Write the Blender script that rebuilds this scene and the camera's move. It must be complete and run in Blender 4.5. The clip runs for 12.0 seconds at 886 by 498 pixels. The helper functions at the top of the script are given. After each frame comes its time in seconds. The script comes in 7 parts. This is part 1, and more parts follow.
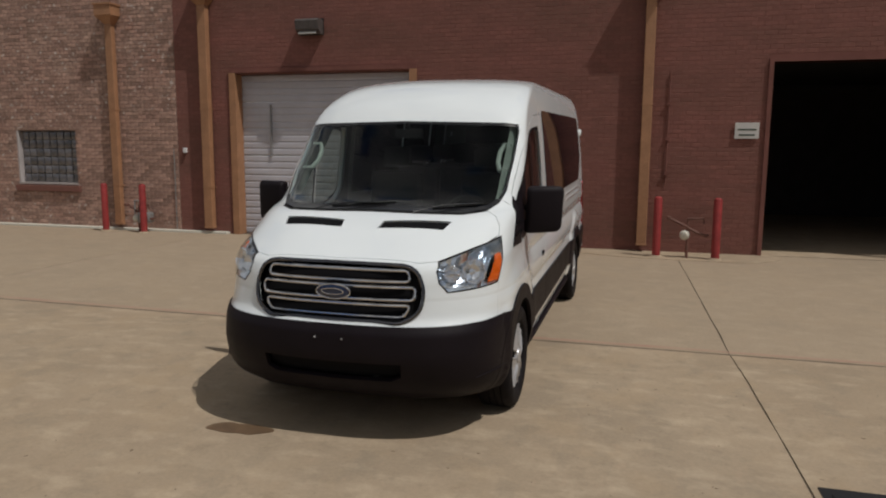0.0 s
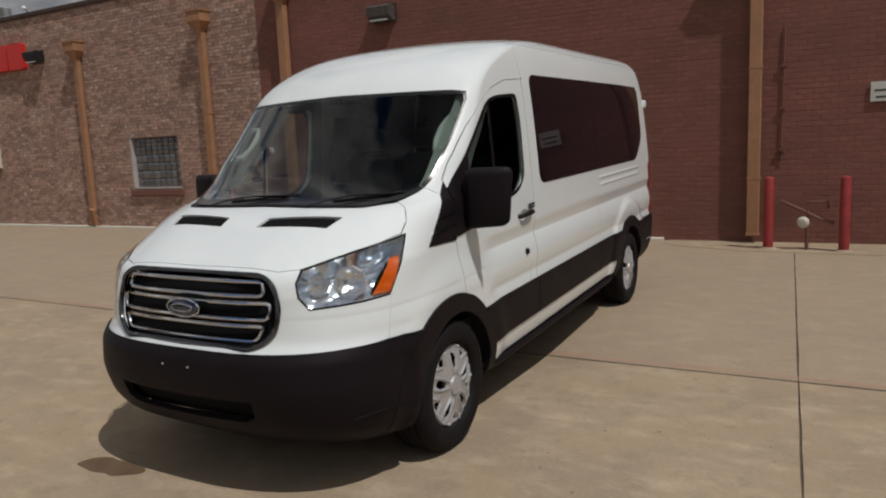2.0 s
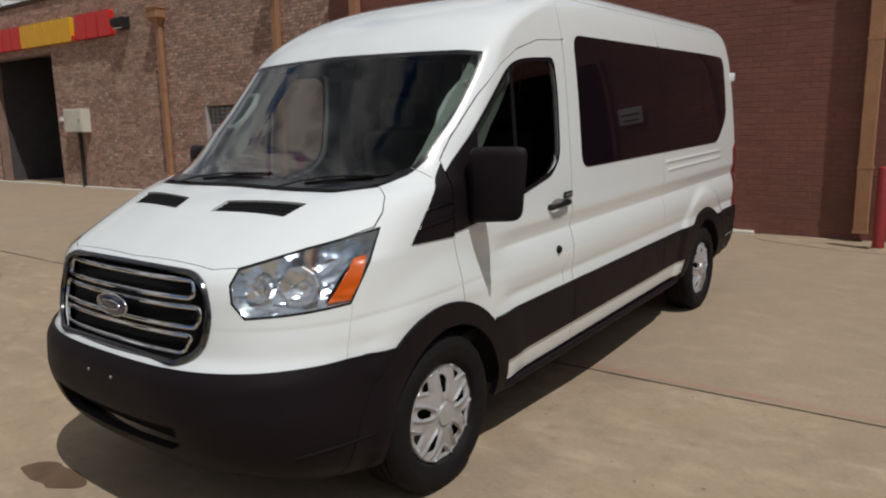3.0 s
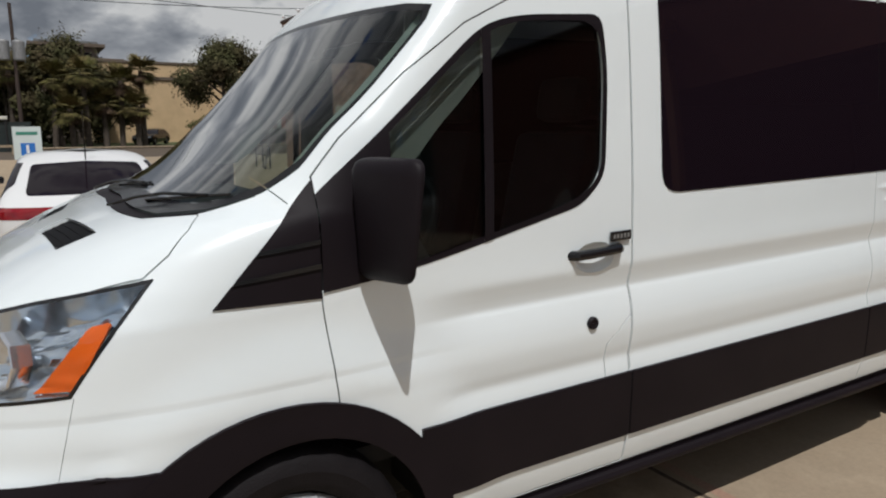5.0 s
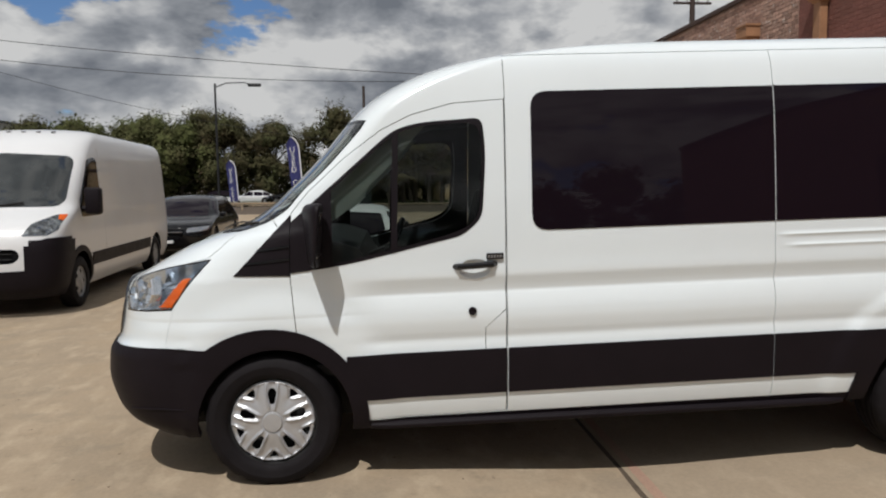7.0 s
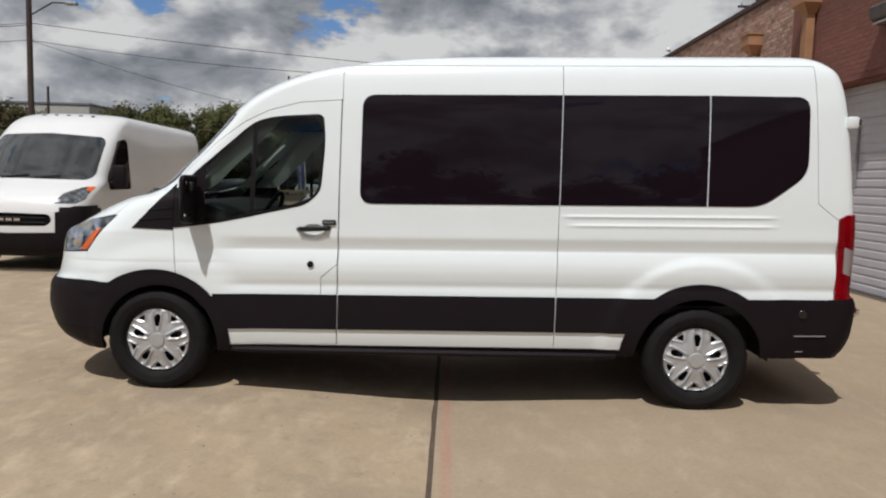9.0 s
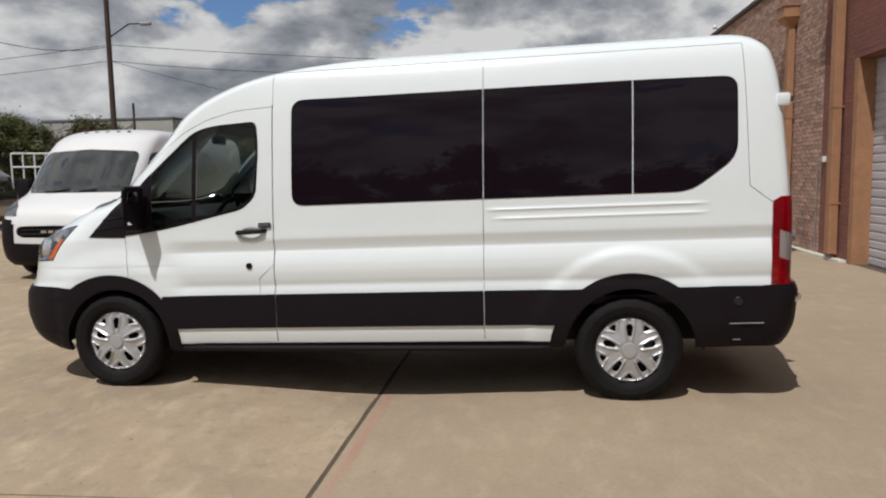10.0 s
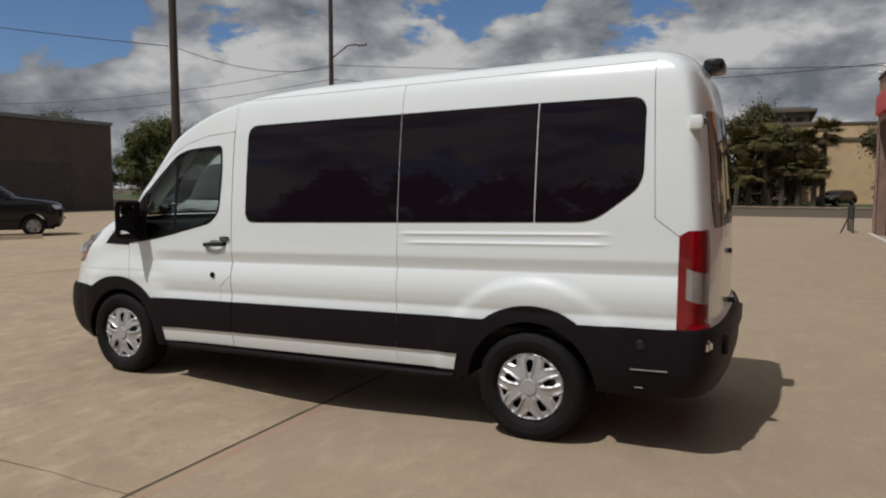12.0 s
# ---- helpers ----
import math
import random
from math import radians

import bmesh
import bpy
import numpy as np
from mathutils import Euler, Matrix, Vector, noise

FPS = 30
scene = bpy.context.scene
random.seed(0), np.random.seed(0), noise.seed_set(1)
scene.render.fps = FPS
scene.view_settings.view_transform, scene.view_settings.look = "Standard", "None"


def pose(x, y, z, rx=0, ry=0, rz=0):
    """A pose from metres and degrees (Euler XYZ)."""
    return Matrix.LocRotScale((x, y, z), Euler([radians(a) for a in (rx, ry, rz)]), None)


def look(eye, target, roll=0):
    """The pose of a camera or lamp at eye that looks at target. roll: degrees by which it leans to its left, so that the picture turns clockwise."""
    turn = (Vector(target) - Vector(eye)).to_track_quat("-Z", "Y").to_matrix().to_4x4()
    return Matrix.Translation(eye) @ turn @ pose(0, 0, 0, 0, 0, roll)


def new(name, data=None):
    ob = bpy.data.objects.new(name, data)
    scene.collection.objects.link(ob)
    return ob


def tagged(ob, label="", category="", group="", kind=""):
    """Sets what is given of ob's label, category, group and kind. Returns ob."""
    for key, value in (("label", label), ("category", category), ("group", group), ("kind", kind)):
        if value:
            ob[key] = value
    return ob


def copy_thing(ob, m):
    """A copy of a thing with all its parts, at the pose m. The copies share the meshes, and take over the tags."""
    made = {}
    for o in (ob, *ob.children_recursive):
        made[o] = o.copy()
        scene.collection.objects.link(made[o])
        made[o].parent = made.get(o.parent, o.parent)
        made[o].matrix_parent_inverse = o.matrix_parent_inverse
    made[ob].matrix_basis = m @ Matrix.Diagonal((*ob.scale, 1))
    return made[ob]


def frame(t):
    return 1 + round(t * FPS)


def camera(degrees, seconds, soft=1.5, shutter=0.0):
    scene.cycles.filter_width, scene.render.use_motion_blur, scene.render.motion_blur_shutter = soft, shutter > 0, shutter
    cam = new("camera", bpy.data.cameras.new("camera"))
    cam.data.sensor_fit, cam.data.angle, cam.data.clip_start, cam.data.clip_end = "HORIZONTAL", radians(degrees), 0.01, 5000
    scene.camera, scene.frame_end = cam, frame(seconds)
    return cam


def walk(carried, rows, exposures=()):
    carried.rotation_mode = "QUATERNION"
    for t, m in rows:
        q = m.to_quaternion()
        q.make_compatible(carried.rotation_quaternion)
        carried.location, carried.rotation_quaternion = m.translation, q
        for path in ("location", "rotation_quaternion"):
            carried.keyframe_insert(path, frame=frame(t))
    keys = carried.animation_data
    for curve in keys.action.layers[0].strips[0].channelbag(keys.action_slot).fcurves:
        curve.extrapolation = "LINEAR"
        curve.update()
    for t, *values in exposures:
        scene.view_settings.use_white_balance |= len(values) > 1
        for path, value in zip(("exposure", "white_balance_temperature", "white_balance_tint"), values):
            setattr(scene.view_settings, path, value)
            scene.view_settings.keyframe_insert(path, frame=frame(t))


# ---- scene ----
cam = camera(64.5, 12.0, soft=2.1)
PATH = [
    (0, (0.139, 0.148, 1.746), (-0.378, 2.06, 1.469), 0.4),
    (0.5, (0.479, 0.401, 1.712), (-0.137, 2.289, 1.473), -0.9),
    (1, (0.768, 0.748, 1.682), (0.041, 2.593, 1.424), -1.4),
    (1.5, (0.964, 1.152, 1.658), (0.165, 2.966, 1.395), -1.7),
    (2, (1.108, 1.601, 1.626), (0.176, 3.348, 1.338), -2.5),
    (2.5, (1.125, 2.006, 1.628), (0.087, 3.688, 1.316), -3.4),
    (2.7, (1.131, 2.196, 1.605), (0.046, 3.844, 1.281), -2.2),
    (4.3, (1.022, 3.559, 1.604), (-0.387, 4.917, 1.193), -2.9),
    (4.5, (1.09, 3.775, 1.563), (-0.4, 5.056, 1.19), -2.3),
    (5, (1.172, 4.28, 1.587), (-0.517, 5.293, 1.242), -0.2),
    (5.5, (1.548, 4.597, 1.577), (-0.31, 5.24, 1.209), -1.2),
    (6, (2.072, 4.888, 1.563), (0.143, 5.28, 1.214), -0.5),
    (6.5, (2.59, 5.154, 1.593), (0.623, 5.378, 1.311), -1.9),
    (7, (3.127, 5.404, 1.589), (1.144, 5.597, 1.41), -0.6),
    (7.2, (3.318, 5.538, 1.585), (1.333, 5.703, 1.414), -0.4),
    (8.8, (4.257, 6.694, 1.491), (2.265, 6.696, 1.314), -0.4),
    (9, (4.232, 6.879, 1.512), (2.241, 6.859, 1.322), 1.8),
    (9.5, (4.254, 7.417, 1.534), (2.266, 7.313, 1.342), 0.7),
    (10, (4.243, 7.945, 1.54), (2.27, 7.693, 1.333), -1.0),
    (10.5, (4.162, 8.441, 1.569), (2.217, 8.011, 1.387), 1.0),
    (11, (4.081, 8.982, 1.579), (2.191, 8.348, 1.421), -0.4),
    (11.5, (3.896, 9.453, 1.608), (2.052, 8.7, 1.426), -0.6),
    (12, (3.695, 9.974, 1.62), (1.894, 9.123, 1.445), 0.1),
]
walk(cam, [(t, look(eye, target, roll)) for t, eye, target, roll in PATH],
     exposures=[(0, -0.84, 6550, 10.5), (2.5, -0.77, 6500, 10.5), (4.5, -0.53, 6300, 9.5), (5.5, -0.52, 6250, 9), (6, -0.53, 6300, 9.5), (7, -0.42, 6350, 9.5), (9.3, -0.31, 6340, 10), (10.2, -0.34, 6370, 10), (11.1, -0.38, 6420, 10), (11.5, -0.60, 6400, 10), (12, -0.64, 6400, 10)])
from mathutils.bvhtree import BVHTree

# ---- world, sun ----
SUN_WAY = Vector((-0.53, 0.22, -1.0)).normalized()
sun = new("sun", bpy.data.lights.new("sun", "SUN"))
sun.data.energy, sun.data.angle, sun.data.color = 4.4, radians(0.53), (1.0, 0.965, 0.92)
sun.matrix_world = Matrix.Translation((0, 0, 30)) @ SUN_WAY.to_track_quat("-Z", "Y").to_matrix().to_4x4()

world = bpy.data.worlds.new("sky")
scene.world = world
world.use_nodes = True


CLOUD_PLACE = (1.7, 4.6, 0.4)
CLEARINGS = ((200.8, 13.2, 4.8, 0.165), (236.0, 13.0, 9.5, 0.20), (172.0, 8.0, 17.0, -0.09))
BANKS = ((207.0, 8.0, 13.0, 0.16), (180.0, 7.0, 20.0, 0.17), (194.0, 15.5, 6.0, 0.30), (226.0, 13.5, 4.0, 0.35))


def sky_nodes():
    nt = world.node_tree
    nt.nodes.clear()
    N, L = nt.nodes.new, nt.links.new
    out, bg, sky = N("ShaderNodeOutputWorld"), N("ShaderNodeBackground"), N("ShaderNodeTexSky")
    sky.sky_type, sky.sun_disc = "NISHITA", False
    sky.sun_elevation, sky.sun_rotation = math.asin(-SUN_WAY.z), math.atan2(-SUN_WAY.x, -SUN_WAY.y)
    sky.air_density, sky.dust_density, sky.ozone_density = 1.0, 0.35, 3.0
    tc = N("ShaderNodeTexCoord")
    way = tc.outputs["Generated"]
    # heaped clouds, flatter than they are wide
    flat = N("ShaderNodeMapping")
    flat.inputs["Scale"].default_value, flat.inputs["Location"].default_value = (1.0, 1.0, 1.9), CLOUD_PLACE
    L(way, flat.inputs["Vector"])

    def calc(op, a, b=None, c=None):
        n = N("ShaderNodeMath"); n.operation = op
        for k, v in enumerate((a, b, c)):
            if v is None: continue
            if isinstance(v, (int, float)): n.inputs[k].default_value = v
            else: L(v, n.inputs[k])
        return n.outputs[0]

    def heaps(shift, scale, detail, rough):
        add = N("ShaderNodeVectorMath"); add.operation = "ADD"; add.inputs[1].default_value = shift
        L(flat.outputs[0], add.inputs[0])
        n = N("ShaderNodeTexNoise")
        n.inputs["Scale"].default_value, n.inputs["Detail"].default_value, n.inputs["Roughness"].default_value = scale, detail, rough
        n.inputs["Distortion"].default_value = 0.12
        L(add.outputs[0], n.inputs["Vector"])
        return n.outputs["Fac"]

    def band(value, lo, hi, a=0.0, b=1.0):
        r = N("ShaderNodeMapRange"); r.interpolation_type = "SMOOTHSTEP"
        for key, v in (("From Min", lo), ("From Max", hi), ("To Min", a), ("To Max", b)): r.inputs[key].default_value = v
        L(value, r.inputs["Value"])
        return r.outputs["Result"]

    dense = heaps((0, 0, 0), 5.0, 12.0, 0.56)
    # the same heaps a little nearer to the sun: thinner there means a sunlit flank
    sunward = heaps((0.030, -0.013, 0.062), 5.0, 5.0, 0.56)
    broad = heaps((3.1, 1.7, 0.4), 1.7, 3.0, 0.5)
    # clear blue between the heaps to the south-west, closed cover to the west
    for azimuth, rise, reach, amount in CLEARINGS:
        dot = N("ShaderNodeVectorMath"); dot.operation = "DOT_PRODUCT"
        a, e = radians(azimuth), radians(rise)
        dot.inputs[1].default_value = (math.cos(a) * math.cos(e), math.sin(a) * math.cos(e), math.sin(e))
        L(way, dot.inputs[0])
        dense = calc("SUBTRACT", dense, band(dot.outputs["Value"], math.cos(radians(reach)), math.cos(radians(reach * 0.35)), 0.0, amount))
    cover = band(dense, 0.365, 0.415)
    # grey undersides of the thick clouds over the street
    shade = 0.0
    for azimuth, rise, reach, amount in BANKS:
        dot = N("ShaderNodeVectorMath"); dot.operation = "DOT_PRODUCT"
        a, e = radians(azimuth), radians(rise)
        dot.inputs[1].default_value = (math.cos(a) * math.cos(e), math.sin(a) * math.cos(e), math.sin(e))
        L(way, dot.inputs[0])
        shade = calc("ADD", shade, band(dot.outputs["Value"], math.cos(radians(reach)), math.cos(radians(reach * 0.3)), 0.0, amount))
    flank = calc("MULTIPLY", calc("SUBTRACT", dense, sunward), 3.8)
    tone = calc("ADD", calc("ADD", flank, 0.63), calc("MULTIPLY", calc("SUBTRACT", 0.5, broad), 1.15))
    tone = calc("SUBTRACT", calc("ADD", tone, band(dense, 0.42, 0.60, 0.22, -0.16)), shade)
    ramp = N("ShaderNodeValToRGB")
    ramp.color_ramp.elements[0].position, ramp.color_ramp.elements[0].color = 0.10, (2.55, 2.75, 3.10, 1)
    ramp.color_ramp.elements[1].position, ramp.color_ramp.elements[1].color = 0.95, (9.6, 9.5, 9.3, 1)
    half = ramp.color_ramp.elements.new(0.50)
    half.color = (4.9, 5.05, 5.35, 1)
    L(tone, ramp.inputs["Fac"])
    mix = N("ShaderNodeMix"); mix.data_type = "RGBA"
    deep = N("ShaderNodeMix"); deep.data_type, deep.blend_type = "RGBA", "MULTIPLY"
    deep.inputs["Factor"].default_value, deep.inputs["B"].default_value = 1.0, (0.95, 1.10, 1.32, 1)
    L(sky.outputs[0], deep.inputs["A"])
    L(cover, mix.inputs["Factor"]); L(deep.outputs["Result"], mix.inputs["A"]); L(ramp.outputs["Color"], mix.inputs["B"])
    L(mix.outputs["Result"], bg.inputs["Color"]); bg.inputs["Strength"].default_value = 0.082
    L(bg.outputs[0], out.inputs["Surface"])


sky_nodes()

# ---- materials ----


def material(name, base, rough=0.5, metal=0.0, vary=0.0, scale=3.0, bump=0.0, bump_scale=40.0, second=None, fine=0.0, fine_scale=60.0,
             spec=0.5, coat=0.0, random_tint=0.0, island=False, stretch=(1, 1, 1), fleck=None):
    """A plain surface with variation at two scales, fine relief and, for repeats, a tint of its own."""
    m = bpy.data.materials.new(name)
    m.use_nodes = True
    nt = m.node_tree
    N, L = nt.nodes.new, nt.links.new
    p = nt.nodes["Principled BSDF"]
    p.inputs["Base Color"].default_value = (*base, 1)
    p.inputs["Roughness"].default_value, p.inputs["Metallic"].default_value = rough, metal
    p.inputs["Specular IOR Level"].default_value, p.inputs["Coat Weight"].default_value = spec, coat
    p.inputs["Coat Roughness"].default_value = 0.06
    tc = N("ShaderNodeTexCoord")
    mp = N("ShaderNodeMapping"); mp.inputs["Scale"].default_value = stretch
    L(tc.outputs["Object"], mp.inputs["Vector"])
    colour = None
    if vary or second:
        n = N("ShaderNodeTexNoise")
        n.inputs["Scale"].default_value, n.inputs["Detail"].default_value, n.inputs["Roughness"].default_value = scale, 6.0, 0.62
        L(mp.outputs[0], n.inputs["Vector"])
        r = N("ShaderNodeMapRange"); r.inputs["From Min"].default_value, r.inputs["From Max"].default_value = 0.33, 0.67
        L(n.outputs["Fac"], r.inputs["Value"])
        mx = N("ShaderNodeMix"); mx.data_type = "RGBA"
        mx.inputs["A"].default_value = (*base, 1)
        mx.inputs["B"].default_value = (*(second or [c * (1 - vary) for c in base]), 1)
        L(r.outputs["Result"], mx.inputs["Factor"])
        colour = mx.outputs["Result"]
        rr = N("ShaderNodeMapRange"); rr.inputs["To Min"].default_value, rr.inputs["To Max"].default_value = rough * 0.85, min(1.0, rough * 1.2)
        L(n.outputs["Fac"], rr.inputs["Value"]); L(rr.outputs["Result"], p.inputs["Roughness"])
    if fine:
        n2 = N("ShaderNodeTexNoise")
        n2.inputs["Scale"].default_value, n2.inputs["Detail"].default_value = fine_scale, 4.0
        L(mp.outputs[0], n2.inputs["Vector"])
        r2 = N("ShaderNodeMapRange"); r2.inputs["From Min"].default_value, r2.inputs["From Max"].default_value = 0.3, 0.7
        r2.inputs["To Min"].default_value, r2.inputs["To Max"].default_value = 1 - fine, 1 + fine
        L(n2.outputs["Fac"], r2.inputs["Value"])
        m2 = N("ShaderNodeMix"); m2.data_type, m2.blend_type = "RGBA", "MULTIPLY"; m2.inputs["Factor"].default_value = 1
        if colour: L(colour, m2.inputs["A"])
        else: m2.inputs["A"].default_value = (*base, 1)
        L(r2.outputs["Result"], m2.inputs["B"])
        colour = m2.outputs["Result"]
    if random_tint:
        src = N("ShaderNodeNewGeometry").outputs["Random Per Island"] if island else N("ShaderNodeObjectInfo").outputs["Random"]
        r3 = N("ShaderNodeMapRange"); r3.inputs["To Min"].default_value, r3.inputs["To Max"].default_value = 1 - random_tint, 1 + random_tint
        L(src, r3.inputs["Value"])
        m3 = N("ShaderNodeMix"); m3.data_type, m3.blend_type = "RGBA", "MULTIPLY"; m3.inputs["Factor"].default_value = 1
        if colour: L(colour, m3.inputs["A"])
        else: m3.inputs["A"].default_value = (*base, 1)
        L(r3.outputs["Result"], m3.inputs["B"])
        colour = m3.outputs["Result"]
    if fleck:
        n4 = N("ShaderNodeTexNoise")
        n4.inputs["Scale"].default_value, n4.inputs["Detail"].default_value = 11.0, 3.0
        L(mp.outputs[0], n4.inputs["Vector"])
        r4 = N("ShaderNodeMapRange"); r4.inputs["From Min"].default_value, r4.inputs["From Max"].default_value, r4.inputs["To Max"].default_value = 0.62, 0.70, 0.8
        L(n4.outputs["Fac"], r4.inputs["Value"])
        m4 = N("ShaderNodeMix"); m4.data_type = "RGBA"; m4.inputs["B"].default_value = (*fleck, 1)
        L(r4.outputs["Result"], m4.inputs["Factor"]); L(colour, m4.inputs["A"])
        colour = m4.outputs["Result"]
    if colour: L(colour, p.inputs["Base Color"])
    if bump:
        nb = N("ShaderNodeTexNoise")
        nb.inputs["Scale"].default_value, nb.inputs["Detail"].default_value = bump_scale, 5.0
        L(mp.outputs[0], nb.inputs["Vector"])
        b = N("ShaderNodeBump"); b.inputs["Strength"].default_value, b.inputs["Distance"].default_value = bump, 0.01
        L(nb.outputs["Fac"], b.inputs["Height"]); L(b.outputs[0], p.inputs["Normal"])
    return m


def glass(name, tint, gloss=0.03, sheen=0.045, turn=4.5, gain=0.90):
    """A window pane: a tinted clear sheet with mirror gloss that grows towards grazing view."""
    m = bpy.data.materials.new(name)
    m.use_nodes = True
    nt = m.node_tree
    nt.nodes.clear()
    N, L = nt.nodes.new, nt.links.new
    out, mix, tr, gl, fr = N("ShaderNodeOutputMaterial"), N("ShaderNodeMixShader"), N("ShaderNodeBsdfTransparent"), N("ShaderNodeBsdfGlossy"), N("ShaderNodeLayerWeight")
    tr.inputs[0].default_value = (*tint, 1)
    gl.inputs["Roughness"].default_value = gloss
    fr.inputs["Blend"].default_value = 0.5
    p5 = N("ShaderNodeMath"); p5.operation = "POWER"; p5.inputs[1].default_value = turn
    am = N("ShaderNodeMath"); am.operation = "MULTIPLY_ADD"; am.use_clamp, am.inputs[1].default_value, am.inputs[2].default_value = True, gain, sheen
    L(fr.outputs["Facing"], p5.inputs[0]); L(p5.outputs[0], am.inputs[0]); L(am.outputs[0], mix.inputs[0]); L(tr.outputs[0], mix.inputs[1]); L(gl.outputs[0], mix.inputs[2]); L(mix.outputs[0], out.inputs[0])
    return m


PAINT = material("white_paint", (0.752, 0.800, 0.815), rough=0.22, coat=0.8, vary=0.03, scale=1.2, spec=0.5)
PAINT2 = material("white_van_paint", (0.70, 0.70, 0.70), rough=0.34, coat=0.6, vary=0.05, scale=0.8)
BLACKPAINT = material("black_car_paint", (0.004, 0.004, 0.005), rough=0.18, coat=0.25, spec=0.3)
PLASTIC = material("dark_textured_plastic", (0.0098, 0.0068, 0.0092), rough=0.50, vary=0.2, scale=5, bump=0.15, bump_scale=400, spec=0.15)
GLOSSBLACK = material("gloss_black_plastic", (0.008, 0.008, 0.009), rough=0.2)
RUBBER = material("tyre_rubber", (0.009, 0.0072, 0.0084), rough=0.72, vary=0.3, scale=9, bump=0.3, bump_scale=160, spec=0.2)
SILVER = material("silver_wheel_cover", (0.50, 0.505, 0.52), rough=0.36, metal=0.5, vary=0.08, scale=12)
CHROME = material("chrome", (0.62, 0.63, 0.65), rough=0.10, metal=1.0)
DARKMESH = material("black_grille_mesh", (0.005, 0.005, 0.006), rough=0.8, spec=0.15)
DARK = material("underbody_black", (0.010, 0.010, 0.010), rough=0.85)
INTERIOR = material("dark_grey_interior", (0.016, 0.016, 0.018), rough=0.7, vary=0.3, scale=8, bump=0.2, bump_scale=300)
INTERIOR_LIGHT = material("grey_interior_trim", (0.46, 0.49, 0.46), rough=0.7, vary=0.1, scale=6)
# grey lining, darker than the trim: the cabin's shade is in its colour
INTERIOR_WALL = material("shaded_grey_wall_lining", (0.15, 0.16, 0.155), rough=0.8, vary=0.1, scale=6)
CLOTH = material("charcoal_seat_cloth", (0.016, 0.016, 0.018), rough=0.95, vary=0.3, scale=20, bump=0.5, bump_scale=400)
TINTED = material("privacy_glass", (0.0088, 0.0052, 0.0082), rough=0.026, spec=0.20)
CLEAR = glass("windscreen_glass", (0.66, 0.735, 0.705), sheen=0.015, turn=4.2, gain=2.1)
DOORGLASS = glass("door_glass", (0.51, 0.55, 0.53), sheen=0.032, turn=3.5)
LENS = glass("lamp_lens", (0.93, 0.95, 0.96))
AMBER = material("amber_lens", (0.67, 0.102, 0.0004), rough=0.30, coat=0.15, spec=0.3)
RED = material("red_lens", (0.23, 0.0012, 0.006), rough=0.10, coat=0.9, spec=0.4, vary=0.45, scale=9)
WHITELENS = material("white_lens", (0.27, 0.235, 0.23), rough=0.12, coat=1.0)
HOUSING = material("silver_lamp_housing", (0.80, 0.86, 0.93), rough=0.17, metal=0.95, vary=0.15, scale=14)
REFLECTOR = material("lamp_reflector", (0.88, 0.89, 0.92), rough=0.14, metal=0.95, vary=0.10, scale=22)
BLUEOVAL = material("dark_blue_badge", (0.01, 0.02, 0.06), rough=0.2, coat=1.0)
REDPAINT = material("red_painted_steel", (0.33, 0.035, 0.035), rough=0.55, vary=0.35, scale=7, bump=0.1, bump_scale=60)
TAN = material("tan_painted_metal", (0.375, 0.192, 0.100), rough=0.6, vary=0.22, scale=4, fine=0.08, fine_scale=30)
GALV = material("weathered_galvanised_steel", (0.34, 0.34, 0.34), rough=0.5, metal=0.5, vary=0.35, scale=10)
MORTAR_RED = material("red_painted_mortar", (0.198, 0.078, 0.062), rough=0.9, vary=0.25, scale=2.5)
MORTAR = material("grey_brown_mortar", (0.29, 0.19, 0.15), rough=0.95, vary=0.35, scale=3)
BRICK_RED = material("red_painted_brick", (0.214, 0.082, 0.065), rough=0.85, second=(0.156, 0.073, 0.055), scale=0.9, fine=0.12, fine_scale=30, random_tint=0.08, island=True, bump=0.3, bump_scale=70, stretch=(0.45, 1, 1.6))
BRICK = material("weathered_red_brick", (0.315, 0.186, 0.146), rough=0.92, second=(0.40, 0.268, 0.212), scale=1.6, fine=0.28, fine_scale=16, random_tint=0.27, island=True, bump=0.5, bump_scale=60, fleck=(0.62, 0.56, 0.51))
BRICK_ONE = material("weathered_red_brick_piece", (0.315, 0.186, 0.146), rough=0.92, second=(0.40, 0.268, 0.212), scale=1.6, fine=0.28, fine_scale=16, random_tint=0.27, bump=0.5, bump_scale=60, fleck=(0.62, 0.56, 0.51))
BARK = material("tree_bark", (0.085, 0.065, 0.05), rough=0.95, vary=0.4, scale=6, bump=0.8, bump_scale=25)
LEAF = material("green_leaves", (0.092, 0.110, 0.038), rough=0.95, spec=0.1, random_tint=0.22, island=True, second=(0.070, 0.062, 0.030), scale=0.35)
LEAF2 = material("dark_green_leaves", (0.068, 0.076, 0.032), rough=0.95, spec=0.1, random_tint=0.22, island=True, second=(0.070, 0.052, 0.030), scale=0.35)
POLEWOOD = material("dark_weathered_pole_wood", (0.060, 0.040, 0.032), rough=0.9, vary=0.4, scale=3, stretch=(6, 6, 0.4))
CABLE = material("black_cable", (0.012, 0.012, 0.012), rough=0.7)
STUCCO = material("tan_stucco", (0.60, 0.43, 0.25), rough=0.95, vary=0.18, scale=0.6, fine=0.06)
STUCCO_RED = material("terracotta_stucco", (0.36, 0.13, 0.075), rough=0.95, vary=0.18, scale=0.6)
GREYBLOCK = material("dark_grey_brown_painted_block", (0.075, 0.060, 0.055), rough=0.95, vary=0.25, scale=0.7)
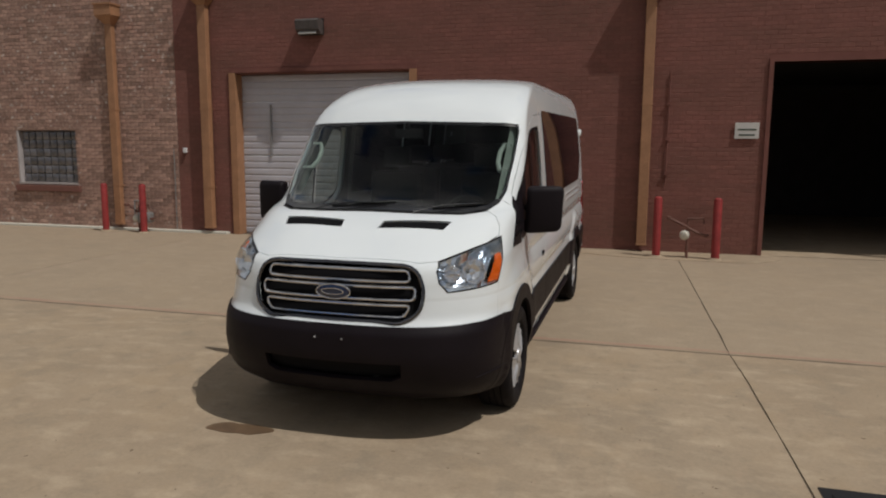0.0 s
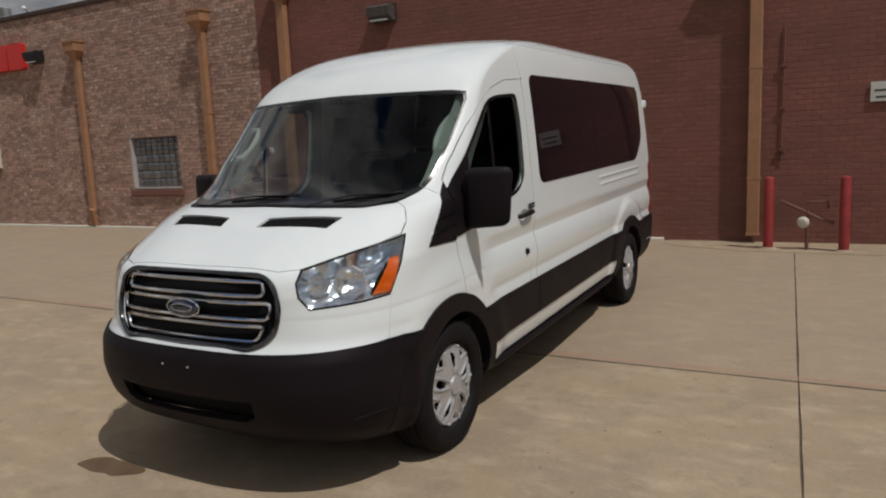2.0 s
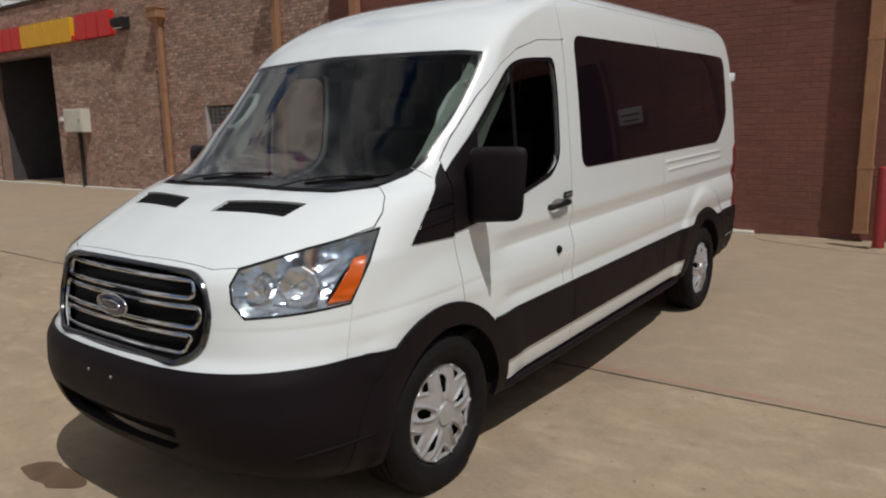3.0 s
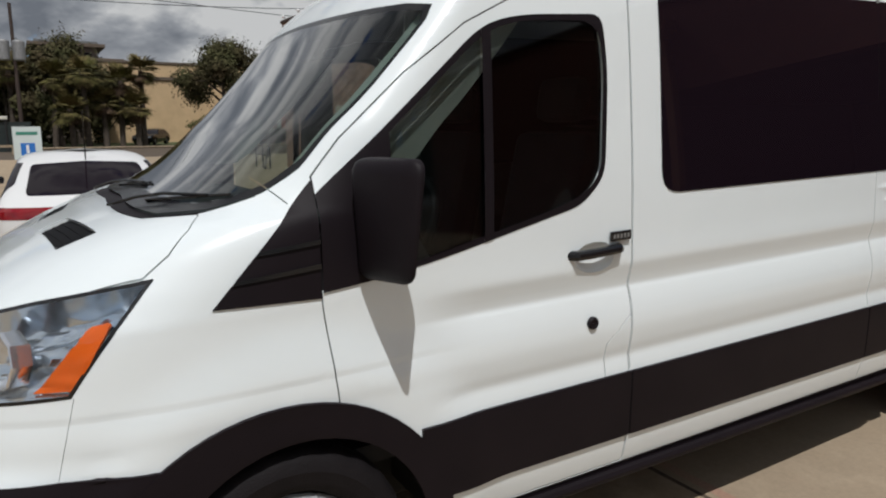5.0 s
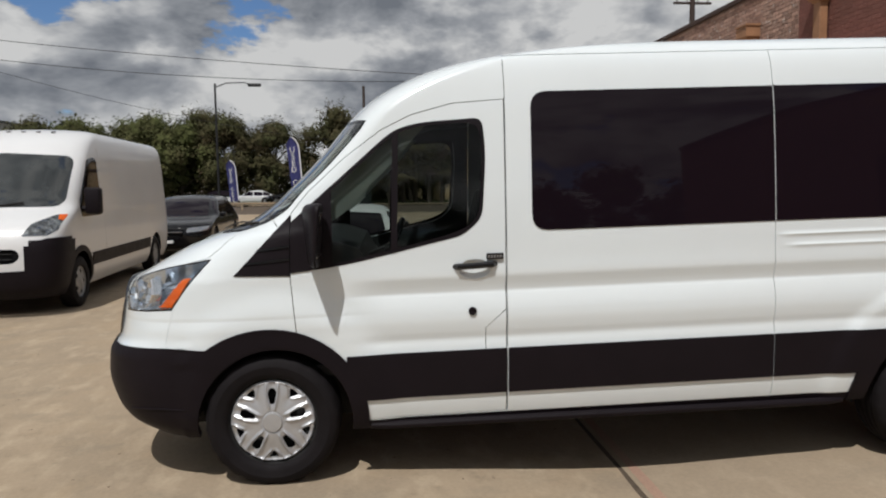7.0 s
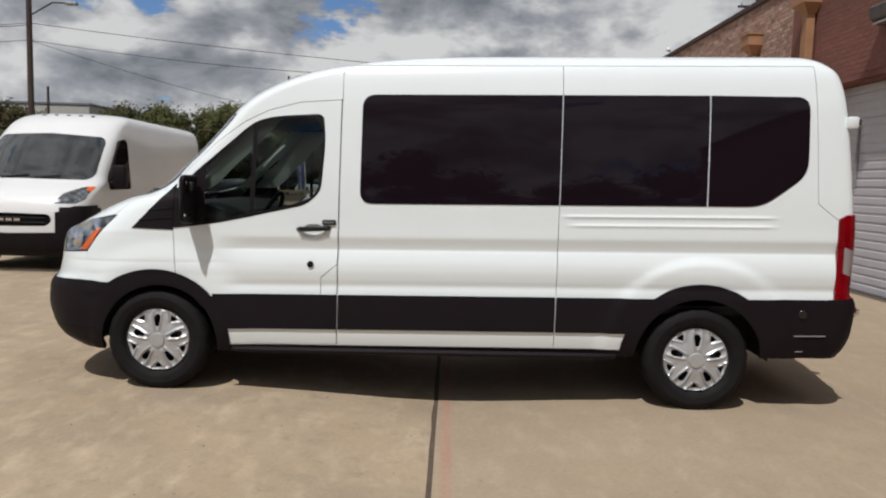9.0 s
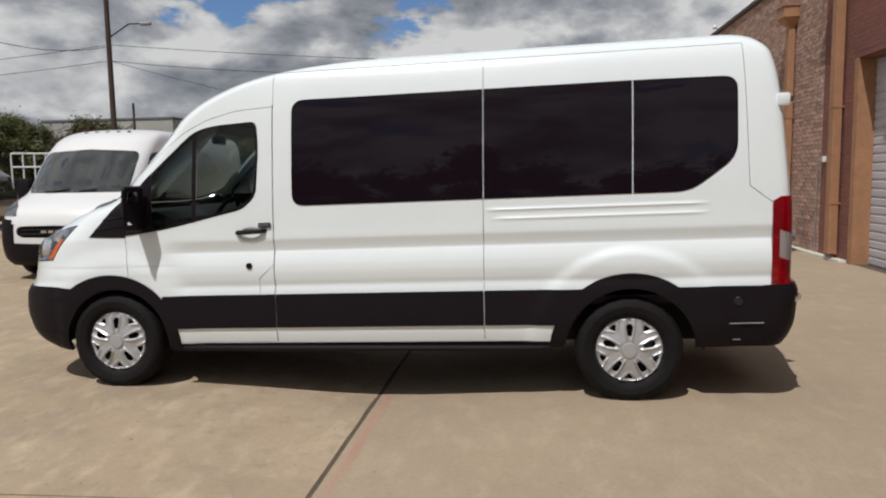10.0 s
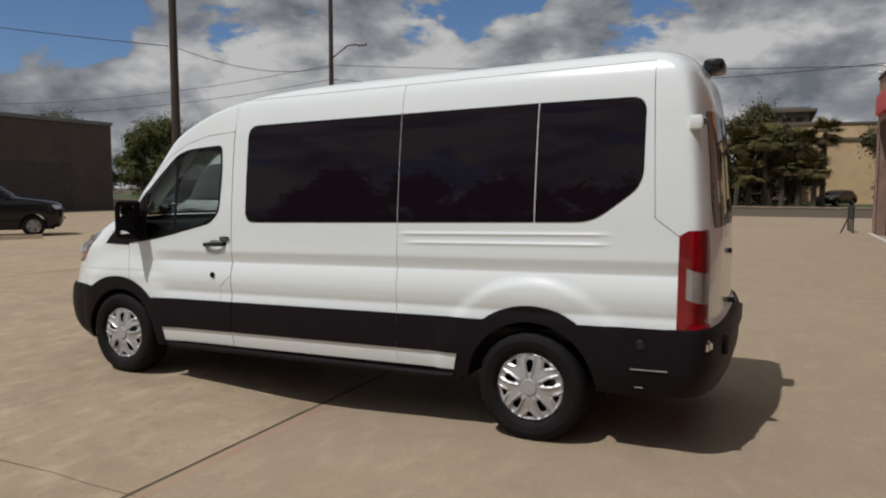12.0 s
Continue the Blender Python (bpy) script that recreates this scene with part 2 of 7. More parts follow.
ROOFGREY = material("grey_roofing", (0.16, 0.165, 0.17), rough=0.9, vary=0.2, scale=1.0)
CREAM = material("cream_painted_metal", (0.62, 0.60, 0.52), rough=0.6, vary=0.12, scale=3)
DOORWHITE = material("grey_white_garage_door_paint", (0.50, 0.49, 0.53), rough=0.5, vary=0.12, scale=2.0, fine=0.05)
BLUECLOTH = material("blue_flag_fabric", (0.075, 0.080, 0.27), rough=0.85, vary=0.15, scale=3)
WHITEPLAIN = material("white_print", (0.75, 0.75, 0.75), rough=0.7, vary=0.06)
SIGNRED = material("red_sign_acrylic", (0.62, 0.028, 0.02), rough=0.35, vary=0.08)
SIGNYELLOW = material("yellow_sign_acrylic", (0.80, 0.42, 0.02), rough=0.35, vary=0.08)
# near-black colour stands for the shade inside the rooms
ROOMDARK = material("room_shade_colour", (0.07, 0.062, 0.068), rough=0.95, vary=0.2)
ORANGE = material("orange_traffic_plastic", (0.75, 0.13, 0.02), rough=0.6)
ASPHALT = material("grey_asphalt", (0.15, 0.14, 0.13), rough=0.95, vary=0.25, scale=0.4, fine=0.15, fine_scale=30)
STEELDARK = material("black_painted_steel", (0.012, 0.012, 0.013), rough=0.5)

# ---- building tools ----
ZERO = Matrix.Identity(4)


def mesh_of(bm, name, mat, smooth=False):
    me = bpy.data.meshes.new(name)
    bm.normal_update()
    bm.to_mesh(me)
    bm.free()
    for mt in (mat if isinstance(mat, (list, tuple)) else [mat]):
        me.materials.append(mt)
    if smooth:
        me.polygons.foreach_set("use_smooth", [True] * len(me.polygons))
        me.set_sharp_from_angle(angle=radians(32))
    return me


def part(name, bm, mat, parent=None, label="", smooth=False, m=None):
    """One mesh object from a bmesh, under a thing or a part."""
    ob = new(name, mesh_of(bm, name, mat, smooth))
    if m is not None:
        ob.matrix_basis = m
    if parent is not None:
        ob.parent = parent
    if label:
        tagged(ob, label)
    return ob


def thing(name, label, category, m=ZERO, group="", kind=""):
    ob = new(name)
    ob.empty_display_size = 0.2
    ob.matrix_basis = m
    return tagged(ob, label, category, group, kind)


def box(bm, x0, x1, y0, y1, z0, z1, bevel=0.0, m=None):
    r = bmesh.ops.create_cube(bm, size=1.0)
    vs = r["verts"]
    for v in vs:
        v.co = Vector((x0 + (v.co.x + 0.5) * (x1 - x0), y0 + (v.co.y + 0.5) * (y1 - y0), z0 + (v.co.z + 0.5) * (z1 - z0)))
    if bevel:
        es = list({e for v in vs for e in v.link_edges})
        vs = list({v for f in bmesh.ops.bevel(bm, geom=es, offset=bevel, segments=2, affect="EDGES", profile=0.5)["faces"] for v in f.verts} | {v for v in vs if v.is_valid})
    if m is not None:
        bmesh.ops.transform(bm, matrix=m, verts=vs)
    return vs


def new_box(*a, **k):
    bm = bmesh.new()
    box(bm, *a, **k)
    return bm


def tube(bm, path, r, sides=10, r_end=None, cap=True):
    """A round bar along a path of points."""
    pts = [Vector(p) for p in path]
    rings = []
    side = None
    for i, p in enumerate(pts):
        d = (pts[min(i + 1, len(pts) - 1)] - pts[max(i - 1, 0)]).normalized()
        if side is None:
            side = d.orthogonal().normalized()
        side = (side - d * side.dot(d)).normalized()
        up = d.cross(side)
        k = i / max(1, len(pts) - 1)
        rr = r if r_end is None else r + (r_end - r) * k
        rings.append([bm.verts.new(p + (side * math.cos(a) + up * math.sin(a)) * rr) for a in [2 * math.pi * j / sides for j in range(sides)]])
    for a, b in zip(rings, rings[1:]):
        for j in range(sides):
            bm.faces.new((a[j], a[(j + 1) % sides], b[(j + 1) % sides], b[j]))
    if cap:
        bm.faces.new(rings[0][::-1])
        bm.faces.new(rings[-1])
    return bm


def lathe(bm, profile, sides=48, m=None, close=False):
    """Turn (radius, x) pairs round the x axis."""
    rings = [[bm.verts.new((x, r * math.cos(2 * math.pi * j / sides), r * math.sin(2 * math.pi * j / sides))) for j in range(sides)] for r, x in profile]
    pairs = list(zip(rings, rings[1:])) + ([(rings[-1], rings[0])] if close else [])
    for a, b in pairs:
        for j in range(sides):
            bm.faces.new((a[j], b[j], b[(j + 1) % sides], a[(j + 1) % sides]))
    if m is not None:
        bmesh.ops.transform(bm, matrix=m, verts=[v for r in rings for v in r])
    return bm


def prism(bm, poly, h0, h1, m=None):
    """A flat outline (x, y) raised from h0 to h1."""
    a = [bm.verts.new((x, y, h0)) for x, y in poly]
    b = [bm.verts.new((x, y, h1)) for x, y in poly]
    n = len(poly)
    bm.faces.new(a[::-1]), bm.faces.new(b)
    for i in range(n):
        bm.faces.new((a[i], a[(i + 1) % n], b[(i + 1) % n], b[i]))
    if m is not None:
        bmesh.ops.transform(bm, matrix=m, verts=a + b)
    return a + b


def rounded(poly, r, steps=5):
    """An outline with its corners rounded."""
    out, n = [], len(poly)
    for i in range(n):
        p, a, b = Vector(poly[i]), Vector(poly[i - 1]), Vector(poly[(i + 1) % n])
        rr = r[i] if isinstance(r, (list, tuple)) else r
        ra, rb = min(rr, (a - p).length * 0.45), min(rr, (b - p).length * 0.45)
        s, e = p + (a - p).normalized() * ra, p + (b - p).normalized() * rb
        for k in range(steps + 1):
            t = k / steps
            out.append(tuple(s * (1 - t) ** 2 + p * 2 * t * (1 - t) + e * t * t))
    return out


def ellipse(cx, cy, rx, ry, n=32):
    return [(cx + rx * math.cos(2 * math.pi * k / n), cy + ry * math.sin(2 * math.pi * k / n)) for k in range(n)]


def inset(poly, d):
    """A convex outline (anticlockwise) drawn in by d."""
    n, lines = len(poly), []
    for i in range(n):
        p, q = Vector(poly[i]), Vector(poly[(i + 1) % n])
        if (q - p).length < 1e-6:
            continue
        t = (q - p).normalized()
        lines.append((p + Vector((-t.y, t.x)) * d, t))
    out = []
    for (p, t), (q, s) in zip(lines, lines[1:] + lines[:1]):
        det = t.x * s.y - t.y * s.x
        if abs(det) < 1e-4:
            out.append(tuple(q))
            continue
        k = ((q - p).x * s.y - (q - p).y * s.x) / det
        out.append(tuple(p + t * k))
    return out


AX, AY, AZ = Vector((1, 0, 0)), Vector((0, 1, 0)), Vector((0, 0, 1))


def carve(bm, poly, a, b, where=None):
    """Cut the faces of bm along a convex outline (anticlockwise) seen along the axis a x b, and return those inside it."""
    us, vs = [p[0] for p in poly], [p[1] for p in poly]
    lo, hi = (min(us), min(vs)), (max(us), max(vs))
    inside = []
    for f in (where if where is not None else bm.faces):
        fu, fv = [v.co.dot(a) for v in f.verts], [v.co.dot(b) for v in f.verts]
        if max(fu) > lo[0] and min(fu) < hi[0] and max(fv) > lo[1] and min(fv) < hi[1]:
            inside.append(f)
    n = len(poly)
    for i in range(n):
        p, q = poly[i], poly[(i + 1) % n]
        du, dv = q[0] - p[0], q[1] - p[1]
        if abs(du) + abs(dv) < 1e-7 or not inside:
            continue
        no = (a * dv - b * du).normalized()
        co = a * p[0] + b * p[1]
        geom = inside + list({e for f in inside for e in f.edges}) + list({v for f in inside for v in f.verts})
        r = bmesh.ops.bisect_plane(bm, geom=geom, dist=2e-5, plane_co=co, plane_no=no)
        inside = [g for g in r["geom"] if isinstance(g, bmesh.types.BMFace) and (g.calc_center_median() - co).dot(no) < 0]
    return inside


def take(bm, faces):
    """Lift faces out of bm into a bmesh of their own."""
    out, seen = bmesh.new(), {}
    for f in faces:
        vs = []
        for v in f.verts:
            if v not in seen:
                seen[v] = out.verts.new(v.co)
            vs.append(seen[v])
        try:
            out.faces.new(vs)
        except ValueError:
            pass
    bmesh.ops.delete(bm, geom=faces, context="FACES")
    out.normal_update()
    return out


def thick(bm, t):
    """Give a sheet thickness inwards."""
    bmesh.ops.solidify(bm, geom=list(bm.faces), thickness=t)
    return bm


def push(bm, d):
    bm.normal_update()
    for v in bm.verts:
        v.co += v.normal * d
    return bm


def flipped(bm):
    """A copy mirrored in x."""
    out = bm.copy()
    for v in out.verts:
        v.co.x = -v.co.x
    bmesh.ops.reverse_faces(out, faces=list(out.faces))
    return out


def whole(bm):
    """A half and its mirror image, joined along x = 0."""
    me = bpy.data.meshes.new("half")
    o = flipped(bm)
    o.to_mesh(me)
    o.free()
    bm.from_mesh(me)
    bpy.data.meshes.remove(me)
    bmesh.ops.remove_doubles(bm, verts=[v for v in bm.verts if abs(v.co.x) < 0.002], dist=0.001)
    return bm


def smooth_curve(xs, ys):
    """A monotone smooth curve through a few stations."""
    xs, ys = np.array(xs, float), np.array(ys, float)
    h = np.diff(xs)
    s = np.diff(ys) / h
    m = np.zeros(len(xs))
    m[0], m[-1] = s[0], s[-1]
    for i in range(1, len(xs) - 1):
        if s[i - 1] * s[i] > 0:
            w1, w2 = 2 * h[i] + h[i - 1], h[i] + 2 * h[i - 1]
            m[i] = (w1 + w2) / (w1 / s[i - 1] + w2 / s[i])

    def f(x):
        x = min(max(x, xs[0]), xs[-1])
        i = min(int(np.searchsorted(xs, x, side="right")) - 1, len(xs) - 2)
        t = (x - xs[i]) / h[i]
        return float((2 * t**3 - 3 * t**2 + 1) * ys[i] + (t**3 - 2 * t**2 + t) * h[i] * m[i] + (-2 * t**3 + 3 * t**2) * ys[i + 1] + (t**3 - t**2) * h[i] * m[i + 1])

    return f


def step(a, b, x):
    t = min(max((x - a) / (b - a), 0), 1)
    return t * t * (3 - 2 * t)


def shell(levels, front, rear, half, bow, power, r_bow, r_power=2.4, nf=34, ns=100, nr=10, dent=None):
    """Half of a vehicle's skin, stacked from level outlines: for each height the nose line, tail line, half width and the rounding of both ends."""
    bm = bmesh.new()
    rows = []
    for z in levels:
        W, n = max(half(z), 0.0004), power(z)
        y0, y1, B, R = front(z), rear(z), bow(z), r_bow(z)
        pts = []
        for k in range(nf + 1):
            th = 0.5 * math.pi * k / nf
            pts.append((W * math.sin(th) ** (2 / n), y0 + B * (1 - math.cos(th) ** (2 / n))))
        for k in range(1, ns):
            pts.append((W, y0 + B + (y1 - R - y0 - B) * k / ns))
        for k in range(nr + 1):
            th = 0.5 * math.pi * (1 - k / nr)
            pts.append((W * math.sin(th) ** (2 / r_power), y1 - R * (1 - math.cos(th) ** (2 / r_power))))
        rows.append([bm.verts.new((x + (dent(x, y, z) if dent and x > 0.3 else 0.0), y, z)) for x, y in pts])
    for a, b in zip(rows, rows[1:]):
        for k in range(len(a) - 1):
            bm.faces.new((a[k], a[k + 1], b[k + 1], b[k]))
    bm.normal_update()
    return bm

# ---- ground ----


def fall(x, y):
    """The yard's slight fall away from the building's apron, and the shallow valley along its cross joint."""
    apron = 0.05 * step(-0.6, 1.1, x) * (1 - step(7.5, 11.5, y))
    valley = 0.075 * math.exp(-((y - 6.81) / 0.95) ** 2) * step(-16.0, -5.0, x)
    return -max(apron, valley)


def concrete(name="weathered_concrete", even=0.0, mean=(0.3, 0.24, 0.17)):
    """Poured concrete; even draws its blotches towards one mean colour."""
    m = bpy.data.materials.new(name)
    m.use_nodes = True
    nt = m.node_tree
    N, L = nt.nodes.new, nt.links.new
    p = nt.nodes["Principled BSDF"]
    p.inputs["Roughness"].default_value, p.inputs["Specular IOR Level"].default_value = 0.92, 0.10
    tc = N("ShaderNodeTexCoord")

    def noise_of(scale, detail, rough, lo, hi, stretch=(1, 1, 1)):
        mp = N("ShaderNodeMapping"); mp.inputs["Scale"].default_value = stretch
        L(tc.outputs["Object"], mp.inputs["Vector"])
        n = N("ShaderNodeTexNoise")
        n.inputs["Scale"].default_value, n.inputs["Detail"].default_value, n.inputs["Roughness"].default_value = scale, detail, rough
        L(mp.outputs[0], n.inputs["Vector"])
        r = N("ShaderNodeMapRange"); r.inputs["From Min"].default_value, r.inputs["From Max"].default_value = lo, hi
        L(n.outputs["Fac"], r.inputs["Value"])
        return n.outputs["Fac"], r.outputs["Result"]

    def mixed(a, b, fac, mode="MIX"):
        mx = N("ShaderNodeMix"); mx.data_type, mx.blend_type = "RGBA", mode
        for sock, v in (("A", a), ("B", b), ("Factor", fac)):
            if isinstance(v, tuple): mx.inputs[sock].default_value = (*v, 1)
            elif isinstance(v, float): mx.inputs[sock].default_value = v
            else: L(v, mx.inputs[sock])
        return mx.outputs["Result"]

    raw, big = noise_of(0.35, 5, 0.6, 0.35, 0.65)
    _, mid = noise_of(0.9, 5, 0.55, 0.36, 0.68, (1, 1.3, 1))
    grain, fine = noise_of(38, 6, 0.7, 0.3, 0.7)
    _, worn = noise_of(5.5, 8, 0.7, 0.52, 0.68)
    c = mixed((0.335, 0.258, 0.178), (0.285, 0.230, 0.168), big)
    c = mixed(c, (0.372, 0.292, 0.205), mid)
    c = mixed(c, (0.292, 0.230, 0.162), worn)
    # pale trowel patches and small dark spots
    _, pale = noise_of(3.2, 6, 0.6, 0.50, 0.74, (1, 1.8, 1))
    half = N("ShaderNodeMath"); half.operation = "MULTIPLY"; half.inputs[1].default_value = 0.75
    L(pale, half.inputs[0])
    c = mixed(c, (0.47, 0.378, 0.270), half.outputs[0])
    # rusty and greyish blotches
    for scale, rgb, lo, hi, k in ((1.5, (0.365, 0.275, 0.180), 0.50, 0.66, 0.45), (2.3, (0.262, 0.215, 0.158), 0.54, 0.70, 0.60), (6.5, (0.385, 0.285, 0.200), 0.58, 0.70, 0.35)):
        _, blot = noise_of(scale, 5, 0.6, lo, hi, (1.0 + 0.2 * scale, 1, 1))
        amount = N("ShaderNodeMath"); amount.operation, amount.inputs[1].default_value = "MULTIPLY", k
        L(blot, amount.inputs[0])
        c = mixed(c, rgb, amount.outputs[0])
    _, spots = noise_of(17, 3, 0.5, 0.715, 0.76)
    c = mixed(c, (0.17, 0.125, 0.085), spots)
    if even:
        c = mixed(c, mean, even)
    g = N("ShaderNodeMapRange"); g.inputs["To Min"].default_value, g.inputs["To Max"].default_value = 0.91, 1.08
    L(fine, g.inputs["Value"])
    c = mixed(c, g.outputs["Result"], 1.0, "MULTIPLY")
    pour = N("ShaderNodeMapRange"); pour.inputs["To Min"].default_value, pour.inputs["To Max"].default_value = 0.93, 1.05
    L(N("ShaderNodeObjectInfo").outputs["Random"], pour.inputs["Value"])
    c = mixed(c, pour.outputs["Result"], 1.0, "MULTIPLY")
    L(c, p.inputs["Base Color"])
    b = N("ShaderNodeBump"); b.inputs["Strength"].default_value, b.inputs["Distance"].default_value = 0.35, 0.004
    L(grain, b.inputs["Height"]); L(b.outputs[0], p.inputs["Normal"])
    return m


CONCRETE = concrete()
# greyer, with its blotches evened out, for the slabs beyond the cross joint
GREY_CONCRETE = concrete("even_grey_concrete", 0.55, (0.290, 0.231, 0.168))
SOIL = material("brown_joint_dirt", (0.105, 0.076, 0.052), rough=1.0, vary=0.4, scale=20)
STAIN = material("damp_oil_stain", (0.14, 0.085, 0.045), rough=0.6, vary=0.3, scale=6)
GRASS = material("mown_grass", (0.07, 0.09, 0.03), rough=0.95, vary=0.4, scale=1.5, bump=0.6, bump_scale=50)

bm = bmesh.new()
xs = [-600, -300, -150, -90, -60] + [-40 + 2 * i for i in range(17)] + [-6 + 0.5 * i for i in range(33)] + [12, 16, 24, 40, 80, 160, 400, 700]
ys = [-600, -300, -150, -80, -50, -35, -25] + [-20 + 2 * i for i in range(11)] + [0.5 + 0.5 * i for i in range(40)] + [26, 40, 80, 160, 400, 700]
grid = [[bm.verts.new((x, y, fall(x, y) - 0.007)) for x in xs] for y in ys]
for r0, r1 in zip(grid, grid[1:]):
    for i in range(len(xs) - 1):
        bm.faces.new((r0[i], r0[i + 1], r1[i + 1], r1[i]))
tagged(part("ground", bm, SOIL, smooth=True), "bare earth bed under the concrete yard", "ground", kind="structure")

# the yard: cast slabs with open joints between them
JX, JY = [-15.6, -8.2, 1.125, 9.8], [-11.9, -2.5, 6.81, 13.10]
pavement = thing("pavement", "tan weathered concrete yard cast in large slabs", "pavement", kind="structure")


def slab(x0, x1, y0, y1, top=0.0, gap=0.006, gapy=0.016):
    bm = bmesh.new()
    x0, x1, y0, y1 = x0 + gap, x1 - gap, y0 + gapy, y1 - gapy
    nx, ny = max(2, int((x1 - x0) / 0.3)), max(2, int((y1 - y0) / 0.3))

    def wob(k, s):
        return 0.008 * noise.noise((k * 3.1, s, 0.0)) + 0.004 * noise.noise((k * 17.0, s, 5.0))

    g = []
    for j in range(ny + 1):
        row = []
        for i in range(nx + 1):
            x, y = x0 + (x1 - x0) * i / nx, y0 + (y1 - y0) * j / ny
            if i in (0, nx): x += wob(y, x0)
            if j in (0, ny): y += wob(x, y0)
            # the long joint runs a little askew
            x -= 0.03 * max(0.0, y - 4.2) * max(0.0, 1 - abs(x - 1.125) / 5.0)
            row.append(bm.verts.new((x, y, fall(x, y) + top)))
        g.append(row)
    for a, b in zip(g, g[1:]):
        for i in range(nx):
            bm.faces.new((a[i], a[i + 1], b[i + 1], b[i]))
    rim = [g[0][i] for i in range(nx)] + [g[j][nx] for j in range(ny)] + [g[ny][i] for i in range(nx, 0, -1)] + [g[j][0] for j in range(ny, 0, -1)]
    low = [bm.verts.new(v.co - Vector((0, 0, 0.02))) for v in rim]
    for i in range(len(rim)):
        k = (i + 1) % len(rim)
        bm.faces.new((rim[k], rim[i], low[i], low[k]))
    return bm


for i in range(len(JX) - 1):
    for j in range(len(JY) - 1):
        part("slab", slab(JX[i], JX[i + 1], JY[j], JY[j + 1]), GREY_CONCRETE if j == 2 else CONCRETE, pavement)
# the yard's outer slabs, poured in longer runs
for x0, x1, y0, y1 in ((-27, -15.6, -11.9, -2.5), (-27, -15.6, -2.5, 6.81), (-27, -15.6, 6.81, 13.10), (-40, -27, -30, -2.5), (-40, -27, -2.5, 6.81), (-40, -27, 6.81, 30),
                       (-27, -9.0, -30, -11.9), (-9.0, 9.8, -30, -11.9), (9.8, 40, -30, -2.5), (9.8, 40, -2.5, 13.1), (-27, -25.3, 13.1, 30)):
    part("slab", slab(x0, x1, y0, y1), GREY_CONCRETE if y0 == 6.81 else CONCRETE, pavement)
tagged(part("road", new_box(-58, -40.02, -300, 300, -0.2, -0.012), ASPHALT), "worn grey asphalt street beyond the yard", "road", kind="structure")
tagged(part("verge", new_box(-130, -58, -300, 300, -0.2, 0.05), GRASS), "patchy grass verge across the street", "grass", kind="structure")
bm = bmesh.new()
box(bm, -58.2, -58.0, -300, 300, -0.05, 0.14, bevel=0.02)
tagged(part("kerb", bm, CONCRETE), "pale concrete kerb along the street", "kerb", kind="structure")
bm = bmesh.new()
prism(bm, [(-2.20 + 0.19 * math.cos(a) * (1 + 0.22 * math.sin(2 * a + 0.6) + 0.05 * math.sin(5 * a + 1)), 3.90 + 0.10 * math.sin(a) * (1 + 0.25 * math.cos(2 * a) + 0.07 * math.sin(6 * a))) for a in [2 * math.pi * k / 90 for k in range(90)]], 0.0012, 0.0022)
tagged(part("oil_stain", bm, STAIN), "brown damp oil stain on the concrete", "stain")

# faded red paint line beside the cross joint
bm = bmesh.new()
rows = []
for k in range(81):
    x = -8.0 + 0.25 * k
    if x > 9.6:
        break
    w = 0.030 + 0.012 * noise.noise((x * 1.3, 4.0, 0.0))
    y = 6.89 + 0.012 * noise.noise((x * 0.9, 1.0, 0.0))
    rows.append([bm.verts.new((x - 0.03 * max(0.0, y - 4.2) * max(0.0, 1 - abs(x - 1.125) / 5.0), yy, fall(x, yy) + 0.002)) for yy in (y - w, y + w)])
for a, b in zip(rows, rows[1:]):
    bm.faces.new((a[0], b[0], b[1], a[1]))
tagged(part("painted_line", bm, material("faded_red_line_paint", (0.335, 0.235, 0.165), rough=0.9, second=(0.335, 0.20, 0.145), scale=2.0, fine=0.1)), "faded red paint line along the concrete joint", "line")

# dark drain cover let into the yard
cover = thing("drain_cover", "dark iron drain cover set flush in the concrete", "drain cover", pose(1.62, 3.70, -0.05 * step(-0.6, 1.1, 1.62)))
part("frame", new_box(-0.45, 0.45, -0.45, 0.45, 0.001, 0.006, bevel=0.002), STEELDARK, cover, "black iron frame")
for k in range(9):
    part("bar", new_box(-0.40, 0.40, -0.39 + 0.088 * k, -0.34 + 0.088 * k, 0.006, 0.014, bevel=0.002), STEELDARK, cover)

# ---- the workshop building ----
WALL_Y, WALL_TOP, SPLIT = 13.07, 5.32, -9.13
CORNER = -25.0
DOOR1, DOOR2 = (-7.75, -4.0, 3.25), (2.27, 6.3, 3.24)
GB = (-13.30, -11.72, 0.95, 2.13)
RECESS = (-24.3, -20.3, 3.85)


def wall_piece(bm, x0, x1, z0, z1, y0=None, y1=None):
    box(bm, x0, x1, WALL_Y + 0.004 if y0 is None else y0, WALL_Y + 0.32 if y1 is None else y1, z0, z1)


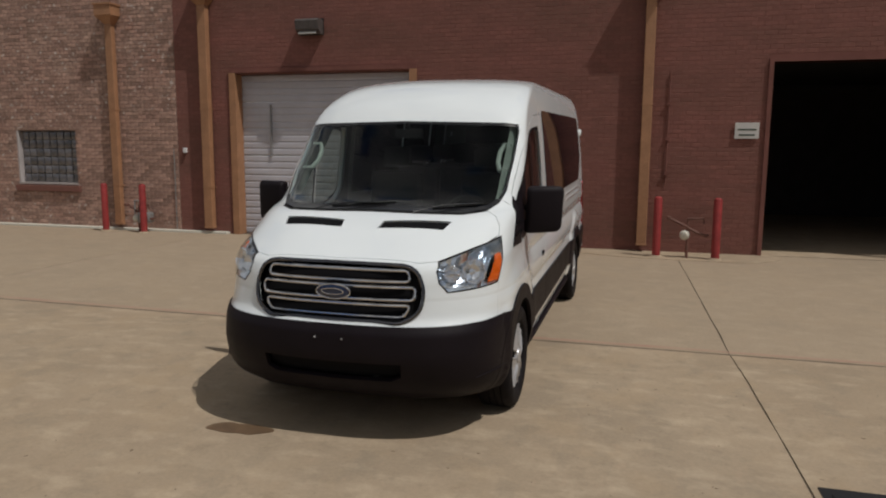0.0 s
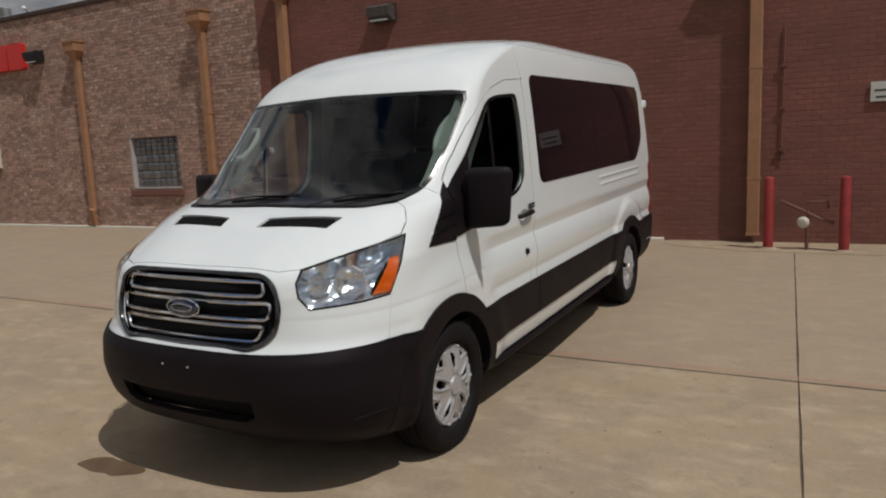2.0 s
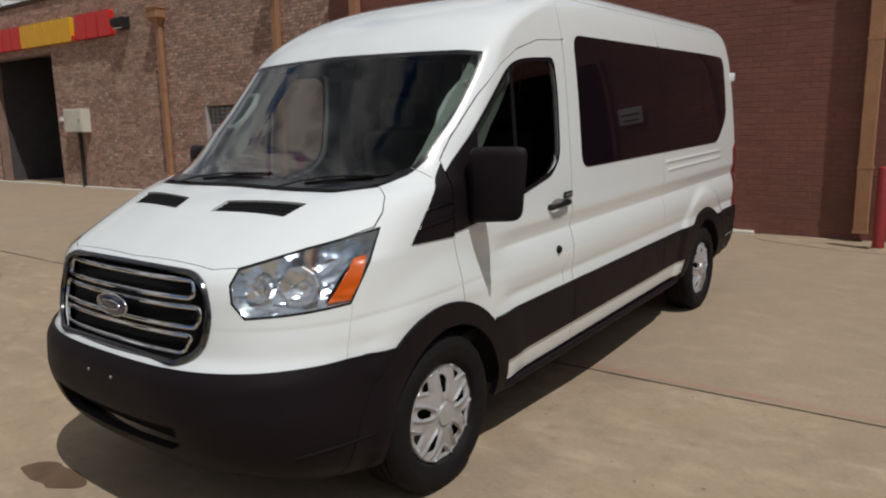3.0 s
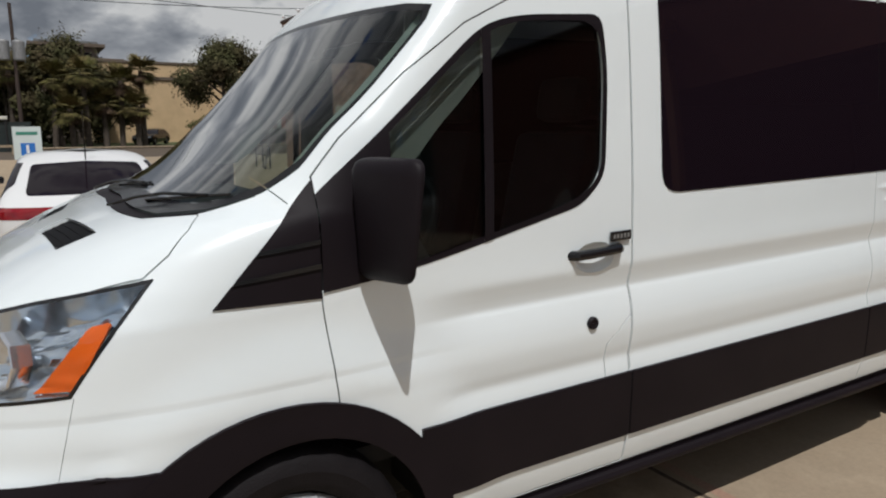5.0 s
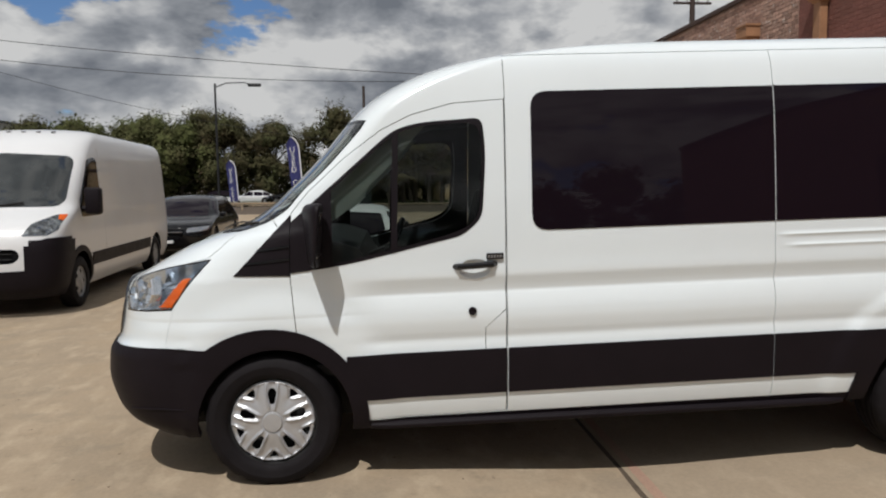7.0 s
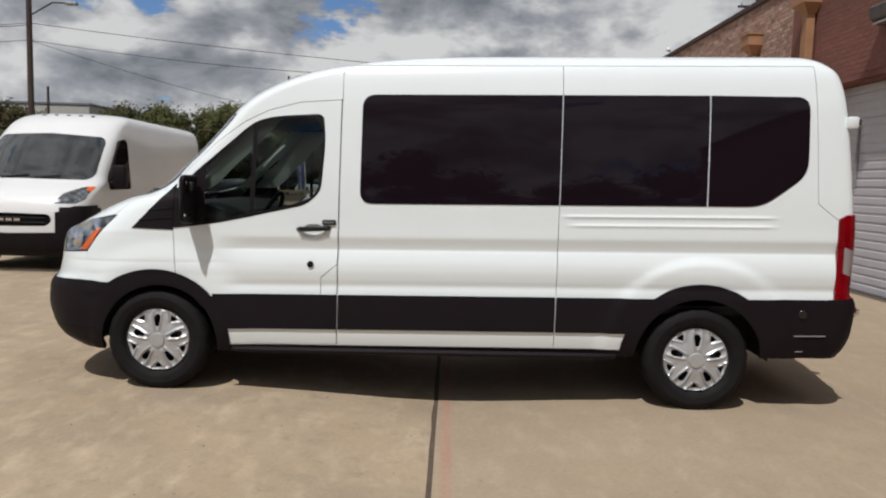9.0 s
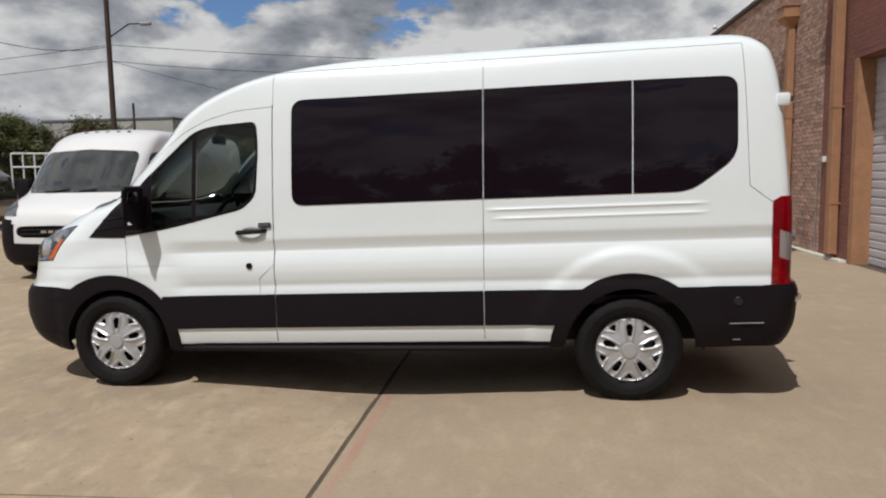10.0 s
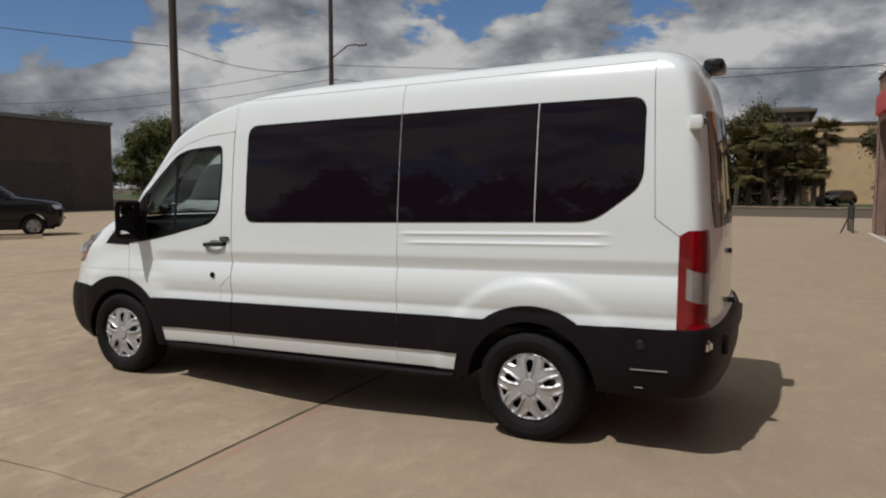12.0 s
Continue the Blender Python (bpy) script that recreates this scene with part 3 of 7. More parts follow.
bm = bmesh.new()
for a in ((SPLIT, DOOR1[0], 0, WALL_TOP), (DOOR1[0], DOOR1[1], DOOR1[2], WALL_TOP), (DOOR1[1], DOOR2[0], 0, WALL_TOP), (DOOR2[0], DOOR2[1], DOOR2[2], WALL_TOP), (DOOR2[1], 14.0, 0, WALL_TOP)):
    wall_piece(bm, *a)
wall_red = tagged(part("wall_south", bm, MORTAR_RED), "brown-red painted brick wall of the workshop", "wall", kind="structure")
bm = bmesh.new()
for a in ((CORNER, RECESS[0], 0, RECESS[2]), (CORNER, RECESS[1], RECESS[2], WALL_TOP), (RECESS[1], GB[0], 0, WALL_TOP), (GB[0], GB[1], 0, GB[2]), (GB[0], GB[1], GB[3], WALL_TOP), (GB[1], SPLIT, 0, WALL_TOP)):
    wall_piece(bm, *a)
wall_old = tagged(part("wall_front", bm, MORTAR), "bare weathered red-brown brick wall of the workshop", "wall", kind="structure")

bm = bmesh.new()
box(bm, CORNER, CORNER + 0.3, WALL_Y + 0.34, 30, 0, WALL_TOP)
tagged(part("wall_west", bm, MORTAR), "plain brick end wall of the workshop", "wall", kind="structure")
bm = bmesh.new()
box(bm, CORNER, 14, WALL_Y + 0.02, 30, WALL_TOP - 0.24, WALL_TOP - 0.02)
tagged(part("roof", bm, ROOFGREY), "flat grey roof of the workshop", "roof", kind="structure")
bm = bmesh.new()
box(bm, CORNER - 0.04, 14, WALL_Y - 0.05, WALL_Y + 0.36, WALL_TOP, WALL_TOP + 0.10, bevel=0.01)
tagged(part("trim", bm, material("dark_brown_roof_edge", (0.06, 0.035, 0.028), rough=0.7, vary=0.2)), "dark brown metal coping along the roof edge", "trim", kind="structure")
# dark rooms behind the openings, their shade put into wall and ceiling colour
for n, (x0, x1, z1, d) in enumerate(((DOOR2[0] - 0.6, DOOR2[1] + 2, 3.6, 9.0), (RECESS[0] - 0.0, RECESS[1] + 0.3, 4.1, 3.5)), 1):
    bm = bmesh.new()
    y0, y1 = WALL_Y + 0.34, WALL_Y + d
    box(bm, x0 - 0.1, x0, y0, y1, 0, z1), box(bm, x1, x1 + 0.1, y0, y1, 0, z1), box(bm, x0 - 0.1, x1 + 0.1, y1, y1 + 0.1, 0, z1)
    tagged(part("wall_room", bm, ROOMDARK), "inner walls behind the opening, coloured dark for the unlit room", "wall", kind="structure")
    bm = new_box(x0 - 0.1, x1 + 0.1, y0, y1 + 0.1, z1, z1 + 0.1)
    tagged(part("ceiling", bm, ROOMDARK), "ceiling coloured dark for the unlit room", "ceiling", kind="structure")
    bm = new_box(x0 - 0.1, x1 + 0.1, WALL_Y + 0.03, y1 + 0.1, -0.02, 0.006)
    tagged(part("floor", bm, CONCRETE), "bare concrete floor of the unlit room", "floor", kind="structure")

# ---- the white passenger van ----
VAN = pose(-1.535, 4.8625, 0, 0, 0, -1.07)
RAKE = 0.024
van = thing("passenger_van", "white medium-roof passenger van with dark cladding, parked on concrete", "van", VAN)


def raked(bm):
    for v in bm.verts:
        v.co.z += RAKE * v.co.y
    return bm


FRONT = smooth_curve([0.28, 0.36, 0.46, 0.60, 0.70, 0.75, 0.80, 0.94, 1.06, 1.10, 1.14, 1.20, 1.28, 1.335, 1.375, 1.60, 1.80, 1.97, 2.07, 2.175, 2.25, 2.29, 2.325, 2.355, 2.372],
                     [-0.80, -0.92, -0.98, -1.015, -1.01, -0.985, -0.955, -0.935, -0.905, -0.875, -0.80, -0.69, -0.53, -0.390, -0.245, 0.064, 0.258, 0.402, 0.506, 0.68, 0.88, 1.06, 1.32, 1.85, 2.5])
REAR = smooth_curve([0.28, 0.36, 0.45, 0.62, 0.67, 0.72, 1.10, 1.50, 1.90, 2.20, 2.29, 2.36, 2.395], [4.84, 4.875, 4.89, 4.89, 4.875, 4.838, 4.83, 4.80, 4.76, 4.71, 4.66, 4.57, 4.42])
HALF = smooth_curve([0.28, 0.33, 0.45, 0.66, 0.70, 0.728, 0.742, 0.785, 0.85, 0.885, 0.920, 0.950, 0.978, 0.996, 1.020, 1.050, 1.085, 1.16, 1.32, 1.60, 1.95, 2.06, 2.20, 2.262, 2.29, 2.318, 2.341, 2.355, 2.364, 2.370, 2.372],
                    [0.905, 0.925, 0.945, 0.948, 0.944, 0.939, 0.936, 0.944, 0.950, 0.9475, 0.9415, 0.9340, 0.9255, 0.9195, 0.9225, 0.929, 0.936, 0.932, 0.925, 0.903, 0.866, 0.848, 0.815, 0.785, 0.763, 0.728, 0.675, 0.595, 0.44, 0.25, 0.0])
BOW = smooth_curve([0.28, 0.50, 0.75, 0.95, 1.20, 1.335, 1.60, 1.95, 2.20, 2.30, 2.395], [0.66, 0.72, 0.78, 0.80, 0.79, 0.69, 0.35, 0.26, 0.42, 0.55, 0.9])
POWER = smooth_curve([0.28, 0.70, 0.95, 1.20, 1.335, 1.45, 1.65, 1.95, 2.20, 2.395], [3.0, 3.0, 2.85, 3.1, 3.2, 3.1, 2.7, 2.3, 2.3, 2.2])
R_BOW = smooth_curve([0.28, 0.72, 1.2, 2.0, 2.2, 2.3, 2.395], [0.26, 0.16, 0.125, 0.12, 0.14, 0.22, 0.4])
WHEEL_F, WHEEL_R = (0.02, 0.335), (3.75, 0.250)


def van_dent(x, y, z):
    d = 0.0
    # swelling over the wheels
    for (cy, cz), r0, r1, k in ((WHEEL_F, 0.50, 0.72, 0.018), (WHEEL_R, 0.585, 0.71, 0.019)):
        r = math.hypot(y - cy, (z - cz) * 0.97)
        if y > -0.45:
            d += k * (1 - step(r0 + 0.05, r1, r)) * step(0.30, 0.42, r)
    # pressed ribs under the rear windows
    for zc, y0 in ((1.236, 2.79), (1.176, 2.84)):
        d += step(y0, y0 + 0.05, y) * (1 - step(4.16, 4.25, y)) * 0.008 * max(0.0, 1 - abs(z - zc) / 0.014)
    # the creases fade out towards the wing
    if 0.90 < z < 1.085 and y < 0.75:
        d += max(0.0, 0.9475 - 0.0115 * max(0.0, z - 0.915) / 0.17 - HALF(z)) * (1 - step(0.28, 0.66, y))
    if 0.66 < z < 0.85 and y < 0.75:
        d += max(0.0, 0.948 - HALF(z)) * (1 - step(0.38, 0.62, y))
    return d


LEVELS = sorted({round(v, 4) for v in list(np.arange(0.28, 0.68, 0.02)) + list(np.arange(0.68, 0.9, 0.012)) + list(np.arange(0.9, 0.96, 0.0105)) + list(np.arange(0.96, 1.03, 0.006)) + list(np.arange(1.03, 1.42, 0.0105)) + [1.176, 1.236] + list(np.arange(1.42, 2.22, 0.026)) + list(np.arange(2.22, 2.33, 0.01)) + [2.335, 2.342, 2.348, 2.353, 2.357, 2.3605, 2.3635, 2.366, 2.368, 2.3695, 2.3707, 2.3715, 2.372]})
skin = shell(LEVELS, FRONT, REAR, HALF, BOW, POWER, R_BOW, r_power=2.9, nr=14, dent=van_dent, ns=130)
SIDE = (AY, AZ)
# the uncut skin gives every panel its normals
uncut = whole(skin.copy())
uncut.normal_update()
GUIDE = BVHTree.FromBMesh(uncut)
uncut.faces.ensure_lookup_table()
GUIDE_FACES = [[(v.co.copy(), v.normal.copy()) for v in f.verts] for f in uncut.faces]
uncut.free()


def guide_normal(p):
    """The uncut skin's smooth normal beside a point, and how far off the skin is."""
    hit, n, k, d = GUIDE.find_nearest(p)
    w = [1 / max(1e-5, (c - hit).length) ** 2 for c, _ in GUIDE_FACES[k]]
    out = Vector((0, 0, 0))
    for wi, (_, nn) in zip(w, GUIDE_FACES[k]):
        out += nn * wi
    return out.normalized(), d


def lift(bm, d):
    """Move a panel off the skin."""
    for v in bm.verts:
        v.co += guide_normal(v.co)[0] * d
    return bm


def dress(ob, inner=False):
    """Give a panel the normals of the uncut skin; its hidden side may take the second material."""
    me = ob.data
    near = {}
    for v in me.vertices:
        co = v.co.copy()
        co.z -= RAKE * co.y
        n, d = guide_normal(co)
        near[v.index] = (Vector((n.x, n.y - RAKE * n.z, n.z)).normalized(), d)
    out = []
    for poly in me.polygons:
        fn = poly.normal
        side = sum(near[i][0].dot(fn) for i in poly.vertices) / len(poly.vertices)
        if inner and side < -0.5:
            poly.material_index = 1
        for i in poly.vertices:
            c = near[i][0].dot(fn)
            if ob.name.startswith("front_door") and c > 0.4 and 0.0015 < near[i][1] < 0.028:
                out.append(me.vertices[i].normal.copy())
                continue
            out.append(near[i][0] if c > 0.8 else -near[i][0] if c < -0.8 else fn)
    me.normals_split_custom_set(out)


def side_faces(ymin=-0.75, ymax=4.9):
    skin.normal_update()
    return [f for f in skin.faces if f.normal.x > 0.25 and ymin < f.calc_center_median().y < ymax]


def both(name, bm, mat, label="", smooth=True, parent=None, sheet=0.006):
    """The same panel on the two sides of the van."""
    if sheet:
        thick(bm, sheet)
    raked(bm)
    other = flipped(bm)
    a = part(name, bm, mat, parent or van, label, smooth)
    b = part(name, other, mat, parent or van, label, smooth)
    return a, b


# wheel openings
for (cy, cz), r in ((WHEEL_F, 0.408), (WHEEL_R, 0.432)):
    bmesh.ops.delete(skin, geom=carve(skin, ellipse(cy, cz, r, r, 48), *SIDE, where=side_faces()), context="FACES")
# wheel-arch mouldings, then the long side moulding and the bumpers
arch_f = carve(skin, ellipse(-0.02, 0.335, 0.535, 0.515, 64), *SIDE, where=side_faces())
both("arch_moulding", lift(take(skin, arch_f), 0.012), PLASTIC, "dark grey plastic wheel-arch moulding", sheet=0.03)
arch_r = carve(skin, ellipse(*WHEEL_R, 0.535, 0.535, 56), *SIDE, where=side_faces())
both("arch_moulding", lift(take(skin, arch_r), 0.012), PLASTIC, "dark grey plastic wheel-arch moulding", sheet=0.03)
for y0, y1 in ((0.40, 1.262), (1.270, 2.765), (2.773, 3.5)):
    band = carve(skin, [(y0, 0.440), (y1, 0.440), (y1, 0.682), (y0, 0.682)], *SIDE, where=side_faces())
    both("side_moulding", lift(take(skin, band), 0.012), PLASTIC, "wide dark grey plastic side moulding", sheet=0.025)
tail_bit = carve(skin, [(0.36, 0.2), (0.484, 0.2), (0.484, 0.46), (0.36, 0.46)], *SIDE, where=side_faces())
both("arch_foot", lift(take(skin, tail_bit), 0.010), PLASTIC, "dark plastic foot of the arch moulding", sheet=0.025)
low = carve(skin, [(0.3, 0.2), (3.6, 0.2), (3.6, 0.322), (0.3, 0.322)], *SIDE, where=side_faces())
both("sill", take(skin, low), PLASTIC, "black lower sill", sheet=0.02)
quarter = carve(skin, [(4.0, 0.2), (4.603, 0.2), (4.603, 0.685), (4.0, 0.685)], *SIDE, where=side_faces())
both("quarter_moulding", lift(take(skin, quarter), 0.012), PLASTIC, "dark grey plastic lower quarter moulding", sheet=0.025)
back = carve(skin, [(4.604, 0.2), (5.2, 0.2), (5.2, 0.688), (4.604, 0.688)], *SIDE)
part("rear_bumper", raked(whole(thick(lift(take(skin, back), 0.012), 0.03))), PLASTIC, van, "dark grey plastic rear bumper", smooth=True)
nose = carve(skin, [(-1.3, 0.2), (-0.05, 0.2), (-0.05, 0.732), (-0.36, 0.754), (-0.55, 0.766), (-0.75, 0.762), (-1.3, 0.744)], *SIDE)
front_bumper = take(skin, nose)
intake = carve(front_bumper, [(-0.01, 0.425), (0.37, 0.432), (0.430, 0.462), (0.438, 0.546), (-0.01, 0.540)], AX, AZ)
intake = take(front_bumper, intake)
part("front_bumper", raked(whole(thick(lift(front_bumper, 0.010), 0.03))), PLASTIC, van, "dark grey plastic front bumper", smooth=True)
part("intake_mesh", raked(whole(lift(intake, -0.040))), DARKMESH, van, "black lower air intake")

# windows along the side: three privacy panes
PANES = [(1.405, 2.767), (2.773, 3.758), (3.766, 4.425)]
for i, (y0, y1) in enumerate(PANES):
    if i == 0:
        o = rounded([(y0, 1.312), (y1, 1.312), (y1, 2.058), (y0, 2.058)], [0.09, 0.004, 0.004, 0.09])
    elif i == 1:
        o = [(y0, 1.312), (y1, 1.312), (y1, 2.058), (y0, 2.058)]
    else:
        o = rounded([(y0, 1.312), (4.13, 1.312), (4.425, 1.53), (4.425, 2.050), (y0, 2.058)], [0.004, 0.10, 0.10, 0.09, 0.004])
    f = carve(skin, o, *SIDE, where=side_faces())
    both("side_window", lift(take(skin, f), 0.004), TINTED, "nearly black privacy side window", sheet=0.008)
# front door: panel, frame gap and glass
DOOR = [(0.486, 0.325), (1.262, 0.325), (1.262, 2.024), (0.98, 2.008), (0.76, 1.952), (0.60, 1.876), (0.40, 1.733), (0.20, 1.553), (0.114, 1.45), (0.110, 1.10), (0.15, 0.72), (0.30, 0.45)]
inside = carve(skin, DOOR, *SIDE, where=side_faces())
inner = carve(skin, inset(DOOR, 0.0045), *SIDE, where=inside)
door = take(skin, inner)
skin.faces.ensure_lookup_table()
gap = take(skin, carve(skin, DOOR, *SIDE, where=side_faces()))
GLASS_BASE = [(0.10, 1.135), (0.40, 1.165), (1.03, 1.300), (1.135, 1.39), (1.158, 1.74), (1.140, 1.925), (0.80, 1.908), (0.66, 1.870), (0.10, 1.385)]
GLASS_R = [0.01, 0.2, 0.05, 0.06, 0.1, 0.05, 0.1, 0.08, 0.01]
GLASSLINE = rounded(GLASS_BASE, GLASS_R, 4)
pane_region = carve(door, GLASSLINE, *SIDE)
glass_sheet = take(door, pane_region)
sail = take(glass_sheet, carve(glass_sheet, [(-0.3, 0.9), (0.335, 0.9), (0.335, 2.2), (-0.3, 2.2)], *SIDE))
bar = take(glass_sheet, carve(glass_sheet, [(0.635, 0.9), (0.668, 0.9), (0.70, 2.2), (0.667, 2.2)], *SIDE))
border_keep = carve(glass_sheet, rounded(inset(GLASS_BASE, 0.020), GLASS_R, 4), *SIDE)
clear = take(glass_sheet, border_keep)
trim_sheet = lift(door.copy(), -0.045)
trim_other = flipped(trim_sheet)
for p, q in (((1.27, 0.905), (1.146, 0.798)), ((1.147, 0.802), (1.147, 0.68))):
    p, q = Vector(p), Vector(q)
    t = (q - p).normalized()
    n = Vector((-t.y, t.x)) * 0.002
    bmesh.ops.delete(door, geom=carve(door, [tuple(p - n), tuple(q - n), tuple(q + n), tuple(p + n)][::1], *SIDE), context="FACES")
# finger recess behind the handle
recess = carve(door, ellipse(1.09, 1.118, 0.088, 0.052, 24), *SIDE)
for k in (0.86, 0.70, 0.52, 0.32):
    recess = carve(door, ellipse(1.09, 1.118, 0.088 * k, 0.052 * k, 24), *SIDE, where=[f for f in door.faces if abs(f.calc_center_median().y - 1.09) < 0.1 and abs(f.calc_center_median().z - 1.118) < 0.06])
recess = [v for v in door.verts if ((v.co.y - 1.09) / 0.088) ** 2 + ((v.co.z - 1.118) / 0.052) ** 2 < 1]
for v in recess:
    v.co.x -= 0.024 * (1 - ((v.co.y - 1.09) / 0.088) ** 2 - ((v.co.z - 1.118) / 0.052) ** 2) ** 0.6
doors = both("front_door", door, PAINT, "white front door", sheet=0.03)
both("door_seal", lift(gap, -0.010), DARK, "black rubber seal in the door gap", sheet=0)
for d, bms in zip(doors, ((clear, glass_sheet, sail, bar), tuple(flipped(b) for b in (clear, glass_sheet, sail, bar)))):
    flip = d is doors[1]
    c, s, sl, b = bms
    part("door_window", raked(lift(c, -0.006)), DOORGLASS, d, "tinted front door window", True)
    part("window_seal", raked(lift(s, 0.002)), PLASTIC, d, "black rubber window seal", True)
    part("mirror_sail", raked(lift(sl, 0.006)), PLASTIC, d, "black plastic mirror sail panel", True)
    part("door_trim", raked(trim_other if flip else trim_sheet), INTERIOR, d, "dark grey inner door trim", True)
    part("division_bar", raked(lift(b, 0.004)), PLASTIC, d, "black window division bar", True)
# black triangle ahead of the door on the wing
tri = carve(skin, [(-0.18, 1.132), (0.135, 1.121), (0.135, 1.460)], *SIDE, where=side_faces())
tri = take(skin, tri)
for z0 in (1.185, 1.252):
    rib = take(tri, carve(tri, [(-0.20 + (z0 - 1.13) * 0.95, z0), (0.14, z0 + 0.022), (0.14, z0 + 0.036), (-0.20 + (z0 - 1.13) * 0.95, z0 + 0.010)], *SIDE))
    both("triangle_rib", lift(rib, 0.011), GLOSSBLACK, "raised glossy rib", sheet=0.010)
both("wing_triangle", lift(tri, 0.005), PLASTIC, "black plastic triangle trim", sheet=0.012)


def seam(path, w=0.004, faces=None, ax=SIDE):
    """A narrow open joint in the skin along a polyline."""
    for p, q in zip(path, path[1:]):
        p, q = Vector(p), Vector(q)
        t = (q - p).normalized()
        n = Vector((-t.y, t.x)) * w / 2
        quad = [tuple(p - n), tuple(q - n), tuple(q + n), tuple(p + n)]
        bmesh.ops.delete(skin, geom=carve(skin, quad, *ax, where=faces() if faces else side_faces()), context="FACES")


seam([(1.262, 2.24), (1.266, 2.024)])
seam([(1.264, 2.035), (1.266, 0.69)]), seam([(1.264, 0.44), (1.266, 0.325)])
seam([(2.769, 2.262), (2.771, 2.058)]), seam([(2.769, 1.311), (2.771, 0.69)]), seam([(2.769, 0.44), (2.771, 0.325)])
seam([(1.262, 2.264), (4.46, 2.264)], 0.005)
seam([(4.46, 2.262), (4.500, 1.335), (4.638, 1.228)], 0.004)
seam([(-0.015, 1.445), (0.045, 1.380)], 0.004)
seam([(-0.505, 0.962), (-0.56, 0.742)], 0.0014)

# tail lamps round the rear corners
tail = carve(skin, [(4.640, 0.690), (5.2, 0.690), (5.2, 1.262), (4.690, 1.262), (4.640, 1.232)], *SIDE, where=[f for f in skin.faces if f.calc_center_median().y > 4.5 and f.calc_center_median().x > 0.5])
tail = take(skin, tail)
for v in tail.verts:
    v.co.x += 0.945 - 0.030 * (v.co.z - 0.69) - HALF(v.co.z)
rest = take(tail, carve(tail, [(0.0, 0.0), (0.815, 0.0), (0.815, 2.0), (0.0, 2.0)], AX, AZ))
reverse = take(tail, carve(tail, [(4.685, 0.868), (4.815, 0.818), (4.815, 1.00), (4.685, 1.050)], *SIDE))
for bms in ((tail, reverse, rest), tuple(flipped(b) for b in (tail, reverse, rest))):
    lamp = part("tail_lamp", raked(thick(lift(bms[0], 0.012), 0.03)), RED, van, "tall red tail lamp", True)
    ribs = [take(bms[1], carve(bms[1], [(yy, 0.70), (yy + 0.007, 0.70), (yy + 0.007, 1.2), (yy, 1.2)], *SIDE)) for yy in (4.718, 4.762)]
    part("reverse_lens", raked(thick(lift(bms[1], 0.011), 0.02)), WHITELENS, lamp, "clear white reversing lens", True)
    for b in ribs:
        part("lens_rib", raked(thick(lift(b, 0.007), 0.01)), GALV, lamp, "", True)
    part("rear_pillar_skin", raked(bms[2]), PAINT, van, "", True)

# rear doors' windows
rear_glass = carve(skin, rounded([(0.06, 1.26), (0.66, 1.26), (0.70, 1.36), (0.66, 1.96), (0.06, 1.99)], 0.04, 3), AX, AZ, where=[f for f in skin.faces if f.normal.y > 0.4 and f.calc_center_median().y > 4.4])
both("rear_window", lift(take(skin, rear_glass), 0.004), TINTED, "dark tinted rear door window", sheet=0.008)

# windscreen and the black scuttle below it
front_faces = [f for f in skin.faces if f.calc_center_median().y < 1.2 and f.normal.y < -0.15]
WS = [(-0.02, 1.362), (0.62, 1.354), (0.74, 1.368), (0.805, 1.406), (0.828, 1.47), (0.838, 1.70), (0.836, 1.885), (0.822, 1.930), (0.74, 1.941), (-0.02, 1.956)]
CLEAR_WS = [(-0.02, 1.387), (0.66, 1.378), (0.735, 1.393), (0.788, 1.43), (0.815, 1.50), (0.829, 1.70), (0.827, 1.876), (0.810, 1.912), (0.72, 1.920), (-0.02, 1.936)]
screen = take(skin, carve(skin, WS, AX, AZ, where=front_faces))
clear_screen = take(screen, carve(screen, CLEAR_WS, AX, AZ))
part("windscreen", raked(whole(lift(clear_screen, 0.001))), CLEAR, van, "large raked clear windscreen", True)
part("windscreen_border", raked(whole(lift(screen, 0.001))), GLOSSBLACK, van, "black printed windscreen border", True)
scuttle = carve(skin, [(-0.02, 1.350), (0.62, 1.343), (0.745, 1.356), (0.803, 1.400), (0.75, 1.42), (-0.02, 1.41)], AX, AZ, where=[f for f in skin.faces if f.calc_center_median().y < 0.3 and f.normal.z > 0.2])
part("scuttle", raked(whole(thick(lift(take(skin, scuttle), -0.008), 0.02))), PLASTIC, van, "black plastic scuttle under the windscreen", True)

# grille opening, headlamp openings
front_faces = [f for f in skin.faces if f.calc_center_median().y < -0.6 and f.normal.y < -0.2]
GR = rounded([(-0.02, 0.768), (0.44, 0.775), (0.525, 0.84), (0.543, 0.95), (0.505, 1.06), (0.44, 1.096), (-0.02, 1.114)], [0.001, 0.05, 0.04, 0.05, 0.04, 0.04, 0.001], 4)
gr = take(skin, carve(skin, GR, AX, AZ, where=front_faces))
part("grille_mesh", raked(whole(lift(gr, -0.045))), DARKMESH, van, "black grille mesh", True)
DIAG = Vector((1, 1, 0)).normalized()
HL = [(-0.153, 1.0), (-0.106, 0.943), (0.119, 0.953), (0.282, 0.963), (0.306, 0.985), (0.355, 1.10), (0.414, 1.205), (0.403, 1.222), (0.13, 1.176), (-0.125, 1.119), (-0.158, 1.065)]
HL_FACES = [f for f in skin.faces if f.calc_center_median().y < 0.05 and f.calc_center_median().x > 0.3 and f.normal.z < 0.9]
hl = take(skin, carve(skin, HL, DIAG, AZ, where=HL_FACES))

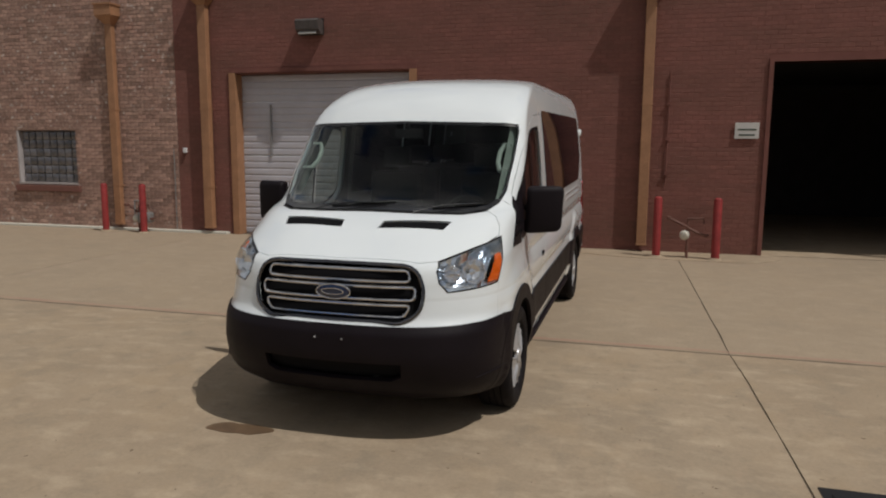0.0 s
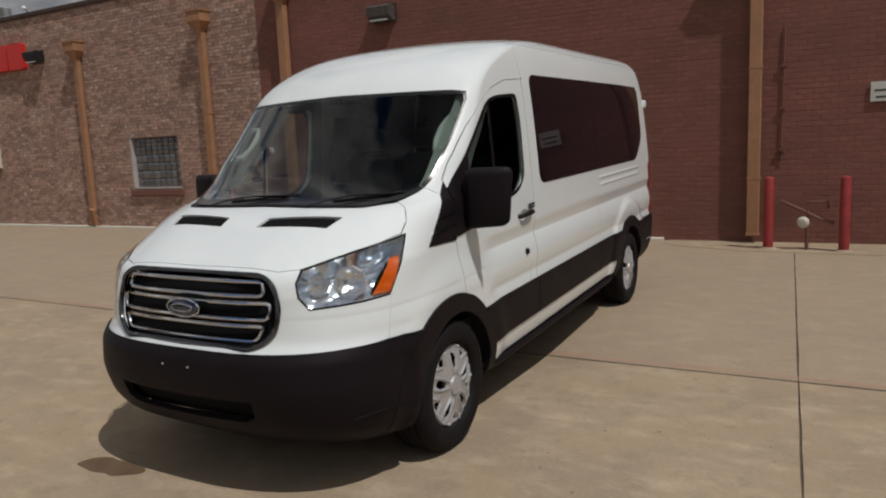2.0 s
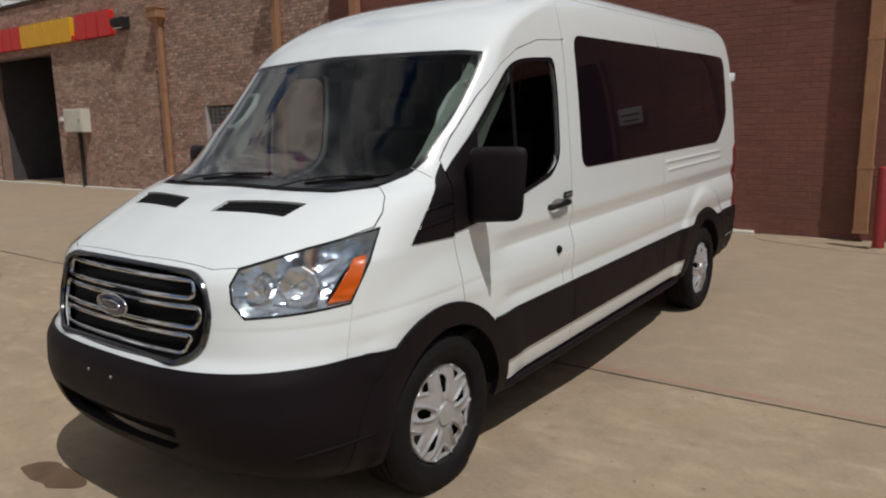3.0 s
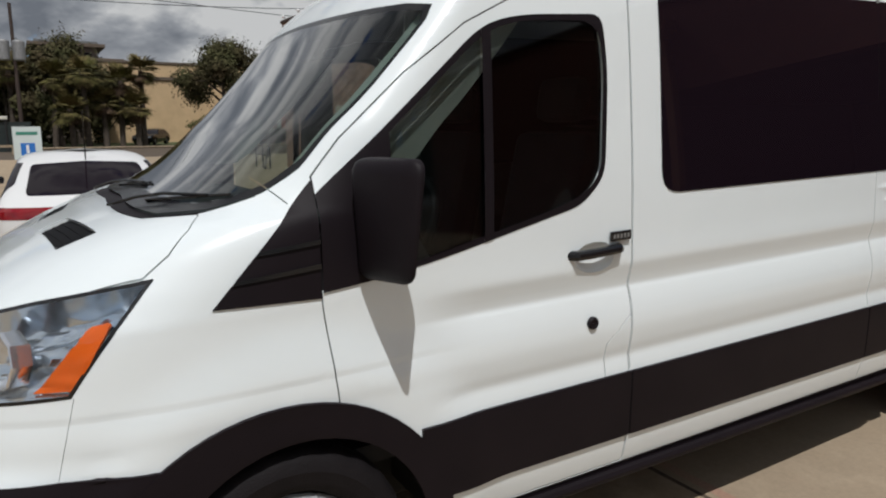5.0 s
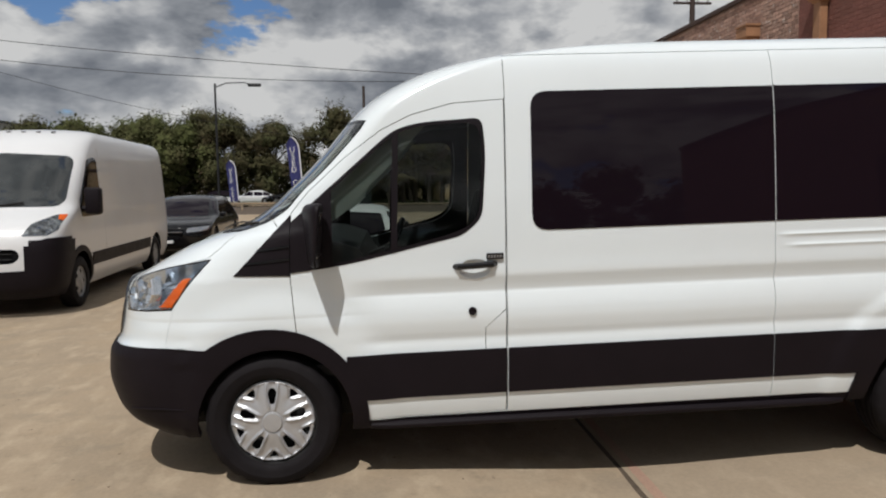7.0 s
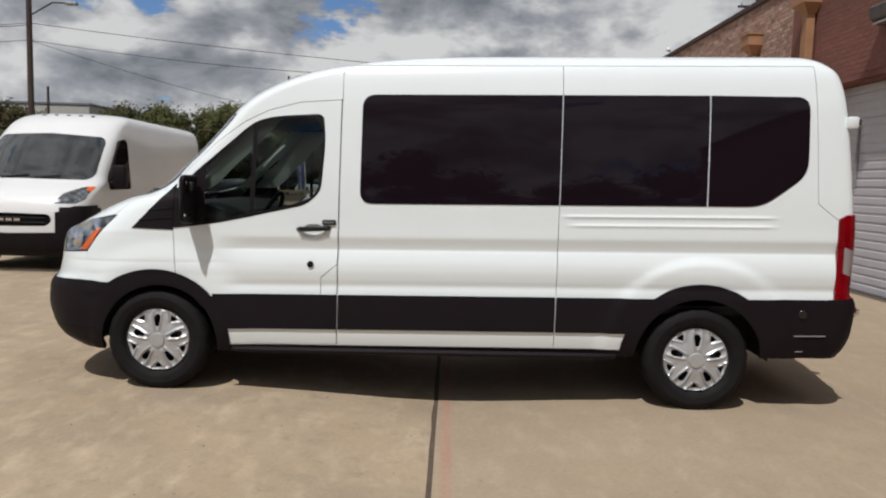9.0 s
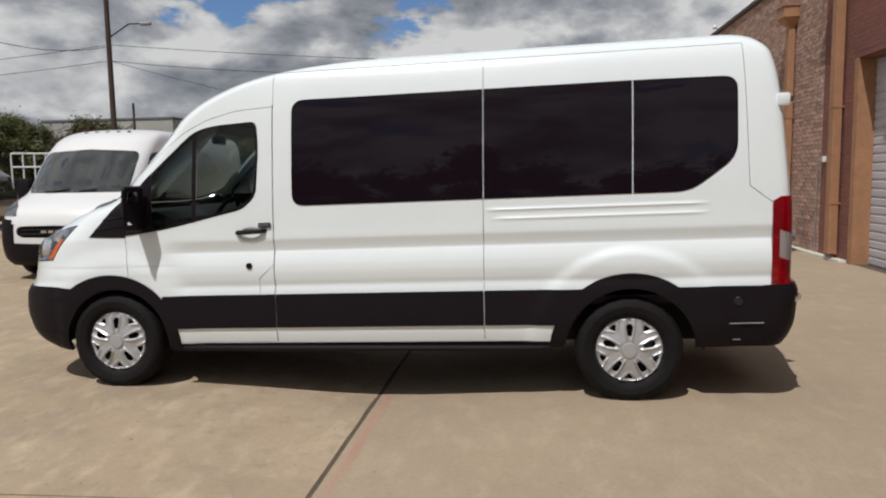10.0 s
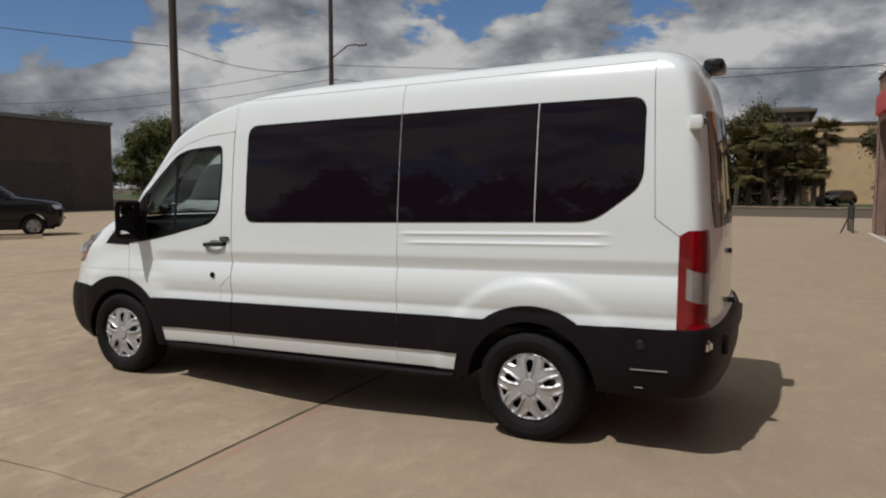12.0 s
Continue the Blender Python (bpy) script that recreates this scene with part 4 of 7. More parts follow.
# hood: its own panel with two vents
HOOD = [(-0.02, -0.838), (0.50, -0.818), (0.60, -0.77), (0.80, -0.52), (0.868, -0.33), (0.858, -0.262), (0.82, -0.203), (0.76, -0.165), (-0.02, -0.30)]
top_faces = [f for f in skin.faces if f.calc_center_median().y < 0.0 and f.normal.z > 0.12 and f.calc_center_median().z > 1.02]
hood_all = carve(skin, HOOD, AX, AY, where=top_faces)
hood = take(skin, carve(skin, inset(HOOD, 0.004), AX, AY, where=hood_all))
bmesh.ops.delete(skin, geom=carve(skin, HOOD, AX, AY, where=[f for f in skin.faces if f.calc_center_median().y < 0.0 and f.normal.z > 0.12 and f.calc_center_median().z > 1.02]), context="FACES")
vent = take(hood, carve(hood, rounded([(0.122, -0.548), (0.548, -0.508), (0.578, -0.405), (0.137, -0.462)], 0.008, 3), AX, AY))
part("hood", raked(whole(thick(hood, 0.02))), PAINT, van, "white sloping hood", True)
slats = [take(vent, carve(vent, [(0.05, -0.542 + 0.023 * k), (0.65, -0.475 + 0.023 * k), (0.65, -0.470 + 0.023 * k), (0.05, -0.537 + 0.023 * k)], AX, AY)) for k in range(4)]
vl = both("hood_vent", lift(vent, -0.012), DARKMESH, "black hood vent insert", sheet=0.01)
for b in slats:
    for v, b2 in zip(vl, (b, flipped(b))):
        part("slat", raked(thick(lift(b2, -0.010), 0.004)), DARKMESH, v)

body = part("body", raked(thick(whole(skin), 0.016)), [PAINT, INTERIOR_WALL], van, "white painted steel body", True)
for ob in van.children_recursive:
    if ob.name.split(".")[0] in ("body", "front_door", "arch_moulding", "arch_foot", "side_moulding", "sill", "quarter_moulding", "rear_bumper", "front_bumper", "hood", "windscreen", "windscreen_border", "side_window", "door_window", "mirror_sail", "wing_triangle", "rear_window", "rear_pillar_skin"):
        dress(ob, ob is body)

# underside
bm = bmesh.new()
box(bm, -0.62, 0.62, -0.70, -0.44, 0.30, 0.38), box(bm, -0.55, 0.55, -0.5, 4.7, 0.24, 0.36), box(bm, -0.88, 0.88, 0.55, 3.15, 0.28, 0.40), box(bm, -0.80, 0.80, 4.25, 4.80, 0.34, 0.42)
part("underbody", raked(bm), DARK, van, "black underbody")


def liner(cy, cz, r, sx):
    bm = bmesh.new()
    rows = [[bm.verts.new((sx * x, cy + rr * math.cos(a), cz + rr * math.sin(a))) for a in [math.pi * k / 28 for k in range(29)]] for x, rr in ((0.925, r), (0.58, r), (0.575, 0.02))]
    for p, q in zip(rows, rows[1:]):
        for k in range(28):
            bm.faces.new((p[k], p[k + 1], q[k + 1], q[k]))
    return bm


for sx in (1, -1):
    for (cy, cz), r in ((WHEEL_F, 0.46), (WHEEL_R, 0.49)):
        part("wheel_housing", raked(liner(cy, cz, r, sx)), DARK, van, "black wheel housing")


# ---- fittings of the van ----
def nose_y(x, z):
    """The front skin's y at a width and height (before the rake)."""
    W, n = HALF(z), POWER(z)
    u = min(abs(x) / W, 0.9995)
    return FRONT(z) + BOW(z) * (1 - (1 - u**n) ** (1 / n))


def skin_pt(x, z, out=0.0):
    e = 0.01
    y = nose_y(x, z)
    nx, nz = (nose_y(x + e, z) - nose_y(x - e, z)) / (2 * e), (nose_y(x, z + e) - nose_y(x, z - e)) / (2 * e)
    n = Vector((nx, -1, nz)).normalized()
    p = Vector((x, y, z)) + n * out
    return Vector((p.x, p.y, p.z + RAKE * p.y))


def loop(bm, pts, r, sides=8, flat=1.0):
    """A closed bar through points."""
    n = len(pts)
    rings = []
    for i in range(n):
        d = (pts[(i + 1) % n] - pts[i - 1]).normalized()
        out = Vector((0, -1, 0))
        out = (out - d * out.dot(d)).normalized()
        up = d.cross(out)
        rings.append([bm.verts.new(pts[i] + up * math.cos(a) * r + out * math.sin(a) * r * flat) for a in [2 * math.pi * j / sides for j in range(sides)]])
    for i in range(n):
        a, b = rings[i], rings[(i + 1) % n]
        for j in range(sides):
            bm.faces.new((a[j], a[(j + 1) % sides], b[(j + 1) % sides], b[j]))
    return bm


part("grille_frame", loop(bmesh.new(), [skin_pt(x, z, 0.004) for x, z in [(a, b) for a, b in GR if a > 0] + [(-a, b) for a, b in GR[::-1] if a > 0]], 0.013), material("dark_chrome", (0.13, 0.13, 0.14), rough=0.16, metal=1.0), van, "dark chrome grille surround", True)
for z0, z1, w, sl in ((1.010, 1.076, 0.460, 0.02), (0.905, 0.978, 0.490, 0.0), (0.808, 0.874, 0.465, -0.03)):
    o = rounded([(-w + max(0, -sl), z0), (w - max(0, -sl), z0), (w - max(0, sl) + 0.005, z1), (-w + max(0, sl) - 0.005, z1)], 0.03, 4)
    dense = []
    for p, q in zip(o, o[1:] + o[:1]):
        k = max(1, int((Vector(q) - Vector(p)).length / 0.06))
        dense += [tuple(Vector(p).lerp(Vector(q), j / k)) for j in range(k)]
    part("grille_bar", loop(bmesh.new(), [skin_pt(x, z, -0.008) for x, z in dense], 0.009, flat=0.8), CHROME, van, "chrome grille bar ring", True)
bm = bmesh.new()
lathe(bm, [(0.001, 0.012), (0.6, 0.012), (0.86, 0.008), (0.9, 0.0)], 40)
bmesh.ops.transform(bm, matrix=Matrix.Translation(skin_pt(0.0, 0.94, 0.006)) @ Matrix.Rotation(radians(-90), 4, "Z") @ Matrix.Diagonal((1, 0.115, 0.046, 1)), verts=bm.verts)
badge = part("badge", bm, BLUEOVAL, van, "dark oval maker's badge", True)
bm = bmesh.new()
loop(bm, [skin_pt(0, 0.94, 0.010) + Vector((0.108 * math.cos(a), 0, 0.044 * math.sin(a))) for a in [2 * math.pi * k / 40 for k in range(40)]], 0.005)
part("badge_rim", bm, CHROME, badge, "chrome rim", True)
bm = bmesh.new()
loop(bm, [skin_pt(0, 0.94, 0.020) + Vector((0.07 * math.cos(a), 0, 0.018 * math.sin(a))) for a in [2 * math.pi * k / 24 for k in range(24)]], 0.003)
part("badge_mark", bm, CHROME, badge, "chrome line mark", True)
# plate holder and its two bolts
bm = bmesh.new()
g = [[bm.verts.new(skin_pt(x, z, 0.007)) for x in np.linspace(-0.165, 0.165, 9)] for z in (0.555, 0.60, 0.65, 0.70)]
for a, b in zip(g, g[1:]):
    for k in range(8):
        bm.faces.new((a[k], a[k + 1], b[k + 1], b[k]))
plate = part("plate_holder", thick(bm, 0.006), PLASTIC, van, "empty black plate holder", True)
for x in (-0.085, 0.085):
    bm = bmesh.new()
    bmesh.ops.create_uvsphere(bm, u_segments=12, v_segments=8, radius=0.006, matrix=Matrix.Translation(skin_pt(x, 0.678, 0.013)))
    part("bolt", bm, GALV, plate, "steel bolt head")

# headlamps
def from_edge(co):
    """Distance inwards from the lamp's outline."""
    at = Vector((co.dot(DIAG), co.z))
    return max(0.0, min((at - Vector(p)).dot(Vector((-(q[1] - p[1]), q[0] - p[0])).normalized()) for p, q in zip(HL, HL[1:] + HL[:1])))


for sx in (1, -1):
    lens, back = hl.copy(), hl.copy()
    rim_keep = carve(lens, inset(HL, 0.009), DIAG, AZ)
    clear_lens = take(lens, rim_keep)
    for v in back.verts:
        v.co -= guide_normal(v.co)[0] * (0.004 + min(0.050, from_edge(v.co) * 1.5))
    amb = take(back, carve(back, [(0.183, 0.974), (0.286, 0.976), (0.331, 1.112), (0.283, 1.100), (0.245, 1.062), (0.212, 1.015)], DIAG, AZ))
    for v in amb.verts:
        v.co += guide_normal(v.co)[0] * min(0.036, from_edge(v.co) * 1.1)
    # stepped chrome inside the lamp, every step tilted up
    for v in back.verts:
        if not v.is_boundary:
            k, w = ((v.co.z - 0.30 * v.co.dot(DIAG) - 0.90) / 0.074) % 1.0, min(1.0, from_edge(v.co) / 0.035)
            v.co -= guide_normal(v.co)[0] * w * (0.014 * k + 0.42 * (v.co.z - 1.02))
    push(amb, 0.002), push(clear_lens, 0.003), push(lens, 0.001)
    thick(amb, 0.006)
    bowls = []
    for s, z, r in ((0.098, 1.050, 0.074), (-0.050, 1.050, 0.050)):
        bb = bmesh.new()
        lathe(bb, [(0.003, -0.030), (0.012, -0.032), (0.016, -0.042), (r * 0.6, -0.030), (r * 0.92, -0.008), (r, 0.0), (r * 1.05, -0.003), (r * 1.05, -0.05)], 9)
        # centre on the sheet, turned to face ahead
        near = min(hl.verts, key=lambda v: abs(v.co.dot(DIAG) - s) + abs(v.co.z - z))
        bmesh.ops.transform(bb, matrix=Matrix.Translation(near.co - near.normal * 0.020) @ Matrix.Rotation(radians(-62), 4, "Z") @ Matrix.Rotation(radians(-8), 4, "Y"), verts=bb.verts)
        bowls.append(bb)
    pieces = [("headlamp", clear_lens, LENS, "clear wrap-round headlamp"), ("lamp_rim", lens, GLOSSBLACK, "black lamp rim"), ("housing", back, HOUSING, "silver lamp housing"), ("indicator", amb, AMBER, "amber side indicator")] + [("reflector_bowl", b, REFLECTOR, "chrome reflector bowl") for b in bowls]
    lamp = None
    for name, b, mt, lb in pieces:
        if sx < 0:
            b = flipped(b)
        ob = part(name, raked(b), mt, van if lamp is None else lamp, lb, name != "reflector_bowl")
        lamp = lamp or ob

# wheels
HOLES = [(90 + 72 * k, 0) for k in range(5)] + [(54 + 72 * k, 1) for k in range(5)]


def hole_outline(deg, small):
    a = radians(deg)
    c, s = math.cos(a), math.sin(a)
    if small:
        base = rounded([(0.148, 0.0), (0.186, -0.027), (0.191, 0.0), (0.186, 0.027)], [0.012, 0.008, 0.02, 0.008], 3)
    else:
        base = rounded([(0.092, -0.011), (0.150, -0.0225), (0.170, -0.012), (0.170, 0.012), (0.150, 0.0225), (0.092, 0.011)], 0.008, 3)
    return [(x * c - y * s, x * s + y * c) for x, y in base]


def wheel_cover():
    bm = bmesh.new()
    radii = [0.0005, 0.02, 0.038, 0.046, 0.050, 0.054, 0.060] + [0.067 + 0.0065 * k for k in range(20)] + [0.196, 0.201, 0.206, 0.2105]
    n = 180
    rows = []
    for r in radii:
        row = []
        for k in range(n):
            a = 2 * math.pi * k / n
            x = -0.026 * (r / 0.21) ** 2 + (0.007 if r < 0.047 else -0.004 if r < 0.056 else 0.0) + 0.008 * step(0.192, 0.203, r) - 0.012 * step(0.204, 0.2105, r)
            for deg, small in HOLES:
                da = a - radians(deg)
                u, v = r * math.cos(da), abs(r * math.sin(da))
                if u <= 0:
                    continue
                if small:
                    # short vee ridges round the outer notches, and a dished face between them
                    x += 0.010 * math.exp(-((v - 0.012 - 0.95 * max(0.0, u - 0.150)) / 0.0065) ** 2) * step(0.135, 0.155, u)
                    x -= 0.006 * (1 - step(0.0, 0.035, v)) * step(0.07, 0.15, u)
                else:
                    # a pair of ribs runs from the hub along both flanks of every long slot
                    x += 0.012 * math.exp(-((v - 0.016 - 0.013 * step(0.06, 0.15, u)) / 0.0065) ** 2) * step(0.055, 0.085, u) * (1 - step(0.185, 0.20, u))
                    x -= 0.005 * (1 - step(0.0, 0.022, v)) * step(0.07, 0.10, u)
            row.append(bm.verts.new((x, r * math.cos(a), r * math.sin(a))))
        rows.append(row)
    for p, q in zip(rows, rows[1:]):
        for k in range(n):
            bm.faces.new((p[k], q[k], q[(k + 1) % n], p[(k + 1) % n]))
    bm.normal_update()
    for deg, small in HOLES:
        bmesh.ops.delete(bm, geom=carve(bm, hole_outline(deg, small), AY, AZ), context="FACES")
    for v in bm.verts:
        v.co.y *= 1.055
        v.co.z *= 1.055
    return thick(bm, 0.006)


def tyre():
    bm = bmesh.new()
    prof = [(0.226, -0.034), (0.231, -0.014), (0.240, -0.004), (0.262, 0.003), (0.285, 0.005), (0.292, 0.007), (0.298, 0.005), (0.318, 0.0), (0.335, -0.012), (0.3445, -0.030)]
    for x in (-0.062, -0.105, -0.148, -0.190):
        prof += [(0.3475, x + 0.018), (0.3475, x + 0.006), (0.338, x + 0.004), (0.338, x - 0.004), (0.3475, x - 0.006)]
    prof += [(0.3445, -0.215), (0.33, -0.232), (0.27, -0.240), (0.226, -0.22)]
    lathe(bm, prof, 72)
    bm.normal_update()
    # tread blocks cut into the shoulder
    for v in bm.verts:
        r = math.hypot(v.co.y, v.co.z)
        if -0.045 < v.co.x < -0.010 and r > 0.33:
            k = round(math.degrees(math.atan2(v.co.z, v.co.y)) / 5)
            if k % 3 == 0:
                f = 0.984
                v.co.y *= f
                v.co.z *= f
    for v in bm.verts:
        v.co.y *= 1.03
        v.co.z *= 1.03
    return bm


cover_mesh, tyre_mesh = mesh_of(wheel_cover(), "wheel_cover", SILVER, True), mesh_of(tyre(), "tyre", RUBBER, True)
bm = bmesh.new()
lathe(bm, [(0.236, -0.020), (0.226, -0.035), (0.21, -0.085), (0.001, -0.09)], 40)
rim_mesh = mesh_of(bm, "rim", DARK, True)
for sx in (1, -1):
    for y in (0.0, 3.75):
        hub = new("wheel", tyre_mesh)
        hub.matrix_basis = pose(sx * 0.957, y, 0.346, 20 * (sx < 0), 0, 0 if sx > 0 else 180)
        hub.parent = van
        for n, me, lb in (("wheel_cover", cover_mesh, "silver multi-spoke wheel cover"), ("rim", rim_mesh, "dark steel rim")):
            o = new(n, me)
            o.parent = hub
            o.matrix_basis = pose(-0.004, 0, 0, 0, 0, 0)
            tagged(o, lb)
        tagged(hub, "black road tyre with silver wheel cover")

# door mirrors, handles, keypad, lock
for sx, d in ((1, doors[0]), (-1, doors[1])):
    def put(name, bm, mt, parent, label, smooth=True):
        if sx < 0:
            for v in bm.verts:
                v.co.x = -v.co.x
            bmesh.ops.reverse_faces(bm, faces=list(bm.faces))
        return part(name, raked(bm), mt, parent, label, smooth)

    bm = bmesh.new()
    vs = box(bm, 0.945, 1.197, 0.165, 0.275, 1.165, 1.50)
    bmesh.ops.bevel(bm, geom=list(bm.edges), offset=0.045, segments=5, affect="EDGES", profile=0.6)
    for v in bm.verts:
        k = (v.co.z - 1.165) / 0.335
        v.co.y += 0.05 * k * k * 0.6 + 0.088 * max(0.0, (v.co.x - 0.99) / 0.22) ** 1.5 * min(1.0, max(0.0, (0.275 - v.co.y) / 0.11))
        v.co.z += 0.025 * max(0.0, (v.co.x - 0.99) / 0.22) ** 2 * (1 - k) ** 2
        v.co.y += 0.055 * (1 - k) ** 1.5 * min(1.0, max(0.0, (0.275 - v.co.y) / 0.11))
        v.co.x += 0.012 * math.sin(k * math.pi) - 0.015 * (1 - k)
    mirror = put("door_mirror", bm, PLASTIC, d, "large black door mirror housing")
    bm = bmesh.new()
    tube(bm, [(0.905, 0.252, 1.222), (0.965, 0.255, 1.232), (1.02, 0.257, 1.245)], 0.028, 12), tube(bm, [(0.885, 0.262, 1.345), (0.96, 0.262, 1.35), (1.02, 0.262, 1.35)], 0.020, 12)
    put("mirror_arm", bm, PLASTIC, d, "black mirror arm")
    bm = bmesh.new()
    box(bm, 1.032, 1.160, 0.0, 0.006, 1.290, 1.455, bevel=0.002)
    for v in bm.verts:
        v.co.y += 0.2705 + 0.03 * ((v.co.z - 1.165) / 0.335) ** 2
    put("mirror_glass", bm, material("mirror_glass", (0.9, 0.9, 0.9), rough=0.01, metal=1.0), mirror, "upper mirror glass")
    bm = bmesh.new()
    box(bm, 1.030, 1.150, 0.0, 0.006, 1.225, 1.272, bevel=0.002)
    for v in bm.verts:
        v.co.y += 0.2705 + 0.03 * ((v.co.z - 1.165) / 0.335) ** 2
    put("wide_angle_glass", bm, bpy.data.materials["mirror_glass"], mirror, "lower wide-angle mirror glass")
    bm = bmesh.new()
    tube(bm, [(0.925, 0.985, 1.133), (0.952, 1.000, 1.135), (0.957, 1.09, 1.138), (0.952, 1.185, 1.141), (0.925, 1.200, 1.141)], 0.0175, 10)
    put("door_handle", bm, GLOSSBLACK, d, "black pull door handle")
    bm = bmesh.new()
    lathe(bm, [(0.001, 0.002), (0.010, 0.002), (0.012, 0.005), (0.018, 0.005), (0.022, 0.0), (0.022, -0.01)], 24, pose(0.957, 1.075, 0.893))
    put("door_lock", bm, PLASTIC, d, "round black door lock", False)
bm = bmesh.new()
box(bm, 0.936, 0.947, 1.152, 1.245, 1.166, 1.200, bevel=0.004)
keypad = part("keypad", raked(bm), GLOSSBLACK, doors[0], "small black entry keypad")
for k in range(5):
    bm = bmesh.new()
    box(bm, 0.947, 0.949, 1.160 + 0.016 * k, 1.169 + 0.016 * k, 1.176, 1.190)
    part("key", raked(bm), GALV, keypad)

# sill step, quarter ridge
for sx in (1, -1):
    bm = bmesh.new()
    tube(bm, [(sx * 0.915, 0.52, 0.288), (sx * 0.925, 0.62, 0.285), (sx * 0.925, 3.1, 0.272), (sx * 0.91, 3.2, 0.275)], 0.022, 10)
    part("sill_step", raked(bm), PLASTIC, van, "slim black sill step", True)
    bm = bmesh.new()
    tube(bm, [(sx * 0.968, 4.20, 0.438), (sx * 0.964, 4.60, 0.440)], 0.0045, 6)
    part("quarter_ridge", raked(bm), GALV, van, "pale moulding edge")
    bm = bmesh.new()
    tube(bm, [(sx * 0.948, 4.22, 0.325), (sx * 0.945, 4.46, 0.327)], 0.0035, 6)
    part("quarter_ridge", raked(bm), GALV, van, "pale moulding edge")
    # lower lip line round the front bumper's corner
    bm = bmesh.new()
    rim_path = []
    for k in range(16):
        th = 0.5 * math.pi * (0.60 + 0.36 * k / 15)
        z, n = 0.432 + 0.012 * math.sin(k * 0.2), POWER(0.432)
        rim_path.append((sx * (HALF(z) * math.sin(th) ** (2 / n) + 0.011), FRONT(z) + BOW(z) * (1 - math.cos(th) ** (2 / n)) - 0.004, z))
    tube(bm, rim_path, 0.005, 6)
    part("bumper_ridge", raked(bm), PLASTIC, van, "raised bumper lip line")
    # rear door hinges and buffers
    for z in (1.88, 0.60):
        x = 0.868 if z > 1 else 0.890
        y = 4.720 if z > 1 else 4.800
        bm = bmesh.new()
        x0, x1 = sorted((sx * (x - 0.03), sx * (x + 0.028)))
        q = 0.75 if z > 1 else 0.68
        box(bm, x0, x1, y - 0.07 * q, y + 0.03 * q, z - 0.055 * q, z + 0.055 * q, bevel=0.02 * q)
        hinge = part("rear_hinge", raked(bm), PAINT if z > 1 else CHROME, van, "white hinge cover" if z > 1 else "bright metal lower hinge", True)
        bm = bmesh.new()
        x0, x1 = sorted((sx * (x - 0.01), sx * (x + 0.022)))
        box(bm, x0, x1, y + 0.028 * q, y + 0.055 * q, z - 0.03 * q, z + 0.03 * q, bevel=0.006 * q)
        part("hinge_pin", raked(bm), CHROME, hinge, "chrome hinge knuckle")
bm = bmesh.new()
box(bm, -0.12, 0.12, 4.64, 4.775, 2.268, 2.362, bevel=0.033)
part("high_brake_lamp", raked(bm), GLOSSBLACK, van, "black high-level brake lamp pod", True)
for x, y, z in ((-0.05, 4.85, 1.075), (-0.05, 4.885, 0.735)):
    bm = bmesh.new()
    tube(bm, [(x, y - 0.05, z), (x, y + 0.004, z)], 0.018, 12)
    part("rear_buffer", raked(bm), GLOSSBLACK, van, "black rear door buffer")
bm = bmesh.new()
box(bm, -0.66, 0.66, 4.86, 4.903, 0.50, 0.63, bevel=0.015)
part("rear_step", raked(bm), PLASTIC, van, "black rear bumper step pad", True)
bm = bmesh.new()
lathe(bm, [(0.001, 0.006), (0.026, 0.006), (0.032, 0.0)], 20, pose(0.962, 4.44, 0.585))
part("parking_sensor", raked(bm), GLOSSBLACK, van, "round black sensor cap", True)

# wipers
for x0, x1 in ((0.30, 0.68), (-0.42, 0.06)):
    bm = bmesh.new()
    tube(bm, [skin_pt(x0, 1.345, 0.012), skin_pt(x0 + 0.09, 1.362, 0.022), skin_pt((x0 + x1) / 2, 1.380, 0.020), skin_pt(x1, 1.392, 0.012)], 0.005, 8)
    tube(bm, [skin_pt(x0 + 0.10 + (x1 + 0.06 - x0 - 0.10) * k / 8, 1.368 + 0.004 * k, 0.006) for k in range(9)], 0.0045, 6)
    part("wiper", bm, GLOSSBLACK, van, "black wiper arm and blade", True)

# cabin
def inside_x(y, z):
    """A width just inside the skin at a place along the front corner."""
    x = 0.70
    while x < HALF(z) - 0.012 and nose_y(x + 0.005, z) < y:
        x += 0.005
    return x - 0.040


bm = bmesh.new()
prism(bm, [(-0.20, 1.00), (0.52, 0.95), (0.55, 1.10), (0.47, 1.24), (0.30, 1.30), (0.05, 1.315), (-0.12, 1.30), (-0.20, 1.25)], -0.82, 0.82, Matrix.Rotation(radians(90), 4, "Z") @ Matrix.Rotation(radians(90), 4, "X"))
part("dashboard", raked(bm), INTERIOR, van, "dark grey dashboard", True)
bm = bmesh.new()
ring = [Vector((0.40 + 0.19 * math.cos(a), 0.64 + 0.19 * math.sin(a) * 0.42, 1.20 + 0.19 * math.sin(a) * 0.90)) for a in [2 * math.pi * k / 36 for k in range(36)]]
loop(bm, ring, 0.017)
tube(bm, [(0.40, 0.40, 1.10), (0.40, 0.62, 1.19)], 0.035, 10), tube(bm, [(0.23, 0.63, 1.20), (0.40, 0.62, 1.19), (0.57, 0.63, 1.20)], 0.02, 8), tube(bm, [(0.40, 0.62, 1.19), (0.40, 0.575, 1.04)], 0.02, 8)
part("steering_wheel", raked(bm), INTERIOR, van, "dark steering wheel", True)


